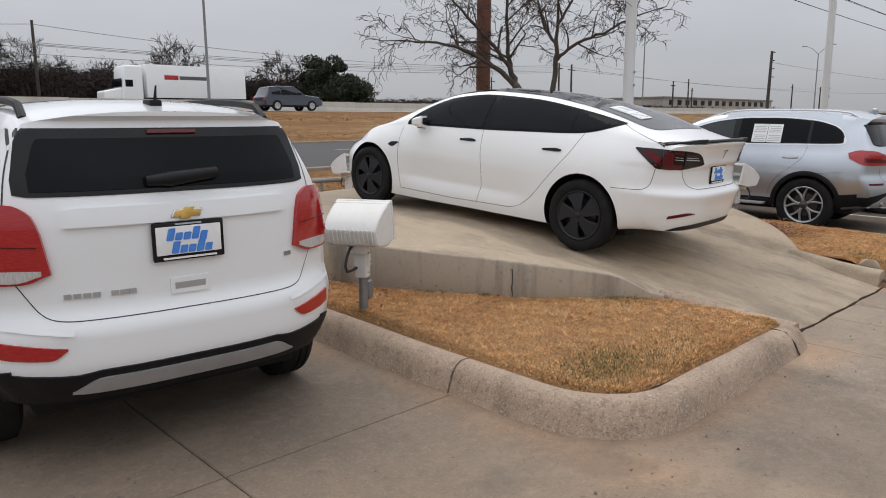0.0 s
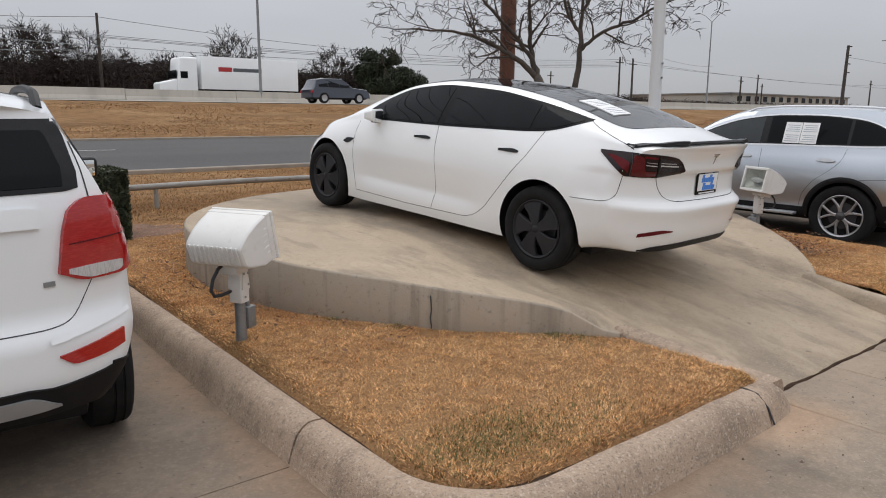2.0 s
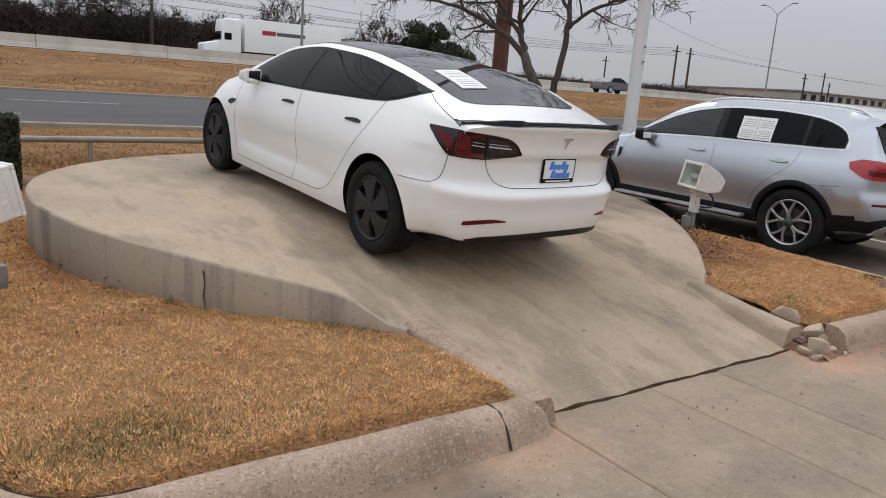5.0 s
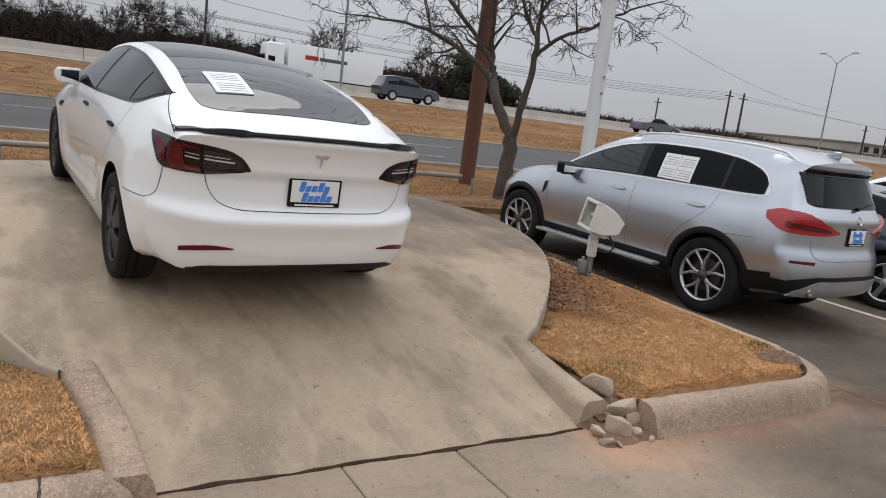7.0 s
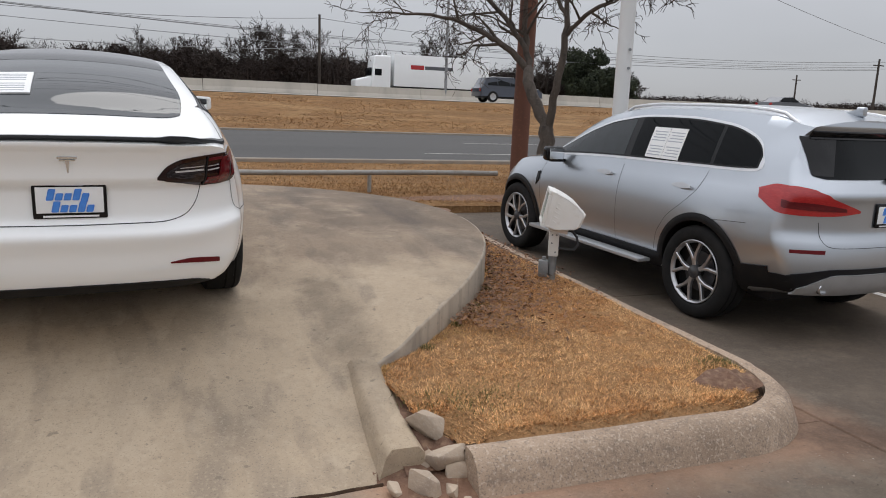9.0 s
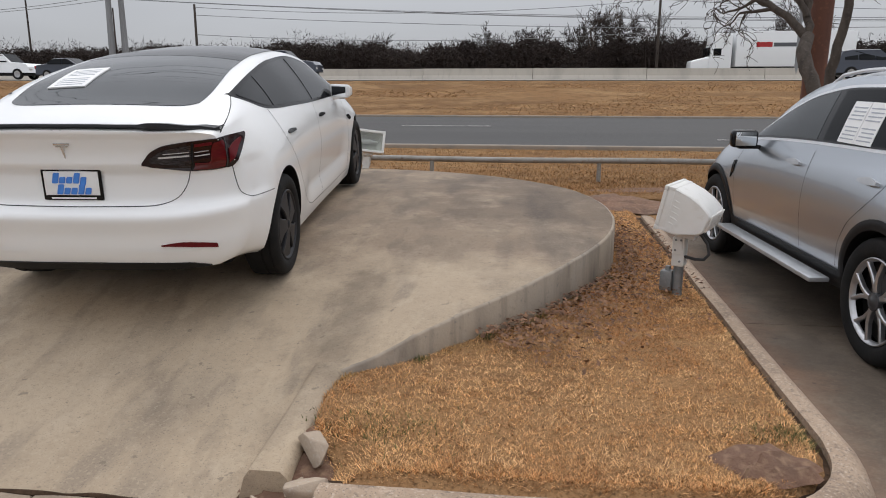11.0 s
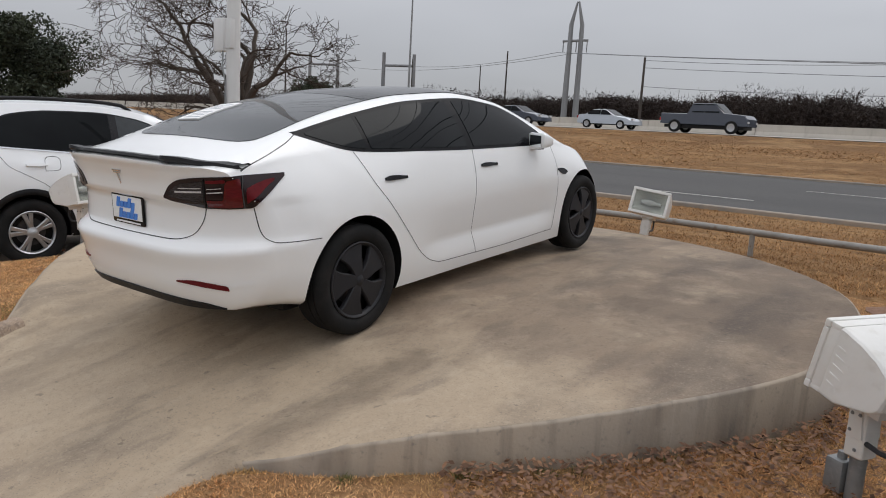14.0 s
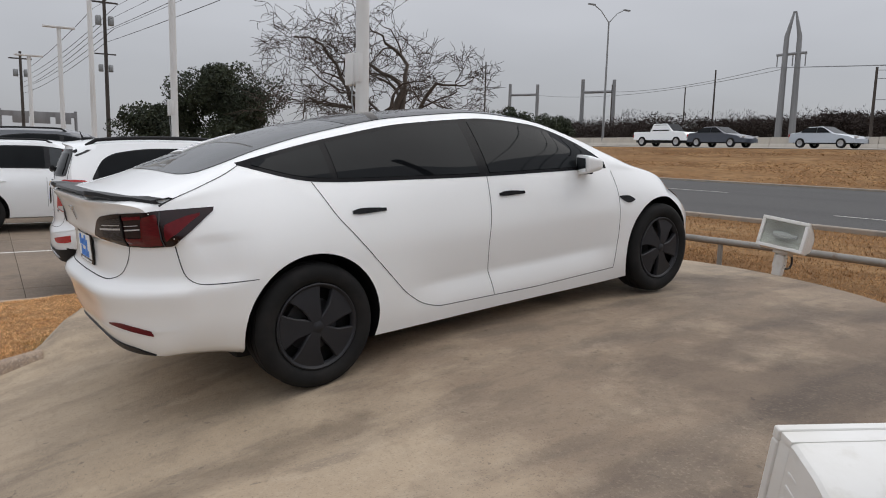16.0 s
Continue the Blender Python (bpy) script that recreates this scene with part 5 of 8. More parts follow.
for s in (1, -1):
    pod = slab_box(-0.115, -0.045, -0.07, 0.115, 0.085, 0.07, 0.036, 4)
    for v in pod.verts:
        f = max(0.0, v.co.y + 0.045) / 0.13
        v.co.z = v.co.z * (1 - 0.42 * f) - 0.012 * f + 0.018 * s * v.co.x / 0.115 * (v.co.z < 0)
        v.co.x = v.co.x * (1 - 0.25 * f) - s * 0.02 * f
    mirror_ = part("wing_mirror", pod, M_WHITE, ev, "white wing mirror")
    mirror_.matrix_local = pose(s * (mirror_x + 0.10), 2.06, 1.03, 0, 0, -24 * s)
    gl = slab_box(-0.075, -0.004, -0.045, 0.075, 0.0, 0.045, 0.002)
    g = part("mirror_glass", gl, M_MIRROR, mirror_)
    g.location = (0, -0.047, 0)
    foot = slab_box(-0.075, -0.03, -0.015, 0.06, 0.035, 0.014, 0.01) if s > 0 else slab_box(-0.06, -0.03, -0.015, 0.075, 0.035, 0.014, 0.01)
    g = part("mirror_foot", foot, M_GLOSS_BLACK, mirror_)
    g.location = (-s * 0.05, 0.0, -0.055)
add_wheels(ev, None, 2.875, 1.835, R_EV, 0.235, 0.236, "aero", M_AERO, M_AERO, "dark grey five-slot wheel")
part("underbody", slab_box(-0.62, -0.35, 0.165, 0.62, 3.3, 0.3, 0.03), M_BLACK, ev, "black underbody tray")


def arch_trim(shell, yc, zc, r0, r1, mirror, a0=-28, a1=208, lift=0.012):
    rows = []
    for a in np.linspace(radians(a0), radians(a1), 46):
        row = []
        for r in np.linspace(r0, r1, 5):
            hit = shell.cast(yc + r * math.cos(a), zc + r * math.sin(a), "side", mirror)
            if hit and hit[1].x * (-1 if mirror else 1) > 0.2:
                k = lift * math.sin(math.pi * min(1, 0.15 + 0.7 * (r - r0) / (r1 - r0)))
                row.append(hit[0] + hit[1] * k)
        if len(row) == 5:
            rows.append(row)
    bm = grid_mesh(rows)
    inner = [Vector((row[0].x * 0.9, row[0].y, row[0].z)) for row in rows]
    grid_mesh([[row[0] for row in rows], inner], bm)
    bmesh.ops.recalc_face_normals(bm, faces=bm.faces[:])
    return bm


def suv_mirror(parent, x, y, z, paint):
    for s in (1, -1):
        pod = slab_box(-0.11, -0.05, -0.075, 0.11, 0.08, 0.075, 0.045, 4)
        for v in pod.verts:
            v.co.x *= 1 - 1.5 * max(0, v.co.y)
        m_ = part("wing_mirror", pod, paint, parent, "door mirror")
        m_.location = (s * x, y, z)
        g = part("mirror_glass", slab_box(-0.085, -0.004, -0.055, 0.085, 0.0, 0.055, 0.002), M_MIRROR, m_)
        g.location = (0, -0.051, 0)
        g = part("mirror_foot", slab_box(-0.12, -0.03, -0.02, 0.06, 0.03, 0.012, 0.008), M_BLACK, m_)
        g.location = (-s * 0.08, 0.01, -0.065)


def roof_rails(shell, parent, x, y0, y1, material, label, height=0.035, thick=0.016):
    for mir in (False, True):
        pts = []
        for k, y in enumerate(np.linspace(y0, y1, 16)):
            hit = shell.cast(y, x, "top", mir)
            pts.append(hit[0] + Vector((0, 0, -0.01 if k in (0, 15) else height)))
        part("roof_rail", tube(pts, thick, 8), material, parent, label)


# the silver off-road estate beside the ramp
SUV = dict(
    yr=-1.0, yf=3.70, bend_r=0.26, bend_f=0.34, bend_p=3.4, crown=2.6, bulge=0.014, tuck=2.0, shoulder=2.2,
    zb=[(-1, 0.34), (-0.6, 0.28), (0, 0.26), (2.8, 0.26), (3.4, 0.26), (3.7, 0.32)],
    wb=[(-1, 0.74), (-0.5, 0.83), (0, 0.87), (2.8, 0.87), (3.4, 0.79), (3.7, 0.62)],
    ws=[(-1, 0.885), (-0.6, 0.925), (0, 0.945), (0.7, 0.925), (1.5, 0.92), (2.4, 0.93), (2.864, 0.945), (3.3, 0.925), (3.55, 0.87), (3.7, 0.8)],
    zm=[(-1, 0.74), (1.4, 0.72), (3.7, 0.6)],
    wt=[(-1, 0.80), (-0.5, 0.845), (0.5, 0.855), (2, 0.855), (2.6, 0.84), (3.2, 0.77), (3.55, 0.66), (3.7, 0.56)],
    zt=[(-1, 1.10), (-0.3, 1.11), (1, 1.085), (2.2, 1.06), (2.6, 1.02), (3.2, 0.97), (3.55, 0.88), (3.7, 0.78)],
    wr=[(-1, 0.60), (-0.5, 0.635), (0.5, 0.65), (1.3, 0.65), (1.75, 0.665), (2.2, 0.74), (2.5, 0.79), (2.7, 0.77), (3.2, 0.62), (3.7, 0.42)],
    ze=[(-1, 1.550), (-0.5, 1.610), (0.2, 1.637), (0.9, 1.630), (1.4, 1.580), (1.75, 1.480), (2.2, 1.22), (2.45, 1.08), (2.6, 1.05), (3.2, 1.0), (3.55, 0.90), (3.7, 0.80)],
    zc=[(-1, 1.610), (-0.5, 1.678), (0.2, 1.702), (0.9, 1.700), (1.4, 1.660), (1.75, 1.560), (2.2, 1.340), (2.5, 1.13), (2.65, 1.09), (3.2, 1.04), (3.55, 0.93), (3.7, 0.82)],
    rear=[(0.3, 0.12), (0.42, 0.02), (0.55, 0.0), (0.72, 0.02), (0.80, 0.055), (1.0, 0.06), (1.08, 0.05), (1.13, 0.10), (1.4, 0.25), (1.50, 0.29), (1.53, 0.24), (1.6, 0.25)],
    front=[(0.2, 0.08), (0.5, 0.0), (0.7, 0.02), (0.85, 0.08), (1.05, 0.16)],
)
suv_lo = [(-0.44, 1.225), (-0.38, 1.198), (0.2, 1.178), (1.2, 1.155), (2.0, 1.115), (2.36, 1.08)]
suv_hi = [(-0.44, 1.27), (-0.36, 1.41), (-0.26, 1.475), (0.0, 1.545), (0.5, 1.58), (0.9, 1.575), (1.4, 1.515), (1.75, 1.41), (2.1, 1.245), (2.36, 1.11)]


def side_windows(shell, lo, hi, mir, panes, trim, trim_label, glass=None, inset=0.022):
    lo_f, hi_f = curve_of(lo), curve_of(hi)
    out = [("window_surround", shell.patch(lo, hi, "side", 0.003, mir, 60, 10), trim, trim_label)]
    out.append(("window_seal", shell.patch(lambda s: lo_f(s) + inset * 0.6, lambda s: max(lo_f(s) + inset * 0.7, hi_f(s) - inset * 0.6), "side", 0.006, mir, 60, 10, ends=(lo[0][0] + inset, lo[-1][0] - inset)), M_GLOSS_BLACK, ""))
    for a, b, m_ in panes:
        out.append(("side_window", shell.patch(lambda s: lo_f(s) + inset, lambda s: max(lo_f(s) + inset + 0.002, hi_f(s) - inset), "side", 0.0075, mir, 30, 10, ends=(a, b)), m_, "dark tinted side window"))
    return out


def silver_suv():
    car = thing("estate_car", "silver off-road estate car with black sills parked beside the grass", "car", pose(11.87, 4.0, 0.065, 1.15, 0, 4.75))
    b = Shell(SUV)
    items = []
    for mir in (False, True):
        items += side_windows(b, suv_lo, suv_hi, mir, ((-0.39, 0.02, M_GLASS), (0.06, 1.04, M_GLASS), (1.13, 2.25, M_GLASS_L)), M_BRIGHT, "bright chrome window surround", inset=0.034)
        for yc in (0.0, 2.864):
            items.append(("arch_cladding", arch_trim(b, yc, 0.345, 0.41, 0.475, mir), M_BLACK, "black plastic wheel arch"))
        items.append(("sill_cladding", b.patch([(0.44, 0.275), (2.42, 0.275)], [(0.44, 0.40), (2.42, 0.40)], "side", 0.012, mir, 30, 5), M_BLACK, "black plastic sill"))
        items.append(("corner_cladding", b.patch([(-0.42, 0.36), (-0.12, 0.36), (0.1, 0.36), (0.36, 0.36)], [(-0.42, 0.51), (-0.12, 0.5), (0.1, 0.485), (0.36, 0.47)], "corner", 0.010, mir, 20, 5), M_BLACK, "black bumper corner"))
        for pts in ([(1.09, 1.11), (1.08, 0.8), (1.06, 0.42)], [(2.34, 1.07), (2.42, 0.9), (2.36, 0.5)], [(0.04, 1.16), (0.08, 1.0), (0.2, 0.88), (0.38, 0.74), (0.49, 0.58), (0.52, 0.42)]):
            items.append(("door_gap", b.seam(pts, "side", mir), M_SEAM, ""))
        items.append(("bumper_gap", b.seam([(-0.46, 0.82), (-0.2, 0.80), (0.2, 0.74)], "side", mir), M_SEAM, ""))
        items.append(("rear_cladding", b.patch([(-0.66, 0.36), (-0.40, 0.32)], [(-0.66, 0.53), (-0.40, 0.50)], "side", 0.011, mir, 10, 5), M_BLACK, "black plastic cladding"))
        for y0 in (1.2, 0.14):
            items.append(("door_handle", b.patch([(y0, 0.995), (y0 + 0.1, 0.985), (y0 + 0.22, 0.995)], [(y0, 1.012), (y0 + 0.1, 1.03), (y0 + 0.22, 1.012)], "side", 0.028, mir, 14, 6, 0.0), M_SATIN, "silver pull door handle"))
        items.append(("tail_light", b.patch([(-0.42, 0.955), (-0.25, 0.93), (-0.05, 0.925), (0.12, 0.935), (0.25, 1.02)], [(-0.42, 0.972), (-0.28, 1.035), (-0.08, 1.105), (0.12, 1.128), (0.25, 1.085)], "corner", 0.022, mir, 34, 8, 0.01), M_RED_SUV, "red wrap-round tail light"))
        items.append(("light_core", b.patch([(-0.32, 0.962), (-0.1, 0.965), (0.1, 0.975)], [(-0.32, 0.985), (-0.1, 1.02), (0.1, 1.025)], "corner", 0.026, mir, 20, 5), M_RED, "dark red lens core"))
        items.append(("window_fin", b.patch([(-0.22, 1.2), (-0.08, 1.205), (-0.03, 1.33), (0.03, 1.462)], [(-0.22, 1.475), (-0.08, 1.478), (0.03, 1.48)], "corner", 0.008, mir, 24, 8), M_GLOSS_BLACK, "gloss black window fin"))
        items.append(("reflector", b.patch([(-0.22, 0.655), (0.02, 0.655)], [(-0.22, 0.685), (0.02, 0.68)], "corner", 0.008, mir, 12, 4), M_MAROON, "dark red bumper reflector"))
        items.append(("fender_vent", b.patch([(2.43, 0.80), (2.475, 0.74)], [(2.43, 0.90), (2.475, 0.89)], "side", 0.008, mir, 6, 6), M_GLOSS_BLACK, "black wing vent"))
        items.append(("lid_gap", b.seam([(0.0, 0.70), (0.55, 0.70), (0.62, 0.72), (0.64, 0.88)], "rear", mir), M_SEAM, ""))
        items.append(("head_light", b.patch([(0.42, 0.74), (0.75, 0.76)], [(0.42, 0.82), (0.75, 0.86)], "front", 0.008, mir, 14, 5), M_CLEAR, "clear head light"))
    items.append(("back_window", b.patch([(-0.63, 1.20), (-0.55, 1.185), (0.55, 1.185), (0.63, 1.20)], [(-0.63, 1.29), (-0.55, 1.46), (0.55, 1.46), (0.63, 1.29)], "rear", 0.006, False, 40, 10), M_GLASS, "dark back window"))
    items.append(("roof_spoiler", b.patch([(-0.60, 1.46), (0.60, 1.46)], [(-0.60, 1.525), (0.60, 1.525)], "rear", 0.014, False, 40, 6, 0.03), M_GLOSS_BLACK, "black roof spoiler"))
    items.append(("lower_bumper", b.patch([(-0.80, 0.37), (0.80, 0.37)], [(-0.80, 0.50), (-0.5, 0.55), (0.5, 0.55), (0.80, 0.50)], "rear", 0.010, False, 40, 6), M_BLACK, "black lower bumper"))
    items.append(("skid_plate", b.patch([(-0.74, 0.355), (0.74, 0.355)], [(-0.74, 0.40), (-0.5, 0.51), (0.5, 0.51), (0.74, 0.40)], "rear", 0.022, False, 40, 6, 0.02), M_SATIN, "silver skid plate"))
    items.append(("windscreen", b.patch(lambda s: -0.60 - 0.12 * (s - 1.7) / 0.75, lambda s: 0.60 + 0.12 * (s - 1.7) / 0.75, "top", 0.004, False, 26, 16, ends=(1.68, 2.45)), M_GLASS_L, "windscreen"))
    wp = b.cast(0.0, 1.18, "rear")[0]
    items.append(("wiper", tube([wp + Vector((0.02, -0.02, 0.01)), wp + Vector((0.18, -0.015, 0.05)), wp + Vector((0.34, 0.0, 0.07))], [0.02, 0.013, 0.008], 8), M_BLACK, "black rear wiper"))
    badge_at = on_body(b, 0.0, 1.085, "rear", lift=0.002)
    plate_at = on_body(b, 0.0, 0.93, "rear", lift=0.004)
    paper_sheet(car, b, 0.42, 0.84, 1.20, 1.465, "side", True, True, 0.011)
    roof_rails(b, car, 0.60, -0.55, 1.45, M_BRIGHT, "chrome roof rail", 0.03, 0.014)
    fin = slab_box(-0.025, -0.11, -0.02, 0.025, 0.08, 0.055, 0.02, 3)
    for v in fin.verts:
        if v.co.z > 0.02:
            v.co.y = v.co.y * 0.35 - 0.07
    fin_at = b.cast(-0.52, 0.0, "top")[0]
    b.body(M_SILVER, car, [(0, 0.345), (2.864, 0.345)], 0.43, label="silver metallic bodywork")
    for nm, pb, mt, text in items:
        part(nm, pb, mt, car, text, 40)
    f_ = part("roof_aerial", fin, M_SILVER, car, "silver fin aerial")
    f_.location = fin_at
    bg_ = part("badge", lathe([(0.0, -0.008), (0.03, -0.008), (0.04, -0.004), (0.042, 0.004)], 24, axis="z"), M_CHROME, car, "round badge")
    bg_.matrix_local = badge_at @ pose(0, 0, 0, -90, 0, 0) @ Matrix.Diagonal((1, 1, -1, 1))
    plate(car, plate_at)
    suv_mirror(car, 1.0, 2.05, 1.12, M_GLOSS_BLACK)
    for s in (1, -1):
        part("running_board", slab_box(s * 0.99 - 0.07, 0.52, 0.30, s * 0.99 + 0.07, 2.36, 0.335, 0.014), M_SATIN, car, "silver running board")
        part("exhaust_tip", lathe([(0.038, -0.16), (0.045, 0.0), (0.04, 0.005), (0.036, -0.01), (0.034, -0.1)], 20, axis="x"), M_CHROME, car).matrix_local = pose(s * 0.58, -0.93, 0.40, 0, 0, -90)
    part("underbody", slab_box(-0.7, -0.6, 0.22, 0.7, 3.3, 0.4, 0.04), M_BLACK, car, "black underbody")
    add_wheels(car, None, 2.864, 1.87, 0.385, 0.25, 0.268, "y", M_ALLOY, M_ALLOY_DARK, "silver double-spoke alloy wheel", -0.053)
    return car


silver_suv()

# the white small off-roader
CROSS = dict(
    yr=-0.82, yf=3.42, bend_r=0.26, bend_f=0.34, bend_p=3.2, crown=2.6, bulge=0.014, tuck=2.0, shoulder=2.4,
    zb=[(-0.82, 0.36), (-0.5, 0.29), (0, 0.26), (2.5, 0.26), (3.1, 0.26), (3.42, 0.32)],
    wb=[(-0.82, 0.70), (-0.4, 0.79), (0, 0.81), (2.5, 0.81), (3.1, 0.75), (3.42, 0.6)],
    ws=[(-0.82, 0.845), (-0.45, 0.875), (0, 0.888), (0.7, 0.87), (1.4, 0.865), (2.1, 0.87), (2.555, 0.888), (3.0, 0.86), (3.25, 0.78), (3.42, 0.68)],
    zm=[(-0.82, 0.72), (1.4, 0.70), (3.42, 0.6)],
    wt=[(-0.82, 0.79), (-0.4, 0.805), (0.5, 0.81), (1.8, 0.81), (2.3, 0.80), (2.9, 0.73), (3.25, 0.64), (3.42, 0.54)],
    zt=[(-0.82, 1.16), (-0.3, 1.13), (0.8, 1.085), (2.0, 1.05), (2.35, 1.02), (2.9, 0.98), (3.25, 0.90), (3.42, 0.8)],
    wr=[(-0.82, 0.585), (-0.4, 0.605), (0.5, 0.615), (1.1, 0.615), (1.5, 0.635), (1.95, 0.71), (2.25, 0.75), (2.45, 0.73), (2.9, 0.6), (3.42, 0.42)],
    ze=[(-0.82, 1.565), (-0.4, 1.600), (0.2, 1.615), (0.7, 1.605), (1.15, 1.555), (1.5, 1.455), (1.95, 1.20), (2.2, 1.08), (2.35, 1.055), (2.9, 1.01), (3.25, 0.92), (3.42, 0.82)],
    zc=[(-0.82, 1.620), (-0.4, 1.655), (0.2, 1.670), (0.7, 1.665), (1.15, 1.620), (1.5, 1.530), (1.95, 1.28), (2.25, 1.13), (2.4, 1.095), (2.9, 1.045), (3.25, 0.945), (3.42, 0.84)],
    rear=[(0.3, 0.12), (0.45, 0.03), (0.55, 0.0), (0.68, 0.0), (0.74, 0.03), (0.80, 0.055), (1.0, 0.055), (1.12, 0.06), (1.26, 0.085), (1.48, 0.18), (1.575, 0.22), (1.6, 0.19), (1.67, 0.19)],
    front=[(0.2, 0.08), (0.5, 0.0), (0.7, 0.02), (0.85, 0.08), (1.05, 0.16)],
)
cross_lo = [(-0.36, 1.215), (-0.22, 1.18), (0.4, 1.135), (1.2, 1.105), (1.8, 1.085), (2.12, 1.07)]
cross_hi = [(-0.36, 1.25), (-0.24, 1.44), (-0.1, 1.505), (0.3, 1.545), (0.7, 1.54), (1.15, 1.48), (1.5, 1.35), (1.85, 1.19), (2.12, 1.085)]


def white_crossover():
    car = thing("crossover_car", "white small off-road car with red tail lights parked by the kerb", "car", pose(1.553, 4.087, 0.02, 1.6, 0, -5) @ Matrix.Diagonal((1.03, 1, 1.03, 1)))
    b = Shell(CROSS)
    items = []
    for mir in (False, True):
        items += side_windows(b, cross_lo, cross_hi, mir, ((-0.30, 0.86, M_GLASS), (0.94, 2.02, M_GLASS_L)), M_GLOSS_BLACK, "black window surround", inset=0.014)
        items.append(("belt_trim", b.seam([(-0.3, 1.19), (0.4, 1.128), (1.2, 1.098), (2.1, 1.066)], "side", mir, 0.012, 0.006), M_CHROME, "thin chrome belt strip"))
        for yc in (0.0, 2.555):
            items.append(("arch_cladding", arch_trim(b, yc, 0.345, 0.375, 0.435, mir), M_BLACK, "black plastic wheel arch"))
        items.append(("sill_cladding", b.patch([(0.40, 0.275), (2.15, 0.275)], [(0.40, 0.44), (2.15, 0.44)], "side", 0.012, mir, 30, 5), M_BLACK, "black plastic sill"))
        for pts in ([(0.90, 1.12), (0.89, 0.8), (0.88, 0.45)], [(2.08, 1.07), (2.14, 0.9), (2.08, 0.5)], [(-0.28, 1.17), (-0.18, 1.0), (0.15, 0.82), (0.36, 0.62), (0.42, 0.46)]):
            items.append(("door_gap", b.seam(pts, "side", mir), M_SEAM, ""))
        for y0 in (1.0, -0.02):
            items.append(("door_handle", b.patch([(y0, 1.0), (y0 + 0.1, 0.992), (y0 + 0.2, 1.0)], [(y0, 1.016), (y0 + 0.1, 1.03), (y0 + 0.2, 1.016)], "side", 0.026, mir, 14, 6, 0.0), M_WHITE_B, "white pull door handle"))
        items.append(("tail_light", b.patch([(-0.10, 0.945), (0.0, 0.905), (0.17, 0.90), (0.25, 0.93), (0.34, 1.05)], [(-0.10, 0.955), (-0.07, 1.12), (-0.03, 1.20), (0.05, 1.235), (0.22, 1.225), (0.34, 1.15)], "corner", 0.022, mir, 26, 10, 0.01), M_RED_SUV, "large red tail light"))
        items.append(("light_bar", b.patch([(-0.06, 1.058), (0.31, 1.07)], [(-0.06, 1.063), (0.31, 1.075)], "corner", 0.0255, mir, 14, 4), M_RED, "deeper red dividing bar"))
        items.append(("reversing_lens", b.patch([(-0.07, 0.942), (0.03, 0.912), (0.15, 0.912), (0.18, 0.925)], [(-0.07, 0.962), (0.03, 0.964), (0.15, 0.96), (0.18, 0.955)], "corner", 0.0262, mir, 16, 4), M_CLEAR, "clear reversing lens"))
        items.append(("reflector", b.patch([(0.53, 0.618), (0.59, 0.578), (0.72, 0.585), (0.79, 0.60)], [(0.53, 0.626), (0.59, 0.634), (0.72, 0.655), (0.79, 0.668)], "rear", 0.010, mir, 16, 5), M_RED_SUV, "red bumper reflector"))
        items.append(("bumper_crease", b.seam([(0.50, 0.69), (0.62, 0.70), (0.82, 0.735)], "rear", mir, 0.02, 0.012), M_WHITE_B, ""))
        items.append(("lid_gap", b.seam([(0.0, 0.735), (0.52, 0.735), (0.60, 0.75), (0.655, 0.85), (0.70, 0.93)], "rear", mir), M_SEAM, ""))
        items.append(("lid_gap", b.seam([(0.70, 1.22), (0.68, 1.35), (0.62, 1.54)], "rear", mir, 0.006), M_SEAM, ""))
        items.append(("head_light", b.patch([(0.42, 0.74), (0.72, 0.76)], [(0.42, 0.84), (0.72, 0.88)], "front", 0.008, mir, 14, 5), M_CLEAR, "clear head light"))
    items.append(("window_frame_panel", b.patch([(-0.66, 1.275), (-0.6, 1.265), (0.6, 1.265), (0.66, 1.275)], [(-0.66, 1.34), (-0.60, 1.545), (0.60, 1.545), (0.66, 1.34)], "rear", 0.004, False, 60, 24), M_GLOSS_BLACK, "gloss black tailgate surround"))
    items.append(("back_window", b.patch([(-0.60, 1.285), (0.60, 1.285)], [(-0.60, 1.36), (-0.54, 1.50), (0.54, 1.50), (0.60, 1.36)], "rear", 0.010, False, 60, 24), M_GLASS, "dark back window"))
    items.append(("high_brake_light", b.patch([(-0.11, 1.518), (0.11, 1.518)], [(-0.11, 1.534), (0.11, 1.534)], "rear", 0.016, False, 12, 4), M_RED, "dark red high brake light"))
    items.append(("tailgate_strip", b.patch([(-0.50, 1.135), (0.50, 1.135)], [(-0.50, 1.205), (-0.45, 1.215), (0.45, 1.215), (0.50, 1.205)], "rear", 0.018, False, 40, 5, 0.0), M_WHITE_B, "white tailgate strip"))
    items.append(("lower_bumper", b.patch([(-0.80, 0.37), (0.80, 0.37)], [(-0.80, 0.53), (-0.66, 0.51), (-0.5, 0.50), (-0.4, 0.515), (0.4, 0.515), (0.5, 0.50), (0.66, 0.51), (0.80, 0.53)], "rear", 0.010, False, 50, 7, 0.02), M_BLACK, "black lower bumper"))
    items.append(("skid_plate", b.patch([(-0.52, 0.415), (-0.42, 0.412), (0.42, 0.412), (0.52, 0.415)], [(-0.52, 0.42), (-0.40, 0.482), (0.40, 0.482), (0.52, 0.42)], "rear", 0.02, False, 40, 6, 0.01), M_SATIN, "silver skid plate"))
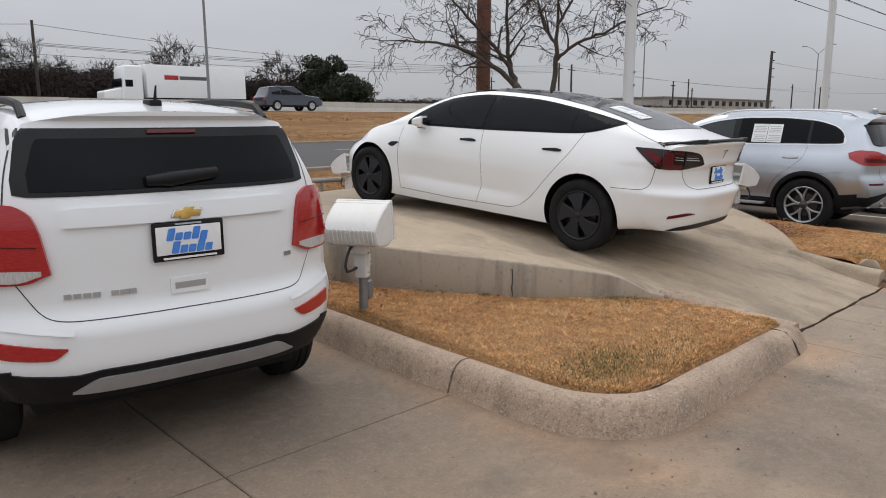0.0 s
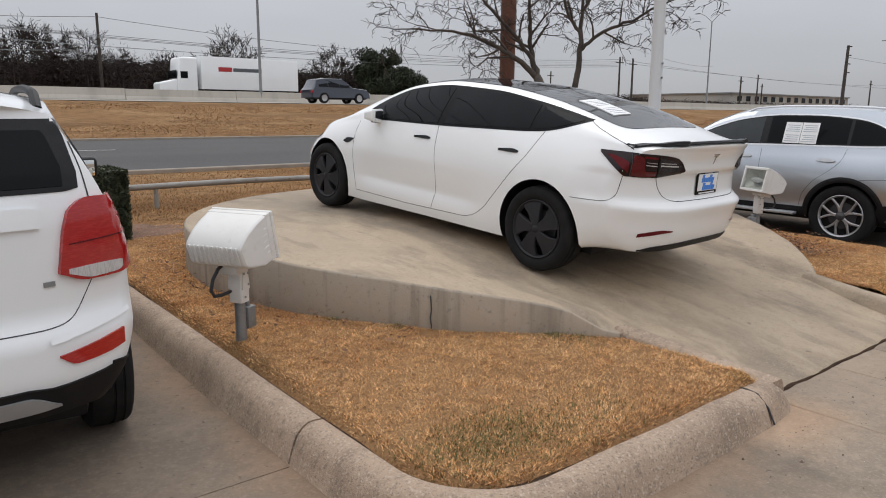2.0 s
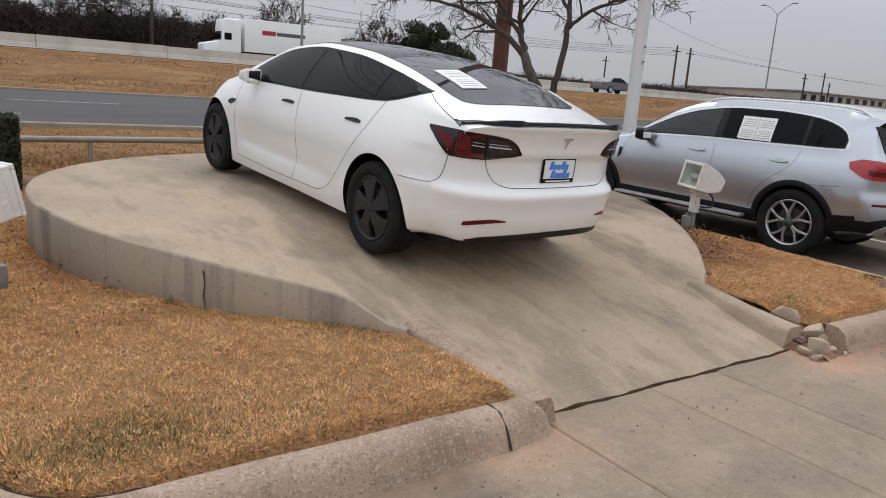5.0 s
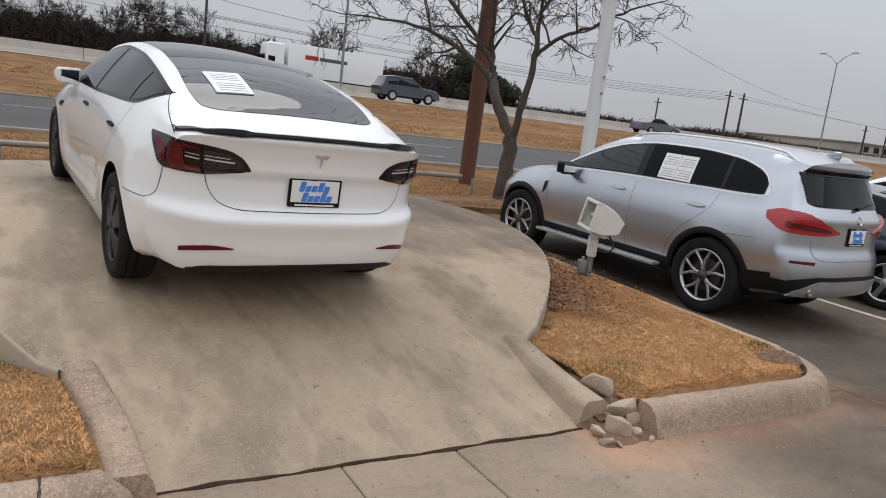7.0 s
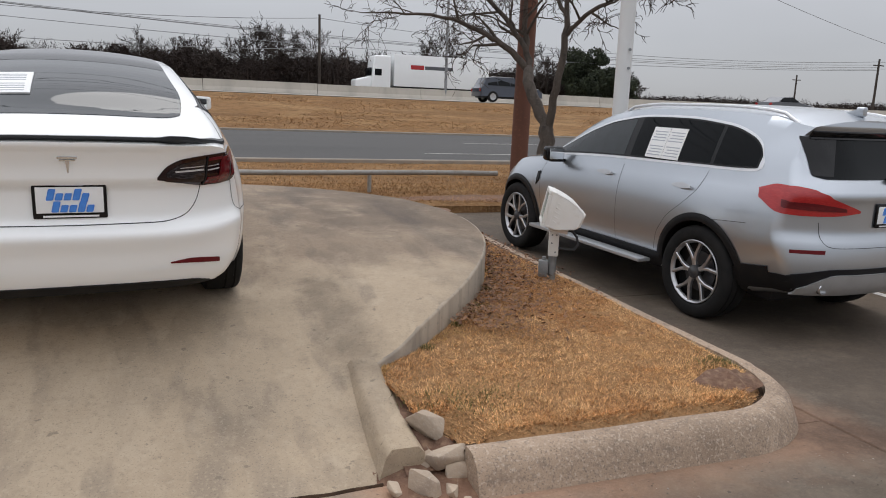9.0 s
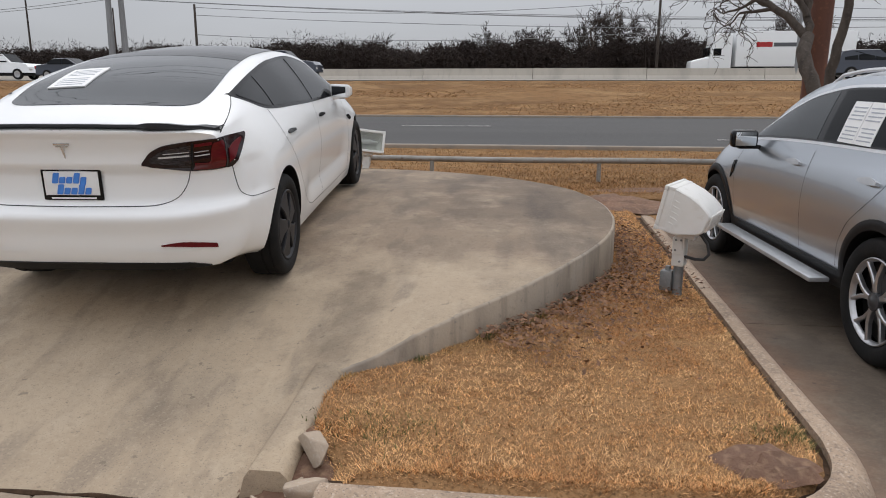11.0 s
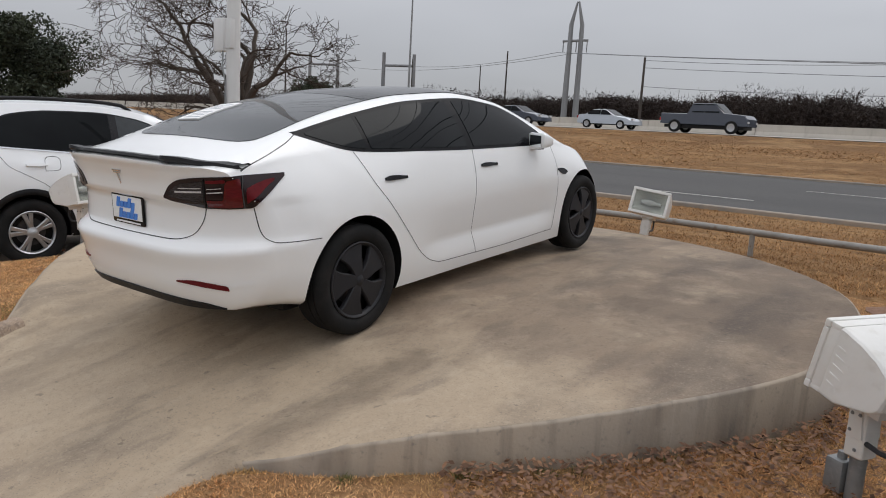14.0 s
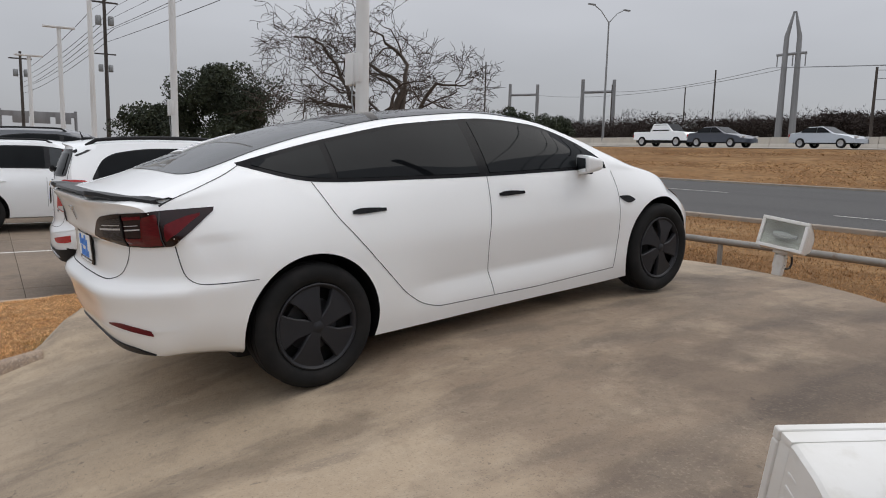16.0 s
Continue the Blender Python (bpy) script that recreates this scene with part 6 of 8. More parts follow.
    items.append(("corner_cladding", b.patch([(0.06, 0.36), (0.40, 0.36)], [(0.06, 0.535), (0.40, 0.50)], "corner", 0.010, False, 20, 5), M_BLACK, "black bumper corner"))
    items.append(("corner_cladding", b.patch([(0.06, 0.36), (0.40, 0.36)], [(0.06, 0.535), (0.40, 0.50)], "corner", 0.010, True, 20, 5), M_BLACK, "black bumper corner"))
    items.append(("lid_handle_surround", b.patch([(-0.09, 0.80), (0.09, 0.80)], [(-0.09, 0.875), (0.09, 0.875)], "rear", 0.008, False, 12, 5), M_WHITE_B, "white handle surround"))
    items.append(("lid_handle", b.patch([(-0.07, 0.822), (0.07, 0.822)], [(-0.07, 0.852), (0.07, 0.852)], "rear", 0.0095, False, 12, 4), M_SATIN, "grey handle recess"))
    items.append(("windscreen", b.patch(lambda s: -0.58 - 0.12 * (s - 1.45) / 0.7, lambda s: 0.58 + 0.12 * (s - 1.45) / 0.7, "top", 0.004, False, 26, 16, ends=(1.45, 2.2)), M_GLASS_L, "windscreen"))
    items.append(("fuel_flap", b.seam([(0.16, 0.95), (0.16, 1.09), (0.31, 1.09), (0.31, 0.95), (0.16, 0.95)], "side", False, 0.005), M_SEAM, ""))
    wp = b.cast(0.0, 1.30, "rear")[0]
    items.append(("wiper", tube([wp + Vector((-0.16, -0.02, 0.02)), wp + Vector((-0.05, -0.024, 0.025)), wp + Vector((0.16, -0.02, 0.045))], [0.022, 0.034, 0.026], 10), M_BLACK, "black rear wiper"))
    # badges as plain shapes
    for k, w in enumerate((0.028, 0.028, 0.03, 0.03, 0.0, 0.03, 0.034, 0.03)):
        if w:
            x = -0.52 + 0.036 * k
            items.append(("badge_stroke", b.patch([(x, 0.83), (x + w, 0.83)], [(x, 0.852), (x + w, 0.852)], "rear", 0.007, False, 4, 3, 0.0), M_SATIN, "silver badge stroke"))
    mark = b.patch([(0.50, 0.90), (0.54, 0.90)], [(0.50, 0.92), (0.54, 0.92)], "rear", 0.007, False, 4, 3, 0.0)
    items.append(("trim_badge", mark, M_GALV, "small trim badge"))
    badge_at = on_body(b, 0.0, 1.165, "rear", lift=0.022)
    plate_at = on_body(b, 0.0, 1.045, "rear", lift=0.012)
    rail_args = (0.56, -0.40, 1.15)
    roof_rails(b, car, *rail_args, M_BLACK, "black roof rail", 0.034, 0.02)
    aer = b.cast(-0.38, 0.0, "top")[0]
    b.body(M_WHITE_B, car, [(0, 0.345), (2.555, 0.345)], 0.395, label="white bodywork")
    for nm, pb, mt, text in items:
        part(nm, pb, mt, car, text, 40)
    a_ = part("roof_aerial", join(slab_box(-0.03, -0.05, -0.01, 0.03, 0.07, 0.025, 0.012, 2), tube([(0, -0.03, 0.01), (0, -0.06, 0.09)], [0.01, 0.004], 8)), M_BLACK, car, "short black aerial")
    a_.location = aer
    bm = slab_box(-0.06, -0.008, -0.014, 0.06, 0.0, 0.014, 0.003)
    join(bm, slab_box(-0.024, -0.009, -0.026, 0.024, 0.0, 0.026, 0.003))
    for v in bm.verts:
        v.co.x += v.co.z * 0.5
    part("badge", bm, M_GOLD, car, "gold badge in a chrome edge").matrix_local = badge_at
    bm = slab_box(-0.066, -0.004, -0.018, 0.066, 0.0, 0.018, 0.003)
    for v in bm.verts:
        v.co.x += v.co.z * 0.5
    part("badge_edge", bm, M_CHROME, car).matrix_local = badge_at
    plate(car, plate_at)
    suv_mirror(car, 0.985, 1.92, 1.12, M_BLACK)
    part("underbody", slab_box(-0.65, -0.5, 0.24, 0.65, 3.0, 0.42, 0.04), M_BLACK, car, "black underbody")
    add_wheels(car, None, 2.555, 1.75, 0.335, 0.215, 0.225, "five", M_ALLOY, M_SATIN, "silver five-spoke alloy wheel")
    return car


white_crossover()


def plain_car(spec, lo, hi, at, paint, name, label, wheelbase, track, r, rim, style, face, arch, panes, light_box, tall=1.0, rails=True):
    """A parked car further off: shell, windows, lights, wheels."""
    car = thing(name, label, "car", at @ Matrix.Diagonal((1, 1, tall, 1)))
    b = Shell(spec)
    items = []
    for mir in (False, True):
        items += side_windows(b, lo, hi, mir, panes, M_GLOSS_BLACK, "black window surround")
        items.append(("tail_light", b.patch(*light_box, "corner", 0.012, mir, 26, 6), M_RED_SUV, "red tail light"))
        items.append(("door_gap", b.seam([(1.05, 1.0), (1.05, 0.45)], "side", mir), M_SEAM, ""))
        for y0 in (1.15, 0.2):
            items.append(("door_handle", b.patch([(y0, 0.93), (y0 + 0.2, 0.93)], [(y0, 0.955), (y0 + 0.2, 0.955)], "side", 0.02, mir, 8, 4, 0.0), paint, "door handle"))
    b_top = spec is EV
    if b_top:
        items.append(("back_window", b.patch(lambda s: -gw(s), lambda s: gw(s), "top", 0.004, False, 40, 16, ends=(-0.515, 0.46)), M_GLASS, "dark back window"))
        items.append(("windscreen", b.patch(lambda s: -0.6, lambda s: 0.6, "top", 0.004, False, 30, 18, ends=(1.82, 2.66)), M_GLASS, "dark windscreen"))
    else:
        items.append(("back_window", b.patch([(-0.62, 1.16), (0.62, 1.16)], [(-0.62, 1.25), (-0.54, 1.44), (0.54, 1.44), (0.62, 1.25)], "rear", 0.006, False, 30, 8), M_GLASS, "dark back window"))
        items.append(("windscreen", b.patch(lambda s: -0.62, lambda s: 0.62, "top", 0.004, False, 26, 16, ends=(1.68, 2.4)), M_GLASS, "windscreen"))
        items.append(("lower_bumper", b.patch([(-0.78, 0.37), (0.78, 0.37)], [(-0.78, 0.5), (0.78, 0.5)], "rear", 0.010, False, 30, 5), M_BLACK, "black lower bumper"))
        if rails:
            roof_rails(b, car, 0.57, -0.45, 1.2, M_BLACK, "black roof rail", 0.04, 0.018)
    b.body(paint, car, [(0, r + 0.01), (wheelbase, r + 0.01)], arch)
    for nm, pb, mt, text in items:
        part(nm, pb, mt, car, text, 40)
    suv_mirror(car, 1.0, 2.05, 1.07, paint)
    part("underbody", slab_box(-0.65, -0.5, 0.24, 0.65, 3.0, 0.42, 0.04), M_BLACK, car, "black underbody")
    add_wheels(car, None, wheelbase, track, r, 0.235, rim, style, face, M_SATIN, "alloy wheel")
    return car


suv_light = ([(-0.5, 0.9), (0.22, 0.92)], [(-0.5, 0.98), (0.22, 1.05)])
plain_car(SUV, suv_lo, suv_hi, pose(-5.2, 2.55, 0.0, 0.6, 0, 1), M_WHITE_B, "parked_off_roader", "white off-road car with dark wheels in the next bay", 2.864, 1.87, 0.365, 0.255, "five", M_ALLOY_DARK, 0.43, ((-0.39, 0.02, M_GLASS), (0.06, 1.04, M_GLASS), (1.13, 2.25, M_GLASS_L)), suv_light)
plain_car(SUV, suv_lo, suv_hi, pose(-8.6, 3.1, 0.0, 0.6, 0, 0), M_GREY_PAINT, "parked_van", "dark grey tall car parked in the row of bays", 2.864, 1.87, 0.365, 0.255, "plain", M_ALLOY, 0.43, ((-0.39, 1.04, M_GLASS), (1.13, 2.25, M_GLASS)), suv_light, 1.16)
ev_light = ([(-0.5, 0.9), (0.3, 0.93)], [(-0.5, 0.98), (0.3, 1.0)])
plain_car(EV, window_lo, window_hi, pose(14.78, 3.75, 0.0, 1.1, 0, 4.5), M_NAVY, "parked_saloon", "dark blue saloon car with red tail lights in a bay", 2.875, 1.80, 0.335, 0.235, "plain", M_ALLOY, 0.385, ((-0.13, 1.22, M_GLASS), (1.30, 2.32, M_GLASS)), ev_light)
plain_car(SUV, suv_lo, suv_hi, pose(17.6, 3.9, 0.0, 1.1, 0, 4.5), M_WHITE, "parked_off_roader", "white off-road car in a far parking bay", 2.864, 1.87, 0.365, 0.255, "five", M_ALLOY, 0.43, ((-0.39, 1.04, M_GLASS), (1.13, 2.25, M_GLASS)), suv_light)


# vehicles on the highway: a body drawn from its side outline, with panes, lamps and wheels
SIDES = {
    "saloon": (4.7, [(0.0, 0.35), (0.02, 0.75), (0.12, 0.98), (0.75, 1.05), (1.35, 1.42), (2.3, 1.45), (3.2, 0.98), (4.3, 0.82), (4.66, 0.62), (4.7, 0.35)], [(0.95, 2.0), (2.05, 2.9)], [(0.8, 1.04), (1.4, 1.37), (2.25, 1.39), (3.05, 1.0)], 0.33, 0.9, 3.75),
    "estate": (4.9, [(0.0, 0.4), (0.0, 0.95), (0.18, 1.15), (0.42, 1.68), (1.0, 1.78), (2.6, 1.76), (3.4, 1.14), (4.6, 1.02), (4.86, 0.75), (4.9, 0.4)], [(0.55, 1.3), (1.36, 2.25), (2.31, 3.1)], [(0.3, 1.18), (0.5, 1.64), (2.55, 1.68), (3.25, 1.16)], 0.38, 0.95, 3.9),
    "pickup": (5.7, [(0.0, 0.55), (0.0, 1.2), (1.75, 1.2), (1.8, 1.26), (2.05, 1.86), (3.5, 1.88), (4.15, 1.28), (5.45, 1.18), (5.66, 0.95), (5.7, 0.5)], [(2.1, 2.85), (2.92, 3.85)], [(1.95, 1.3), (2.15, 1.8), (3.45, 1.8), (4.0, 1.3)], 0.4, 1.05, 4.7),
}


def highway_car(kind, x, y, paint, name, label, turn=-90):
    length, outline, panes, glass_line, r, rear_axle, front_axle = SIDES[kind]
    car = thing(name, label, "car", pose(x, y, ground_z(y) + 0.035, 0, 0, turn), "cars on the highway")
    rows = []
    for u in (-1.0, -0.93, -0.6, 0.6, 0.93, 1.0):
        row = []
        for py, pz in outline:
            wide = 0.92 - 0.22 * smooth01((pz - 0.95) / 0.7)
            row.append((u * wide, length / 2 + (py - length / 2) * (1 - 0.012 * (abs(u) > 0.9) - 0.012 * (abs(u) > 0.95)), pz - (0.03 * (abs(u) > 0.95) if pz > 0.8 else 0)))
        rows.append(row)
    bm = grid_mesh(rows)
    for row in (rows[0], rows[-1]):
        bm.faces.new([bm.verts.new(p) for p in row])
    bmesh.ops.remove_doubles(bm, verts=bm.verts[:], dist=0.001)
    bmesh.ops.recalc_face_normals(bm, faces=bm.faces[:])
    part("body", bm, paint, car, "", 30)
    part("underbody", slab_box(-0.8, 0.3, 0.3, 0.8, length - 0.3, 0.5, 0.03), M_BLACK, car)
    top = curve_of(glass_line)
    for side_ in (-1, 1):
        for a_, b_ in panes:
            rows = []
            for py in np.linspace(a_, b_, 7):
                z0, z1 = glass_line[0][1] - 0.02, max(glass_line[0][1] + 0.02, top(py))
                rows.append([(side_ * (0.938 - 0.22 * smooth01((z - 0.95) / 0.7)), py, z) for z in np.linspace(z0, z1, 4)])
            part("side_window", grid_mesh(rows), M_GLASS, car, "dark side window")
        part("tail_light", slab_box(side_ * 0.78 - 0.1, -0.02, 0.72, side_ * 0.78 + 0.1, 0.1, 0.92, 0.02), M_RED_SUV, car, "red tail light")
        part("head_light", slab_box(side_ * 0.7 - 0.14, length - 0.16, 0.68, side_ * 0.7 + 0.14, length + 0.0, 0.8, 0.02), M_CLEAR, car, "clear head light")
        for py in (rear_axle, front_axle):
            w = part("tyre", lathe([(r * 0.62, -0.1), (r, -0.09), (r, 0.09), (r * 0.62, 0.1)], 24), M_TYRE, car)
            w.location = (side_ * 0.86, py, r)
            part("rim", lathe([(0.0, side_ * 0.085), (r * 0.3, side_ * 0.08), (r * 0.62, side_ * 0.1)], 20), M_ALLOY, w)
    part("windscreen", grid_mesh([[(u * 0.7, py + 0.012, pz + 0.012) for u in np.linspace(-1, 1, 5)] for py, pz in (outline[5], ((outline[5][0] + outline[6][0]) / 2, (outline[5][1] + outline[6][1]) / 2), outline[6])]), M_GLASS, car, "dark windscreen")
    return car


highway_car("estate", 27.0, 47.5, M_NAVY, "estate_car", "black estate car driving along the highway")
highway_car("saloon", 53.0, 47.5, M_GREY_PAINT, "saloon_car", "grey saloon car driving along the highway")
highway_car("pickup", -10.8, 47.5, M_NAVY, "pickup_truck", "black pickup truck driving along the highway")
highway_car("saloon", -25.0, 47.5, M_NAVY, "saloon_car", "black saloon car driving along the highway")
highway_car("pickup", -34.0, 51.5, M_WHITE_B, "pickup_truck", "white pickup truck driving along the highway")
highway_car("saloon", -19.5, 51.5, M_SILVER, "saloon_car", "silver saloon car driving along the highway")


def box_lorry(x, y):
    """A tractor with a sleeper cab and a long white box trailer, heading towards -x."""
    z = ground_z(y) + 0.035
    lorry = thing("articulated_lorry", "white articulated lorry with a box trailer on the far carriageway", "lorry", pose(x, y, z))
    part("trailer", slab_box(3.6, -1.25, 1.15, 13.2, 1.25, 4.05, 0.04), M_WHITE_B, lorry, "white box trailer")
    part("trailer_frame", slab_box(3.8, -1.1, 0.95, 13.1, 1.1, 1.15, 0.02), M_BLACK, lorry)
    part("lettering_bar", slab_box(5.2, -1.262, 2.75, 6.5, -1.252, 3.15), M_RED_SUV, lorry, "red lettering as a bar")
    part("lettering_bar", slab_box(6.6, -1.262, 2.78, 9.4, -1.252, 3.1), M_GREY_PAINT, lorry, "dark lettering as a bar")
    cab = slab_box(1.4, -1.2, 0.9, 3.3, 1.2, 3.9, 0.2, 4)
    for v in cab.verts:
        if v.co.z > 2.4:
            v.co.x += 0.35 * (v.co.z - 2.4) / 1.5 * (v.co.x < 2.4)
    part("cab", cab, M_WHITE_B, lorry, "white sleeper cab")
    nose = slab_box(0.0, -1.0, 0.7, 1.6, 1.0, 2.0, 0.18, 4)
    for v in nose.verts:
        if v.co.z > 1.4:
            v.co.z -= 0.35 * max(0.0, 1 - v.co.x / 1.4)
    part("bonnet", nose, M_WHITE_B, lorry, "white sloping bonnet")
    part("windscreen", slab_box(1.36, -1.0, 2.05, 1.5, 1.0, 2.75, 0.03), M_GLASS, lorry)
    part("side_window", slab_box(1.75, -1.215, 2.05, 2.4, -1.19, 2.65, 0.01), M_GLASS, lorry)
    for px in (0.8, 3.1, 4.2, 11.2, 12.4):
        for side_ in (-1, 1):
            part("tyre", lathe([(0.28, -0.14), (0.5, -0.13), (0.5, 0.13), (0.28, 0.14)], 20), M_TYRE, lorry).matrix_local = pose(px, side_ * 1.0, 0.5, 0, 0, 90)
    return lorry


box_lorry(22.5, 66.5)

# ---- flood lights round the ramp ----
def flood_light():
    lamp = thing("flood_light", "white ribbed flood light on a short grey post by the ramp", "lamp", group="flood lights round the ramp")
    part("post", tube([(0, 0, -0.15), (0, 0, 0.25)], 0.033, 16), M_GALV, lamp, "grey steel post")
    part("post_sleeve", slab_box(-0.046, -0.042, 0.225, 0.046, 0.042, 0.43, 0.014, 3), M_LAMP, lamp, "white post sleeve")
    part("sleeve_arm", slab_box(-0.03, -0.036, 0.42, 0.03, 0.04, 0.475, 0.012), M_LAMP, lamp, "white swivel arm")
    for s in (-1, 1):
        bm = slab_box(s * 0.05 - 0.006, -0.034, 0.31, s * 0.05 + 0.006, 0.036, 0.455, 0.005)
        for v in bm.verts:
            if v.co.z > 0.42:
                v.co.y *= 0.55
        part("hinge_plate", bm, M_LAMP, lamp, "white bolted hinge plate")
        for z, y in ((0.34, -0.018), (0.41, 0.018), (0.41, -0.016), (0.265, 0.015)):
            b = lathe([(0.0, 0.004), (0.006, 0.004), (0.008, 0.0)], 10)
            bmesh.ops.translate(b, verts=b.verts[:], vec=(0.056, y, z))
            for v in b.verts:
                v.co.x *= s
            part("bolt", b, M_GALV, lamp)
    part("junction_box", slab_box(-0.035, -0.115, 0.045, 0.04, -0.034, 0.185, 0.012), M_GALV, lamp, "grey junction box")
    part("conduit_nut", lathe([(0.0, 0.215), (0.017, 0.215), (0.019, 0.2), (0.019, 0.18)], 12, axis="z"), M_GALV, lamp).location = (0, -0.07, 0)
    part("cable", tube([(0.03, 0.10, 0.475), (0.035, 0.14, 0.455), (0.04, 0.185, 0.40), (0.045, 0.20, 0.335), (0.045, 0.17, 0.295), (0.04, 0.11, 0.29), (0.03, 0.035, 0.30)], 0.0105, 8), M_WIRE, lamp, "black cable loop")
    head = new("head")
    head.parent = lamp
    head["label"] = "white cast flood light head"
    head.matrix_local = pose(0, 0, 0.475, -12, 0, 0) @ Matrix.Diagonal((1, 0.86, 1, 1))
    # the housing tapers from the glass frame back to a ribbed upright end
    w = 0.212
    prof_ = [(-0.115, 0.005), (-0.115, 0.292), (-0.06, 0.29), (0.04, 0.268), (0.13, 0.235), (0.205, 0.19), (0.225, 0.165), (0.205, 0.06), (0.17, 0.035), (0.0, -0.008)]
    rows = []
    for u in (-1.0, -0.97, -0.9, 0.9, 0.97, 1.0):
        inset = {1.0: 0.05, 0.97: 0.018, 0.9: 0.0}[abs(u)]
        row = []
        for y, z in prof_:
            wide = w * (1 - 0.07 * (y + 0.115) / 0.34)
            row.append((u * wide, y + (0.04 - y) * inset * (y > -0.1), 0.135 + (z - 0.135) * (1 - inset)))
        rows.append(row + row[:1])
    bm = grid_mesh(rows)
    for row in (rows[0], rows[-1]):
        bm.faces.new([bm.verts.new(p) for p in row[:-1]])
    bmesh.ops.remove_doubles(bm, verts=bm.verts[:], dist=0.0008)
    bmesh.ops.recalc_face_normals(bm, faces=bm.faces[:])
    bmesh.ops.delete(bm, geom=[f for f in bm.faces if all(v.co.y < -0.11 for v in f.verts)], context="FACES")
    edges = [e for e in bm.edges if e.calc_face_angle(0) > 0.4]
    bmesh.ops.bevel(bm, geom=edges, offset=0.010, segments=3, profile=0.6, affect="EDGES")
    part("housing", bm, M_LAMP, head, "white ribbed housing", 60)
    for k in range(11):
        x = -0.165 + 0.033 * k
        rib = slab_box(x - 0.006, 0.17, 0.062, x + 0.006, 0.232, 0.178, 0.004)
        for v in rib.verts:
            if v.co.y > 0.2:
                v.co.y = 0.215 + 0.018 * min(1.0, (v.co.z - 0.06) / 0.1)
        part("rib", rib, M_LAMP, head)
    for s in (-1, 1):
        for k, long in enumerate((0.05, 0.075, 0.09, 0.085, 0.05)):
            fin_ = slab_box(-0.006, 0, -0.005, 0.006, long, 0.005, 0.0035)
            for v in fin_.verts:
                if v.co.y > long * 0.6:
                    v.co.x *= 0.3
            ob = part("side_vent", fin_, M_LAMP, head)
            ob.matrix_local = pose(s * (w - 0.004), -0.055, 0.215 - 0.037 * k, -14, 0, s * 4)
    # glass frame in two rings with a seam between them
    bm = bmesh.new()
    for x0, x1, z0, z1 in ((-0.218, 0.218, 0.265, 0.298), (-0.218, 0.218, 0.0, 0.032), (-0.218, -0.185, 0.032, 0.265), (0.185, 0.218, 0.032, 0.265)):
        slab_box(x0, -0.152, z0, x1, -0.121, z1, 0.008, 3, bm)
    part("glass_frame", bm, M_LAMP, head, "white glass frame")
    bm = bmesh.new()
    for x0, x1, z0, z1 in ((-0.212, 0.212, 0.272, 0.294), (-0.212, 0.212, 0.004, 0.026), (-0.212, -0.19, 0.026, 0.272), (0.19, 0.212, 0.026, 0.272)):
        slab_box(x0, -0.124, z0, x1, -0.07, z1, 0.006, 2, bm)
    part("frame_seat", bm, M_LAMP, head, "white frame seat")
    rows = [[(x, -0.118 + 0.10 * (1 - ((z - 0.148) / 0.117) ** 2) * (1 - (x / 0.19) ** 2), z) for x in np.linspace(-0.19, 0.19, 15)] for z in np.linspace(0.031, 0.265, 13)]
    part("reflector", grid_mesh(rows), M_REFLECTOR, head, "bright pan reflector")
    part("bulb", lathe([(0.0, -0.11), (0.022, -0.105), (0.034, -0.06), (0.034, 0.02), (0.018, 0.07), (0.02, 0.12), (0.0, 0.125)], 16), M_CLEAR, head, "pale lamp bulb").matrix_local = pose(0, -0.075, 0.145)
    ob = part("glass_pane", slab_box(-0.187, -0.137, 0.03, 0.187, -0.133, 0.267), M_PANE, head, "clear glass pane")
    ob.visible_shadow = False
    part("head_bracket", slab_box(-0.075, -0.05, -0.035, 0.075, 0.13, 0.02, 0.01), M_LAMP, head, "white bracket")
    return lamp


first_lamp = flood_light()
first_lamp.matrix_world = pose(3.195, 4.2, 0.262, 0, 0, 119)
copy_thing(first_lamp, pose(9.94, 4.46, 0.232, 0, 0, -116))
low = copy_thing(first_lamp, pose(6.67, 9.14, 0.325, 0, 7, 12))

# ---- pipe rail along the verge ----
rail = thing("pipe_rail", "low weathered steel pipe rail on posts along the verge", "railing")
RAIL_Y = 10.86
part("pipe", tube([(x, RAIL_Y + 0.012 * math.sin(x), 0.575 + 0.008 * math.sin(x * 1.3)) for x in np.linspace(-29, 12.3, 60)], 0.045, 12), M_RAIL, rail, "weathered steel pipe")
post_me = None
for k in range(-13, 4):
    x = 4.78 + 2.6 * k
    if post_me is None:
        post_me = mesh_of(tube([(0, 0, -0.45), (0, 0, -0.03)], 0.034, 10), "post", M_RAIL)
    ob = new("post", post_me)
    ob.parent = rail
    ob.location = (x, RAIL_Y, 0.575)

# ---- poles, posts and wires ----
def round_pole(name, x, y, z0, z1, r0, r1, material, label, lean=(0, 0), group="", sides=12):
    p = thing(name, label, "pole", pose(x, y, 0), group)
    part("shaft", tube([(0, 0, z0), (lean[0] * 0.5, lean[1] * 0.5, (z0 + z1) / 2), (lean[0], lean[1], z1)], [r0, (r0 + r1) / 2, r1], sides), material, p)
    return p


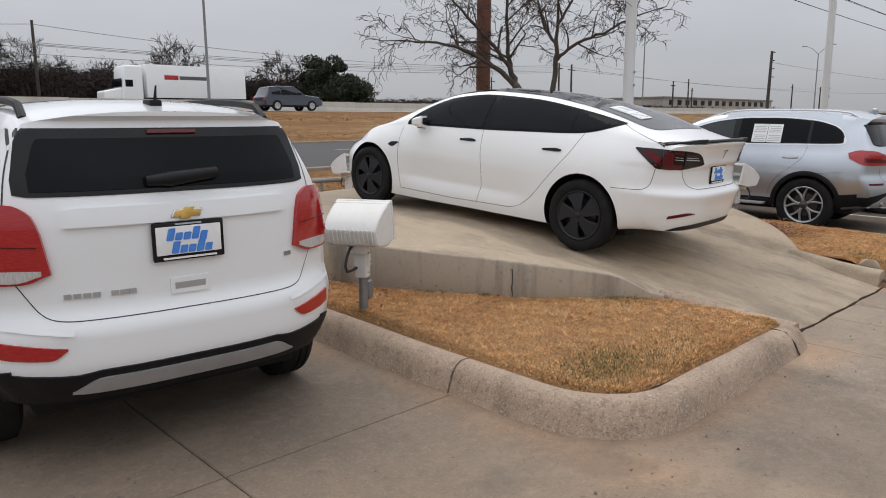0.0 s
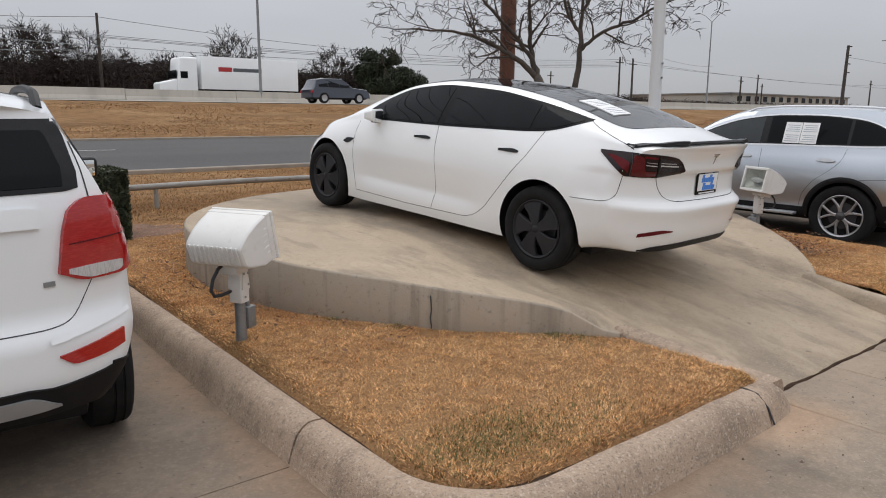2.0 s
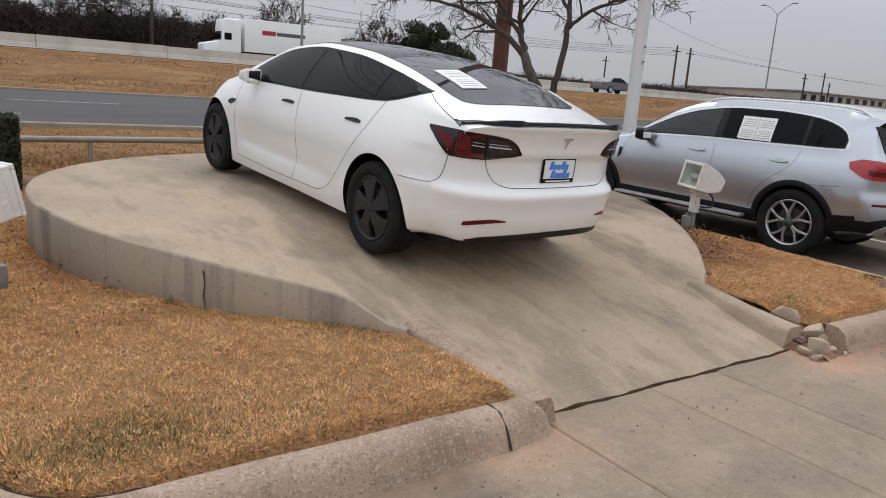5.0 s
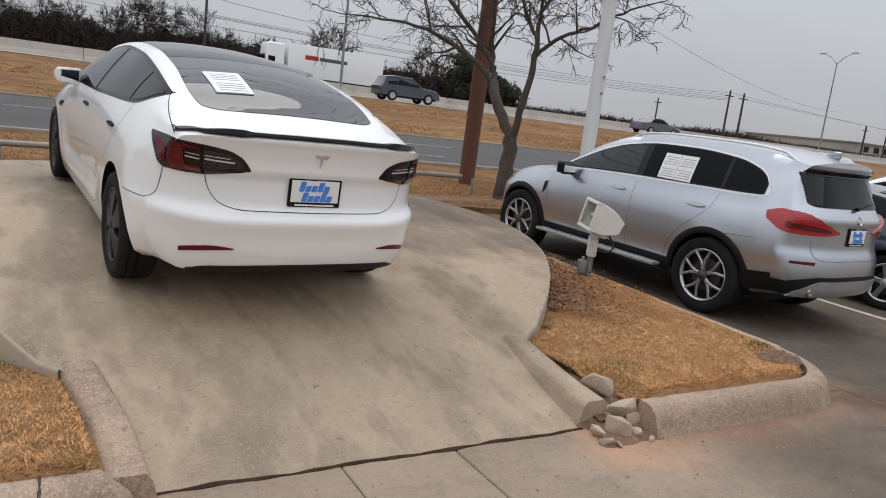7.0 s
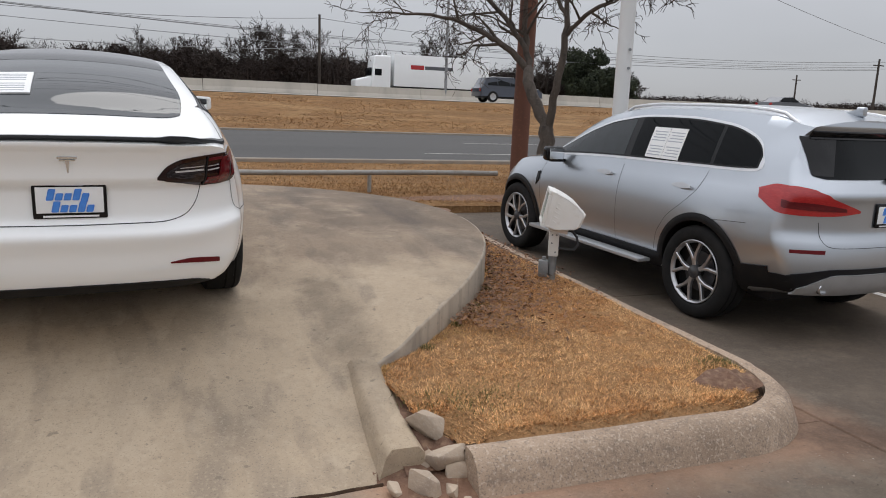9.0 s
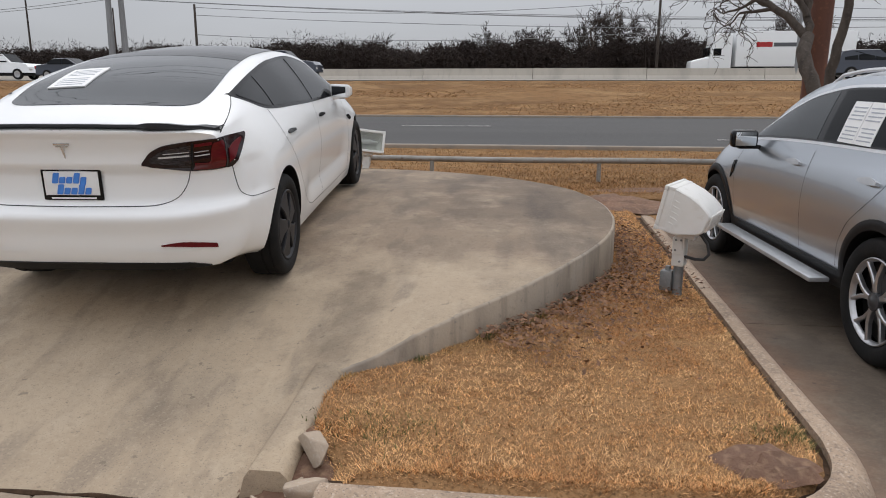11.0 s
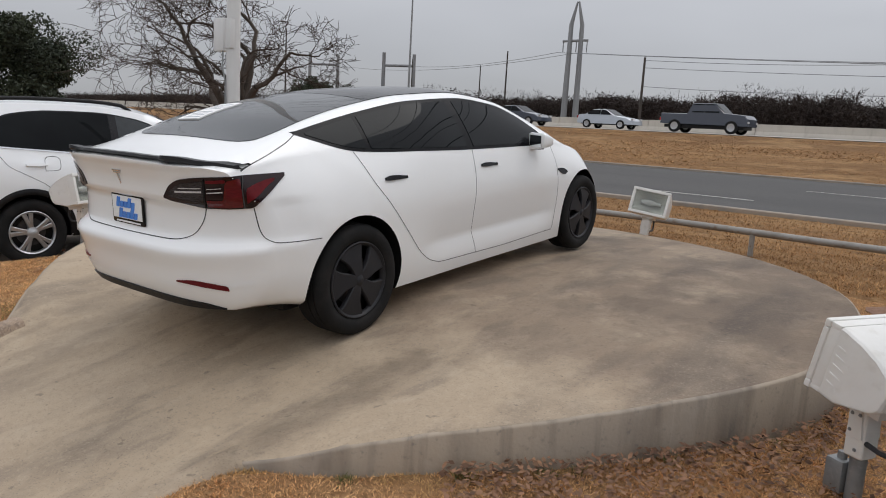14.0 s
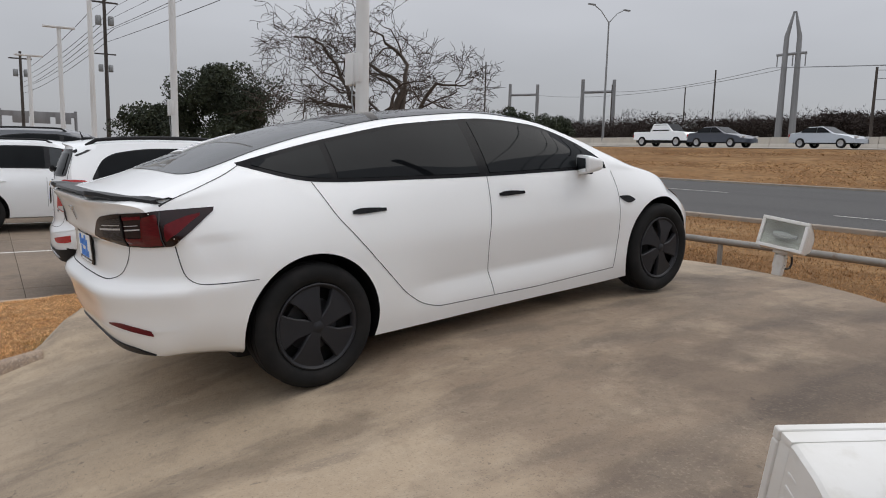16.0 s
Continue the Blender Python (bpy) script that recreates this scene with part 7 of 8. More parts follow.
round_pole("sign_column", 13.69, 12.86, 0.1, 14, 0.18, 0.18, M_RUST, "tall round rusty brown steel column on the verge", (0.15, 0))
for x, y, h in ((12.92, 8.12, 11.5), (24.44, 8.33, 11.5)):
    p = round_pole("lamp_post", x, y, 0.1, h, 0.115, 0.09, M_POLE, "tall white painted steel lamp post in the car park", group="white lamp posts")
    part("base", slab_box(-0.22, -0.22, -0.1 + ground_z(y), 0.22, 0.22, 0.14 + ground_z(y), 0.03), M_KERB_PALE, p, "square concrete base")
    part("bolt", tube([(0, -0.115, 2.55), (0, -0.135, 2.55)], 0.02, 8), M_GALV, p)
    part("bolt", tube([(0, -0.115, 2.3), (0, -0.135, 2.3)], 0.02, 8), M_GALV, p)
for x, y, top, zb in ((-0.2, 8.0, 11, 2.72), (-14.2, 8.0, 11, 2.6)):
    p = round_pole("lamp_post", x, y, 0.1, top, 0.115, 0.1, M_POLE, "tall white lamp post with a white control box", group="white lamp posts")
    box_ = part("control_box", slab_box(-0.34, -0.16, zb, -0.06, 0.02, zb + 0.52, 0.02), M_POLE, p, "white control box")
    part("box_bracket", slab_box(-0.13, -0.12, zb + 0.04, 0.1, -0.02, zb + 0.5, 0.01), M_POLE, p, "white bracket")
    part("conduit", tube([(-0.1, -0.13, zb), (-0.1, -0.14, zb - 0.25), (-0.02, -0.13, zb - 0.5), (-0.02, -0.12, 0.3)], 0.014, 8), M_GALV, p, "grey conduit")
for x, y, top in ((-48.7, 9.6, 14), (-58.9, 8.4, 11.2), (-69, 6.6, 9.7)):
    p = round_pole("lamp_post", x, y, 0, top, 0.2, 0.16, M_POLE, "white lamp post far along the car park", group="white lamp posts")
    part("cross_head", slab_box(-0.25, -1.2, top - 0.15, 0.25, 1.2, top, 0.03), M_POLE, p, "flat lamp heads")

for x, y, top in ((-65.4, 12.8, 15.5), (-89, 6.7, 12), (-86, 15.5, 13), (95, 19.2, 10.5)):
    p = thing("utility_pole", "dark timber utility pole with cross-arm and transformers", "pole", pose(x, y, 0), "timber utility poles")
    part("shaft", tube([(0, 0, 0), (0.1, 0, top)], [0.2, 0.14], 10), M_WOODPOLE, p)
    part("cross_arm", slab_box(-0.06, -1.2, top - 0.9, 0.06, 1.2, top - 0.75, 0.01), M_WOODPOLE, p)
    for s in (-1, 1):
        part("transformer", lathe([(0.0, 0), (0.25, 0.0), (0.27, 0.05), (0.27, 0.75), (0.2, 0.85), (0.0, 0.87)], 14, axis="z"), M_GALV, p, "grey transformer can").location = (0, s * 0.55, top - 2.9)


def wire(a, b, sag, r, material, name="overhead_wire", label="black overhead cable strung between poles"):
    pts = [Vector(a).lerp(Vector(b), t) - Vector((0, 0, 4 * sag * t * (1 - t))) for t in np.linspace(0, 1, 25)]
    ob = solid(name, tube(pts, r, 5), material, label, "cable", group="overhead cables")
    return ob


for dz, dy in ((0, 0), (0.9, -0.5), (1.5, 0.8), (2.2, 0.1), (3.3, -1.0), (3.8, 1.0)):
    wire((-65.4, 12.8 + dy, 11.0 + dz * 0.9), (95, 19.2 + dy, 8.6 + dz), 1.2, 0.022 if dz < 1 else 0.016, M_WIRE)
    wire((-65.4, 12.8 + dy, 11.0 + dz * 0.9), (-140, 9 + dy, 10.0 + dz * 0.9), 0.6, 0.03, M_WIRE)

# steel transmission structures beyond the highway
for cx, cy, ux, uy, top, arm in ((-36, 76, 0.57, 0.38, 16.6, 12.8),):
    tw = thing("transmission_tower", "tall twin-pole steel transmission tower beyond the highway", "pylon")
    for s in (-1, 1):
        part("shaft", tube([(cx + s * ux, cy + s * uy, 2), (cx + s * ux * 0.9, cy + s * uy * 0.9, top - 2), (cx + s * 0.1, cy, top + 0.6)], [0.4, 0.26, 0.1], 10), M_STEEL, tw, "grey steel shaft")
    part("cross_arm", tube([(cx - 1.3, cy - 0.7, arm - 0.1), (cx + 1.3, cy + 0.7, arm + 0.1)], 0.15, 8), M_STEEL, tw, "steel cross-arm")
    for s in (-1, 0.1, 1):
        part("insulator", tube([(cx + 1.2 * s, cy + 0.65 * s, arm), (cx + 1.2 * s, cy + 0.65 * s, arm - 1.3)], 0.06, 6), M_STEEL, tw)
for (x0, y0), (x1, y1), top in (((-108.3, 93.8), (-104.8, 98.1), 15.4), ((-84.3, 91.3), (-80.6, 95.1), 14.5)):
    fr_ = thing("dead_end_gantry", "grey steel H-shaped line gantry at the substation", "pylon", group="line gantries")
    for x, y in ((x0, y0), (x1, y1)):
        part("leg", tube([(x, y, 2), (x, y, top)], [0.42, 0.3], 8), M_STEEL, fr_, "steel leg")
    part("beam", tube([(x0, y0, top - 2.2), (x1, y1, top - 2.0)], 0.24, 8), M_STEEL, fr_, "steel beam")
for x, y, top, r in ((-27, 76, 10.7, 0.17), (-86.9, 72.3, 16.1, 0.14), (-62.2, 97.9, 14.9, 0.16), (-65.5, 95.2, 12.4, 0.12), (-58.1, 112.9, 14.7, 0.16), (-76, 90, 13, 0.12), (104.7, 77.2, 11.1, 0.22), (103.4, 78.9, 11.4, 0.2), (148.9, 82.2, 9.9, 0.22), (23.1, 87, 12.3, 0.2), (120, 110, 11, 0.2), (180, 95, 12, 0.22), (210, 80, 11, 0.22), (260, 90, 12, 0.25), (230, 120, 12, 0.25), (300, 75, 12, 0.25), (52, 84, 9, 0.16)):
    p = round_pole("utility_pole", x, y, 2, top, r, r * 0.7, M_WOODPOLE, "thin dark utility pole far beyond the highway", group="far utility poles", sides=7)
    if x > 60 or x == 52:
        part("cross_arm", slab_box(-1.0, -0.07, top - 1.0, 1.0, 0.07, top - 0.85), M_WOODPOLE, p)
lp = thing("lattice_pole", "tall grey utility pole with short side arms", "pole")
part("shaft", tube([(138.7, 57.2, 2), (139.2, 57.2, 14)], [0.35, 0.25], 8), M_WOODPOLE, lp)
for k in range(4):
    part("side_arm", slab_box(138.9, 57.1, 13.8 - 1.5 * k, 140.6, 57.3, 13.95 - 1.5 * k), M_WOODPOLE, lp)


def street_light(x, y, z0, top, label="tall grey highway street light with two arms"):
    p = thing("street_light", label, "street light", pose(x, y, 0), "highway street lights")
    part("mast", tube([(0, 0, z0), (0, 0, top)], [0.14, 0.08], 8), M_STEEL, p)
    for s in (-1, 1):
        part("arm", tube([(0, 0, top - 0.1), (0, s * 1.2, top + 1.0), (0, s * 2.3, top + 1.5)], 0.05, 6), M_STEEL, p)
        part("lamp_head", slab_box(-0.16, s * 2.6 - 0.45, top + 1.42, 0.16, s * 2.6 + 0.45, top + 1.56, 0.04), M_STEEL, p)
    return p


street_light(112.2, 67.6, 2.5, 16.8)
street_light(151, 53.2, 2.5, 14.0)
street_light(29.3, 60.0, 2.6, 19.0)
street_light(-47.2, 60.0, 2.6, 15.8)
for cx, cy, sx in ((35.6, 71, 1.0),):
    sg = thing("road_sign", "back of a grey metal road sign on posts", "sign")
    for k in range(3):
        part("sign_post", tube([(cx - 1.2 + 1.2 * k, cy, 2.5), (cx - 1.2 + 1.2 * k, cy, 7.0)], 0.09, 8), M_STEEL, sg)
    for k in range(3):
        part("sign_panel", slab_box(cx - 1.7 + 1.15 * k, cy - 0.05, 4.6, cx - 0.6 + 1.15 * k, cy + 0.02, 7.1, 0.01), M_STEEL, sg, "grey sign panel")
gan = thing("sign_gantry", "steel sign gantry over a far road", "sign")
for y in (6, 22):
    part("gantry_post", tube([(-190, y, 0), (-190, y, 9)], 0.35, 8), M_STEEL, gan)
part("gantry_beam", slab_box(-190.4, 6, 7.4, -189.6, 22, 8.6), M_STEEL, gan)
for y in (8.5, 13, 17.5):
    part("sign_panel", slab_box(-189.5, y, 5.8, -189.3, y + 3.4, 8.6, 0.02), M_STEEL, gan)

for a, b, sag in (((-36, 76, 11.4), (130, 100, 13), 2.4), ((-34.2, 77, 11.4), (132, 101, 12.4), 2.4), ((-37.8, 75, 11.4), (128, 99, 12.4), 2.4), ((-27, 76, 10.4), (23.1, 87, 11.9), 1.0), ((23.1, 87, 11.9), (103.4, 78.9, 11.0), 1.6), ((-27, 76, 9.6), (103.4, 78.9, 9.8), 1.8), ((103.4, 78.9, 11.0), (260, 90, 11.5), 1.5), ((104.7, 77.2, 10.2), (300, 75, 10.5), 1.5), ((138.9, 57.2, 12), (330, 40, 12), 2), ((-36, 76, 11.4), (-104, 96, 13.2), 1.5), ((-37.8, 75, 11.4), (-82, 93, 12.4), 0.8), ((40, 52, 17), (200, 120, 16), 3), ((-27, 76, 7.6), (23.1, 87, 8.4), 0.8)):
    wire(a, b, sag, 0.03, M_FAINT_WIRE, "transmission_line", "thin grey transmission line against the sky")

# substation steelwork, joined
bm = bmesh.new()
rng = random.Random(5)
for k in range(34):
    x, y = -88 + 2.0 * k * 0.9 + rng.uniform(-0.5, 0.5), 100 + rng.uniform(-4, 6)
    h = rng.uniform(5.2, 7.2)
    tube([(x, y, 2.3), (x, y, h)], 0.12, 5, bm)
    tube([(x, y, h), (x + 1.8, y, h + rng.uniform(-0.3, 0.3))], 0.10, 5, bm)
    if k % 3 == 0:
        tube([(x, y, h), (x + 0.9, y, h - 1.4)], 0.09, 5, bm)
solid("substation_steelwork", bm, M_STEEL, "grey steel frames of a distant electricity substation", "substation", kind="stuff")

# far building and low scrub to the east
fb = thing("warehouse", "long pale flat-roofed warehouse far beyond the highway", "building")
part("wall", slab_box(215, 122, 1.5, 300, 160, 8.6), M_BUILD, fb, "pale wall")
part("roof", slab_box(214.5, 121.5, 8.6, 300.5, 160.5, 9.0), M_GALV, fb, "grey flat roof")
win_me = mesh_of(slab_box(0, -0.15, 0, 2.4, 0.05, 1.6), "window", M_GLASS, 0)
for k in range(15):
    ob = new("window", win_me)
    ob.parent = fb
    ob.location = (219 + 5.4 * k, 122, 6.4)


# ---- trees ----
def branch_tree(seed, trunks, levels, spread, shrink, twig, droop, bm_trunk, bm_twig, curl=0.35):
    """Bare limbs: each (start, way, length, radius) grows and splits."""
    rg = random.Random(seed)

    def grow(start, way, length, radius, level):
        n = 5
        pts, p, d = [start], Vector(start), Vector(way).normalized()
        for _ in range(n):
            d = (d + Vector((rg.gauss(0, 1), rg.gauss(0, 1), rg.gauss(0, 0.7))) * curl * (0.35 if level else 0.12) + Vector((0, 0, droop * level * 0.05))).normalized()
            p = p + d * length / n
            pts.append(p.copy())
        radii = [radius * (1 - 0.45 * k / n) for k in range(n + 1)]
        tube(pts, radii, 9 if level == 0 else 6 if level < 3 else 4 if level < 4 else 3, bm_trunk if level < 2 else bm_twig, caps=False)
        if level >= levels:
            return
        count = rg.choice((2, 3, 3)) if level < 3 else rg.choice((2, 3, 4))
        for k in range(count):
            side = Vector((rg.gauss(0, 1), rg.gauss(0, 1), rg.gauss(0, 0.6)))
            side = (side - d * side.dot(d)).normalized()
            nd = (d * (1 - spread * rg.uniform(0.5, 1.1)) + side * spread * rg.uniform(0.7, 1.25) + Vector((0, 0, 0.08))).normalized()
            at = pts[-1] if k == 0 else pts[rg.choice((2, 3, 4))]
            grow(at, nd, length * shrink * rg.uniform(0.75, 1.2), max(twig, radii[-1] * (0.85 if k == 0 else 0.66)), level + 1)

    for start, way, length, radius in trunks:
        grow(Vector(start), Vector(way), length, radius, 0)


def bare_tree(seed, label, trunks, levels, spread, shrink, twig, droop=0.0, curl=0.35, group=""):
    tr = thing("bare_tree", label, "tree", None, group)
    a, b = bmesh.new(), bmesh.new()
    branch_tree(seed, trunks, levels, spread, shrink, twig, droop, a, b, curl)
    part("trunk", a, M_BARK, tr, "dark grey bark", 60)
    part("crown", b, M_TWIG, tr, "leafless crooked branches", 60)
    return tr


def limbed_tree(label, limbs, seed, levels, twig, shoots, length):
    """A bare tree on given limbs (rows of x, y, z, radius), each with crooked shoots along its outer part."""
    rg = random.Random(seed)
    tr = thing("bare_tree", label, "tree")
    a, b = bmesh.new(), bmesh.new()
    starts = []
    for limb, outer in limbs:
        pts = [Vector(p[:3]) for p in limb]
        fine, radii = [], []
        for k in range(len(pts) - 1):
            p0, p1, p2, p3 = pts[max(0, k - 1)], pts[k], pts[k + 1], pts[min(len(pts) - 1, k + 2)]
            for t in [float(v) for v in np.linspace(0, 1, 5, endpoint=k == len(pts) - 2)]:
                fine.append(0.5 * (2 * p1 + (p2 - p0) * t + (2 * p0 - 5 * p1 + 4 * p2 - p3) * t * t + (3 * p1 - p0 - 3 * p2 + p3) * t ** 3) + Vector((rg.gauss(0, 0.012), rg.gauss(0, 0.012), rg.gauss(0, 0.012))))
                radii.append(limb[k][3] + (limb[k + 1][3] - limb[k][3]) * t)
        tube(fine, radii, 9, a, caps=False)
        if not outer:
            continue
        for k in range(shoots):
            i = int(len(fine) * (0.25 + 0.75 * (k + rg.random()) / shoots))
            i = min(i, len(fine) - 2)
            d = (fine[i + 1] - fine[i]).normalized()
            side = Vector((rg.gauss(0, 1), rg.gauss(0, 1), rg.gauss(0.15, 0.8)))
            side = (side - d * side.dot(d)).normalized()
            starts.append((fine[i], (d * 0.7 + side * 0.8), length * rg.uniform(0.65, 1.2), radii[i] * 0.62))
        starts.append((fine[-1], (fine[-1] - fine[-3]), length, radii[-1]))
    branch_tree(seed, starts, levels, 0.55, 0.74, twig, -0.5, a, b, 0.8)
    part("trunk", a, M_BARK, tr, "dark grey bark", 60)
    part("crown", b, M_TWIG, tr, "leafless crooked branches", 60)
    return tr


limbed_tree("leafless two-stemmed tree with crooked branches on the verge", [
    ([(12.86, 10.24, 0.1, 0.21), (12.86, 10.25, 0.35, 0.16), (12.9, 10.27, 0.9, 0.14), (12.93, 10.3, 1.4, 0.13)], False),
    ([(12.93, 10.3, 1.4, 0.1), (12.77, 10.7, 2.05, 0.1), (12.92, 11.08, 2.4, 0.09)], False),
    ([(12.95, 10.28, 1.35, 0.075), (12.95, 10.08, 2.04, 0.065), (13.03, 10.04, 2.91, 0.055), (13.0, 10.0, 3.6, 0.035), (12.9, 9.9, 4.4, 0.02)], False),
    ([(13.03, 10.04, 2.9, 0.04), (13.18, 9.7, 3.2, 0.035), (13.45, 9.1, 3.45, 0.028), (13.7, 8.5, 3.75, 0.016)], True),
    ([(13.01, 10.02, 3.2, 0.04), (12.85, 10.25, 3.7, 0.03), (12.6, 10.3, 4.4, 0.02)], True),
    ([(13.0, 10.0, 3.6, 0.035), (13.15, 9.7, 4.2, 0.026), (13.3, 9.2, 4.9, 0.018)], True),
    ([(12.92, 11.08, 2.4, 0.07), (12.6, 11.4, 2.8, 0.055), (12.23, 11.67, 3.05, 0.045), (11.6, 12.0, 3.3, 0.032), (10.8, 12.4, 3.35, 0.018)], True),
    ([(12.92, 11.08, 2.4, 0.065), (12.95, 11.3, 2.9, 0.055), (12.9, 11.35, 3.6, 0.04), (12.95, 11.4, 4.6, 0.025)], True),
    ([(12.92, 11.2, 2.7, 0.05), (12.6, 11.5, 3.3, 0.042), (12.1, 11.8, 3.9, 0.032), (11.6, 12.1, 4.5, 0.02)], True),
], 11, 4, 0.006, 7, 0.62)
left_tree = bare_tree(29, "leafless spreading tree with dense branches by the lamp post", [((-4.3, 10.6, 1.35), (-0.8, 0.1, 0.75), 1.4, 0.14), ((-4.3, 10.6, 1.35), (0.8, -0.1, 0.8), 1.35, 0.13), ((-4.3, 10.6, 1.4), (-0.2, -0.5, 1.0), 1.7, 0.12), ((-4.3, 10.6, 1.4), (0.2, 0.5, 1.0), 1.7, 0.12), ((-4.3, 10.6, 1.4), (0.05, 0.0, 1.0), 1.8, 0.12)], 6, 0.58, 0.77, 0.007, -0.1, 0.8)
part("lower_trunk", tube([(-4.35, 10.6, 0.05), (-4.3, 10.6, 0.5), (-4.28, 10.6, 1.0), (-4.3, 10.6, 1.5)], [0.26, 0.21, 0.2, 0.16], 12), M_BARK, left_tree, "stout dark trunk", 60)


def leaf_tree(seed, label, x, y, z0, height, rx, count, leaf, material=M_LEAF, name="evergreen_tree", trunk=True):
    rg = np.random.RandomState(seed)
    tr = thing(name, label, "tree")
    if trunk:
        a, b = bmesh.new(), bmesh.new()
        branch_tree(seed, [((x, y, z0 - 0.2), (0.05, 0, 1), height * 0.4, 0.03 * height)], 3, 0.6, 0.7, 0.02, 0, a, b)
        part("trunk", join(a, b), M_BARK, tr)
    # clumps with an uneven outline
    cl = []
    for k in range(26):
        u, h = rg.uniform(0, 2 * math.pi), rg.uniform(0.25, 1.0)
        reach = rx * math.sqrt(max(0.05, 1 - ((h - 0.5) / 0.58) ** 2)) * rg.uniform(0.35, 0.9)
        cl.append((x + reach * math.cos(u), y + reach * math.sin(u), z0 + height * h * 0.93, rx * rg.uniform(0.22, 0.42)))
    # a filled middle behind them
    for k in range(14):
        u, h = rg.uniform(0, 2 * math.pi), rg.uniform(0.2, 0.78)
        reach = rx * rg.uniform(0.0, 0.4)
        cl.append((x + reach * math.cos(u), y + reach * math.sin(u), z0 + height * h, rx * rg.uniform(0.3, 0.42)))
    cl = np.array(cl)
    pick = cl[rg.randint(0, len(cl), count)]
    off = rg.normal(size=(count, 3))
    off *= (rg.uniform(0.3, 1.0, count) ** 0.5 / np.linalg.norm(off, axis=1))[:, None]
    centre = pick[:, :3] + off * pick[:, 3:4] * (1, 1, 0.8)
    a = rg.normal(size=(count, 3))
    a /= np.linalg.norm(a, axis=1)[:, None]
    b = np.cross(a, rg.normal(size=(count, 3)))
    b /= np.linalg.norm(b, axis=1)[:, None]
    size = leaf * rg.uniform(0.6, 1.4, count)[:, None]
    v = np.stack([centre - a * size, centre + b * size * 0.5, centre + a * size, centre - b * size * 0.5], 1).reshape(-1, 3)
    ob = new("crown", raw_mesh("crown", v.tolist(), np.arange(count * 4).reshape(-1, 4).tolist(), material))
    ob.parent = tr
    ob["label"] = "dense dark leaves"
    return tr


leaf_tree(3, "dark evergreen live oak behind the parked cars", -16.5, 10.3, 0.2, 4.6, 2.3, 40000, 0.055)
leaf_tree(4, "broad dark evergreen tree beyond the highway", 54.9, 79, 2.4, 7.2, 3.7, 22000, 0.17)
leaf_tree(5, "dark evergreen tree beyond the highway", 60.5, 82, 2.4, 5.5, 3.4, 12000, 0.18)
leaf_tree(6, "dark bushy evergreen beyond the highway", -77, 70, 2.4, 5.6, 4.2, 12000, 0.18)
leaf_tree(7, "dark bushy evergreen beyond the highway", -70, 72, 2.4, 4.6, 3.6, 10000, 0.18)
leaf_tree(8, "dark evergreen tree far along the car park", -52, 14.5, 0.3, 4.2, 3.4, 12000, 0.13)

# clipped hedge at the end of the island
hg = thing("hedge", "clipped dark green hedge at the end of the grass", "hedge")
rg = np.random.RandomState(9)
n = 26000
x0, x1, y0, y1, z0, z1 = 2.35, 3.72, 8.3, 9.05, 0.2, 1.02
pts = np.stack([rg.uniform(x0, x1, n), rg.uniform(y0, y1, n), rg.uniform(z0, z1, n)], 1)
face = rg.randint(0, 5, n)
jit = np.abs(rg.normal(0, 0.035, n))
pts[face == 0, 0] = x0 + jit[face == 0]
pts[face == 1, 0] = x1 - jit[face == 1]
pts[face == 2, 1] = y0 + jit[face == 2]
pts[face == 3, 1] = y1 - jit[face == 3]
pts[face == 4, 2] = z1 - jit[face == 4]
a = rg.normal(size=(n, 3))
a /= np.linalg.norm(a, axis=1)[:, None]
b = np.cross(a, rg.normal(size=(n, 3)))
b /= np.linalg.norm(b, axis=1)[:, None]
sz = rg.uniform(0.012, 0.026, n)[:, None]
v = np.stack([pts - a * sz, pts + b * sz * 0.55, pts + a * sz, pts - b * sz * 0.55], 1).reshape(-1, 3)
ob = new("leaves", raw_mesh("leaves", v.tolist(), np.arange(n * 4).reshape(-1, 4).tolist(), M_HEDGE))
ob.parent = hg
ob["label"] = "small dark green leaves"
part("hedge_core", slab_box(x0 + 0.1, y0 + 0.1, z0 - 0.1, x1 - 0.1, y1 - 0.1, z1 - 0.1, 0.05), M_LEAF, hg)


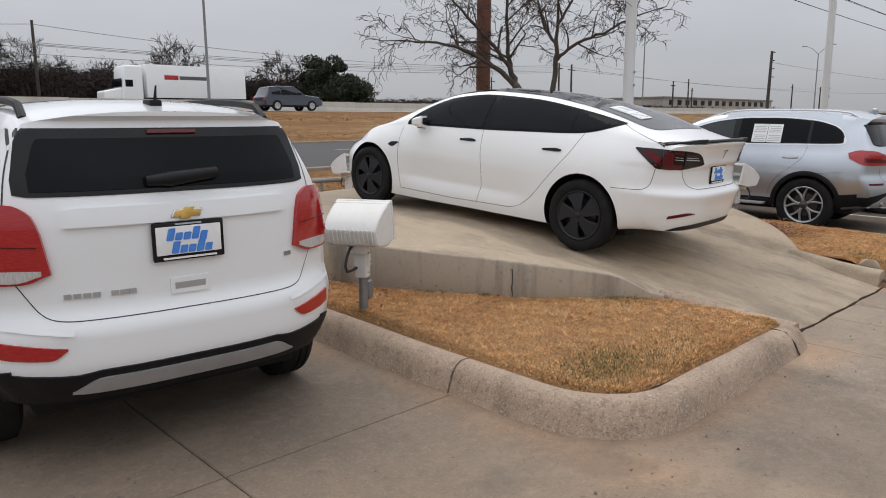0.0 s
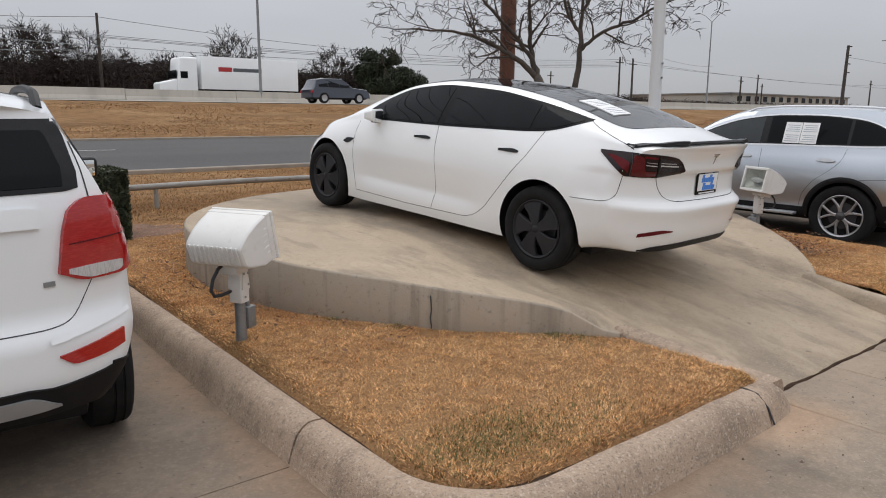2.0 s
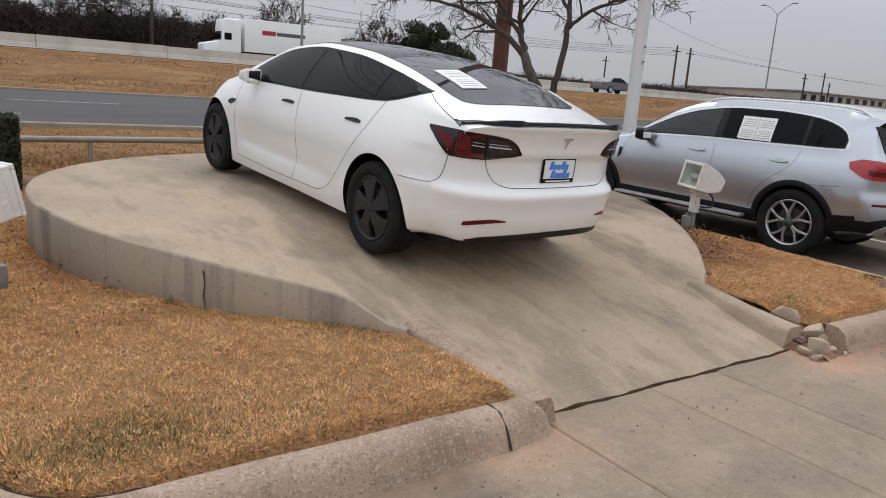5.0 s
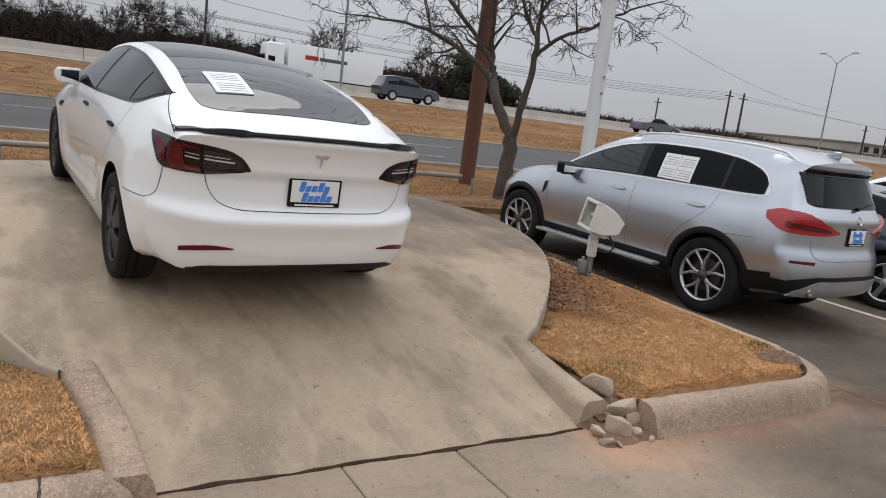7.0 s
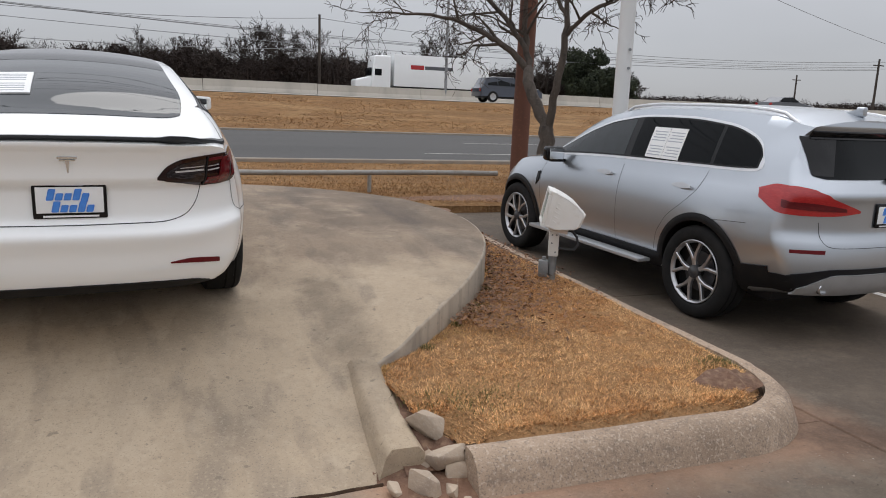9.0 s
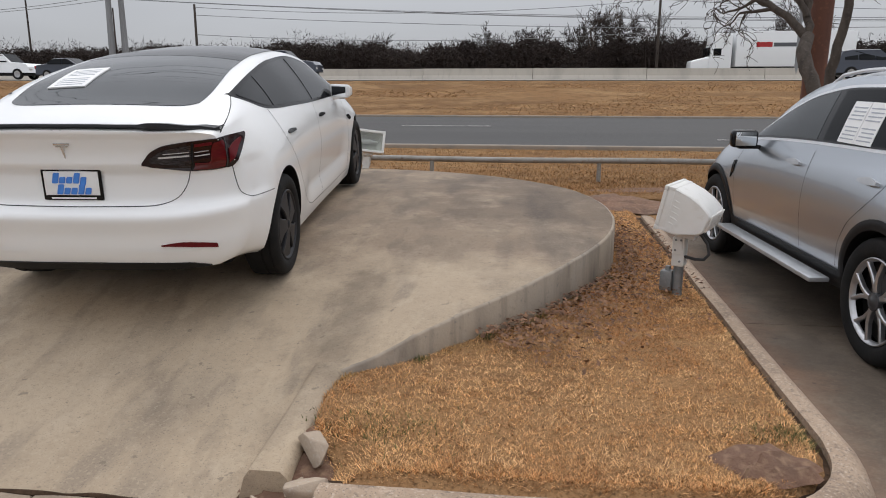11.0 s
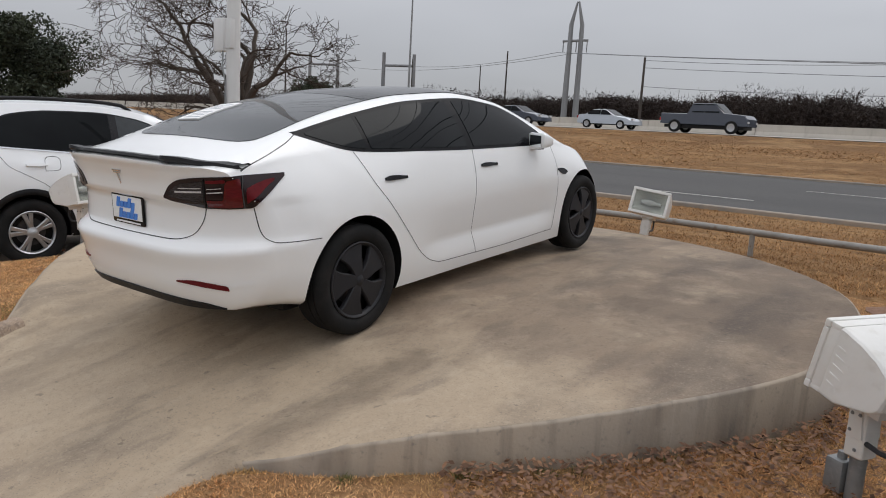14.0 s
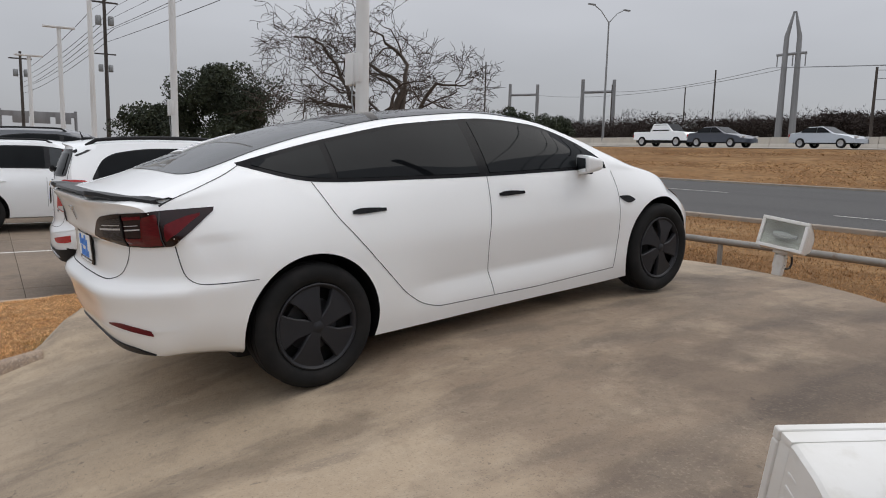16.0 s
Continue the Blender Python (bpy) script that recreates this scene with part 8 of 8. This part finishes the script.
# far winter woods: twig-like slivers over a low brush mass, one object
def woods(name, label, xs0, xs1, y_at, z0, top_of, count, seed):
    rg = np.random.RandomState(seed)
    # each tree: a round crown of fine twigs that point outwards and up, over a thin stem
    vs = []
    for k in range(count):
        x = rg.uniform(xs0, xs1)
        y = y_at(x) + rg.uniform(-5, 9)
        h = top_of(x) * rg.uniform(0.62, 1.0) * (1.15 if rg.rand() < 0.15 else 1)
        m = 260
        wide = h * rg.uniform(0.26, 0.4)
        ball = rg.normal(size=(m, 3))
        ball *= (rg.uniform(0.2, 1.0, m) ** 0.45 / np.linalg.norm(ball, axis=1))[:, None]
        base = np.array([x, y, z0 + h * 0.6]) + ball * (wide, wide * 0.7, h * 0.36)
        way = ball * (0.7, 0.7, 0.5) + rg.normal(0, 0.55, (m, 3)) + (0, 0, 0.25)
        tip = base + way * h * rg.uniform(0.03, 0.08, m)[:, None]
        w = rg.uniform(0.015, 0.035, m)[:, None]
        side = np.stack([np.ones(m), np.zeros(m), rg.normal(0, 0.5, m)], 1)
        vs.append(np.stack([base - side * w, base + side * w, tip], 1).reshape(-1, 3))
        t = np.array([[x - 0.12, y, z0], [x + 0.12, y, z0], [x + rg.normal(0, 0.3), y, z0 + h * 0.8]])
        vs.append(t)
    # brush mass: clouds of small crossing slivers, thicker towards the ground
    nb = count * 640
    x = rg.uniform(xs0, xs1, nb)
    top = np.array([top_of(q) for q in x]) * (0.8 + 0.06 * np.sin(x * 1.7) + 0.05 * np.sin(x * 0.63 + 2))
    c = np.stack([x, np.array([y_at(q) for q in x]) + rg.uniform(-3, 6, nb), z0 + top * rg.uniform(0, 1, nb) ** 1.1 * rg.uniform(0.8, 1.0, nb)], 1)
    a = rg.normal(size=(nb, 3)) * (0.2, 0.15, 0.16)
    b = rg.normal(size=(nb, 3)) * (0.12, 0.08, 0.09)
    vs.append(np.stack([c - a, c + a, c + b], 1).reshape(-1, 3))
    v = np.concatenate(vs)
    ob = new(name, raw_mesh(name, v.tolist(), np.arange(len(v)).reshape(-1, 3).tolist(), M_WOODS))
    return tagged(ob, label, "woods", kind="stuff")


woods("winter_woods", "dense leafless brown woods beyond the highway", -60, 62, lambda x: 90 + 3 * math.sin(x * 0.1), 2.4, lambda x: 6.0 + 0.9 * math.exp(-((x - 20) / 14) ** 2) + 0.9 * noise.noise((x * 0.09, 0, 0)) + 0.5 * noise.noise((x * 0.4, 3, 0)), 480, 21)
woods("scrub", "low leafless scrub in the far distance", 62, 420, lambda x: 105 + 0.1 * (x - 62), 2.3, lambda x: 4.5 + 1.3 * noise.noise((x * 0.03, 5, 0)), 420, 22)
woods("far_woods", "low brown woods along the far car park", -300, -60, lambda x: 85 - 0.15 * (x + 60), 2.3, lambda x: 6.2 + 0.9 * noise.noise((x * 0.06, 7, 0)), 320, 23)
def crown_tree(x, y, foot, top, wide, seed):
    """A far leafless tree: a short trunk whose limbs split again and again into a round crown."""
    rg = random.Random(seed)
    h = top - foot
    tr = thing("winter_tree", "leafless winter tree rising over the far woods", "tree", None, "far winter trees")
    fork = Vector((x, y, foot + h * 0.3))
    a, b = tube([(x, y, foot - 0.3), (x + 0.1, y, foot + h * 0.15), fork], [0.34, 0.28, 0.24], 7), bmesh.new()
    starts = []
    for k in range(6):
        turn = 2 * math.pi * (k + rg.random() * 0.6) / 6
        out = rg.uniform(0.45, 0.9) * wide / h
        starts.append((fork, (out * math.cos(turn), out * math.sin(turn), 0.9), h * rg.uniform(0.2, 0.27), 0.13))
    branch_tree(seed, starts, 5, 0.5, 0.76, 0.032, 0.15, a, b, 0.55)
    part("trunk", a, M_FAR_TWIG, tr, "dark trunk and limbs", 60)
    part("crown", b, M_FAR_TWIG, tr, "fine bare twigs", 60)


for k, (x, y, top, wide) in enumerate(((20.8, 93.1, 13.2, 7.5), (15.8, 93.7, 11.9, 6.0), (25.4, 92, 10.2, 4.5), (38, 87.8, 11.6, 4.4), (49.9, 81.8, 10.4, 5.6), (8.5, 94.3, 10.4, 5), (2.5, 94.5, 9.6, 4.5), (-12.6, 98.6, 9.4, 3.5), (66, 86, 8.0, 4), (31, 89, 9.2, 4), (-100, 26, 8.5, 6), (-92, 34, 7.5, 6))):
    crown_tree(x, y, 2.2 if x > -90 else 0.5, top, wide * 1.45, 60 + k)

# ---- rubble where the kerb has broken ----
rg_ = random.Random(14)
for x, y, z, sx, sy, sz, turn in ((8.10, 2.0, 0.10, 0.10, 0.07, 0.055, 8), (7.95, 1.885, 0.05, 0.085, 0.05, 0.065, -50), (8.06, 2.2, 0.165, 0.05, 0.11, 0.06, 28), (8.02, 2.06, 0.07, 0.06, 0.05, 0.05, 40), (7.80, 1.80, 0.02, 0.045, 0.035, 0.025, 10), (7.86, 1.77, 0.015, 0.03, 0.02, 0.018, 40), (8.06, 1.84, 0.02, 0.05, 0.03, 0.03, 70), (8.10, 1.77, 0.014, 0.028, 0.022, 0.018, 0), (7.82, 1.90, 0.03, 0.03, 0.05, 0.03, 0), (8.12, 1.95, 0.05, 0.06, 0.05, 0.05, 15)):
    bm = bmesh.new()
    for k in range(16):
        q = Vector((rg_.uniform(-1, 1), rg_.uniform(-1, 1), rg_.uniform(-1, 1)))
        q = q / max(abs(q.x), abs(q.y), abs(q.z)) * rg_.uniform(0.75, 1.0)
        bm.verts.new((q.x * sx, q.y * sy, q.z * sz))
    hull = bmesh.ops.convex_hull(bm, input=bm.verts[:])
    bmesh.ops.delete(bm, geom=[g for g in hull["geom_interior"] if isinstance(g, bmesh.types.BMVert)], context="VERTS")
    bmesh.ops.bevel(bm, geom=bm.edges[:], offset=min(sx, sy, sz) * 0.12, segments=2, profile=0.6, affect="EDGES")
    ob = solid("concrete_chunk", bm, M_STONE, "broken lump of tan concrete at the kerb end", "rubble", group="kerb rubble", angle=30)
    ob.matrix_world = pose(x, y, z, rg_.uniform(-12, 12), rg_.uniform(-12, 12), turn)
rows = [[(x, y, -0.03 + 0.05 * smooth01((y - 1.70) / 0.12) * smooth01((x - 7.74 - 0.05 * math.sin(y * 17)) / 0.08) + 0.10 * smooth01((y - 1.9) / 0.35) * smooth01((x - 7.80) / 0.15) + 0.02 * noise.noise((x * 9, y * 9, 0))) for x in np.linspace(7.74, 8.2, 14)] for y in np.linspace(1.72, 2.5, 16)]
fill = []
for y in np.linspace(1.98, 2.96, 14):
    fill.append([(x, y, 0.05 + (bed_z(max(x, 8.2), max(y, 2.1)) - 0.085) * smooth01((y - 1.98) / 0.25) + 0.015 * noise.noise((x * 12, y * 12, 4))) for x in np.linspace(7.9, 8.4, 10)])
part("bed_edge_soil", grid_mesh(fill), M_DIRT, island_b, "dark soil at the broken edge", 60)
tagged(new("bare_soil", mesh_of(grid_mesh(rows), "bare_soil", M_DIRT, 60)), "loose reddish soil washed out of the broken kerb", "soil", kind="structure")


# ---- dry grass: blades as one object each ----
def grass(name, label, count, spot, seed, tall, wide, material, lean=0.7):
    rg = np.random.RandomState(seed)
    px, py, pz = spot(rg, count)
    m = len(px)
    a = rg.uniform(0, 2 * math.pi, m)
    h = tall * rg.uniform(0.45, 1.15, m)
    l_ = h * lean * rg.uniform(0.2, 1.5, m)
    base = np.stack([px, py, pz - 0.01], 1)
    side = np.stack([-np.sin(a), np.cos(a), np.zeros(m)], 1) * (wide * rg.uniform(0.6, 1.4, m))[:, None]
    b = a + rg.normal(0, 0.6, m)
    tip = base + np.stack([np.cos(b) * l_, np.sin(b) * l_, h], 1)
    v = np.stack([base - side, base + side, tip], 1).reshape(-1, 3)
    ob = new(name, raw_mesh(name, v.tolist(), np.arange(m * 3).reshape(-1, 3).tolist(), material))
    return tagged(ob, label, "grass", kind="stuff")


def bed_spot(span, y0, y1, soil=None):
    def spot(rg, n):
        y = y0 + (y1 - y0) * rg.uniform(0, 1, n) ** 1.35
        ab = np.array([span(q) for q in y])
        x = ab[:, 0] - 0.01 + (ab[:, 1] - ab[:, 0] + 0.02) * rg.uniform(0, 1, n)
        bare = 0.05 + rg.uniform(0, 0.045, n)
        keep = np.array([out_of_ramp(p, q) and kerb_gap(p, q) > g + 0.02 * noise.noise((p * 9, q * 9, 1)) for p, q, g in zip(x, y, bare)])
        if soil:
            far = ((x - soil[0]) / soil[2]) ** 2 + ((y - soil[1]) / soil[3]) ** 2
            keep &= far > rg.uniform(0.5, 1.3, n)
        x, y = x[keep], y[keep]
        z = np.array([bed_z(p, q) for p, q in zip(x, y)])
        return x, y, z

    return spot


grass("dry_grass", "short dry straw-coloured grass with a few green blades", 320000, bed_spot(span_a, 1.93, 9.3), 31, 0.022, 0.003, M_GRASS, 1.3)
grass("dry_grass", "short dry straw-coloured grass beside bare soil", 310000, bed_spot(span_b, 1.95, 9.3, (9.86, 2.24, 0.15, 0.1)), 32, 0.022, 0.003, M_GRASS, 1.3)


def verge_spot(x0, x1, y0, y1):
    def spot(rg, n):
        x, y = rg.uniform(x0, x1, n), rg.uniform(y0, y1, n)
        z = np.array([ground_z(q) + (0.05 if q < 12 else 0) for q in y])
        return x, y, z

    return spot


grass("verge_grass", "tufts of dry brown grass along the pipe rail", 80000, verge_spot(-8, 16, 9.4, 12.2), 33, 0.05, 0.005, M_VERGE, 1.2)
grass("verge_grass", "tufts of dry brown grass beside the road", 50000, verge_spot(-14, 22, 12.2, 16.5), 34, 0.05, 0.008, M_VERGE, 1.2)
grass("slope_grass", "rough dry grass on the highway slope", 90000, verge_spot(-50, 60, 29.2, 41.5), 35, 0.045, 0.022, M_VERGE, 2.6)


# dead leaves blown against the platform wall
def leaf_spot(rg, n):
    a = np.where(rg.uniform(0, 1, n) < 0.93, rg.uniform(0.75, 2.3, n), rg.uniform(-2.2, -0.9, n))
    r = np.array([radius(v) for v in a]) + 0.02 + np.abs(rg.normal(0, 0.34, n))
    return CX + r * np.sin(a), CY - r * np.cos(a), np.array([island_z(v) + 0.03 for v in CY - r * np.cos(a)])


rg = np.random.RandomState(40)
n = 5500
px, py, pz = leaf_spot(rg, n)
keep = (px < X_B - 0.2) & (px > X_A + 0.2)
px, py, pz = px[keep], py[keep], pz[keep]
n = len(px)
c = np.stack([px, py, pz + rg.uniform(0, 0.03, n)], 1)
a = rg.uniform(0, 2 * math.pi, n)
e1 = np.stack([np.cos(a), np.sin(a), rg.normal(0, 0.3, n)], 1) * rg.uniform(0.009, 0.024, n)[:, None]
e2 = np.stack([-np.sin(a), np.cos(a), rg.normal(0, 0.4, n)], 1) * rg.uniform(0.005, 0.012, n)[:, None]
v = np.stack([c - e1, c + e2, c + e1, c - e2], 1).reshape(-1, 3)
tagged(new("dead_leaves", raw_mesh("dead_leaves", v.tolist(), np.arange(n * 4).reshape(-1, 4).tolist(), M_LEAFLITTER)), "brown dead leaves blown against the wall", "leaves", kind="stuff")


# green weeds: a thin patch at the corner, and sprigs along the wall's foot
def weed_spot(rg, n):
    x, y = [], []
    for cx, cy, spread, share in ((3.5, 2.3, 0.22, 0.4), (3.9, 2.15, 0.35, 0.2), (10.02, 2.5, 0.09, 0.08), (8.35, 2.35, 0.16, 0.1), (5.0, 3.0, 0.14, 0.08)):
        m = int(n * share)
        x.append(rg.normal(cx, spread, m))
        y.append(rg.normal(cy, spread * 0.6, m))
    for a in (0.62, 0.78, 0.9, 0.95, 1.1, 1.32, -0.62, -0.95, -1.1):
        m = int(n * 0.02)
        x.append(CX + (radius(a) + 0.04) * math.sin(a) + rg.normal(0, 0.025, m))
        y.append(CY - (radius(a) + 0.04) * math.cos(a) + rg.normal(0, 0.025, m))
    x, y = np.concatenate(x), np.concatenate(y)
    keep = np.array([out_of_ramp(p, q) and kerb_gap(p, q) > 0.02 for p, q in zip(x, y)])
    x, y = x[keep], y[keep]
    return x, y, np.array([bed_z(p, q) for p, q in zip(x, y)])


grass("green_weeds", "sparse green weeds in the dry grass and along the wall", 6500, weed_spot, 36, 0.035, 0.003, M_WEED, 0.8)


# grit, crumbs of concrete and bits of leaf scattered over the slabs
rg = np.random.RandomState(44)
n = 1500
px = rg.uniform(-0.5, 12.0, n)
py = 1.75 - np.abs(rg.normal(0, 0.9, n))
near = rg.uniform(0, 1, n) < 0.35
py = np.where(near, 1.72 - np.abs(rg.normal(0, 0.12, n)), py)
keep = ~((px > 2.7) & (px < 5.5) & (py > 1.70)) & ~((px > 8.1) & (px < 10.5) & (py > 1.70))
px, py = px[keep], py[keep]
n = len(px)
c = np.stack([px, py, np.full(n, 0.002)], 1)
r = 0.0022 * np.exp(rg.normal(0, 0.55, n))[:, None]
a = rg.uniform(0, 2 * math.pi, n)
e1 = np.stack([np.cos(a), np.sin(a), np.zeros(n)], 1) * r * 1.4
e2 = np.stack([-np.sin(a), np.cos(a), np.zeros(n)], 1) * r
up = np.stack([np.zeros(n), np.zeros(n), np.ones(n)], 1) * r * 1.1
v = np.stack([c - e1, c + e2, c + e1, c - e2, c + up], 1).reshape(-1, 3)
f = (np.arange(n) * 5)[:, None, None] + np.array([[0, 1, 4], [1, 2, 4], [2, 3, 4], [3, 0, 4]])[None]
tagged(new("grit", raw_mesh("grit", v.tolist(), f.reshape(-1, 3).tolist(), M_GRIT)), "loose grit and crumbs scattered over the slabs", "grit", kind="stuff")
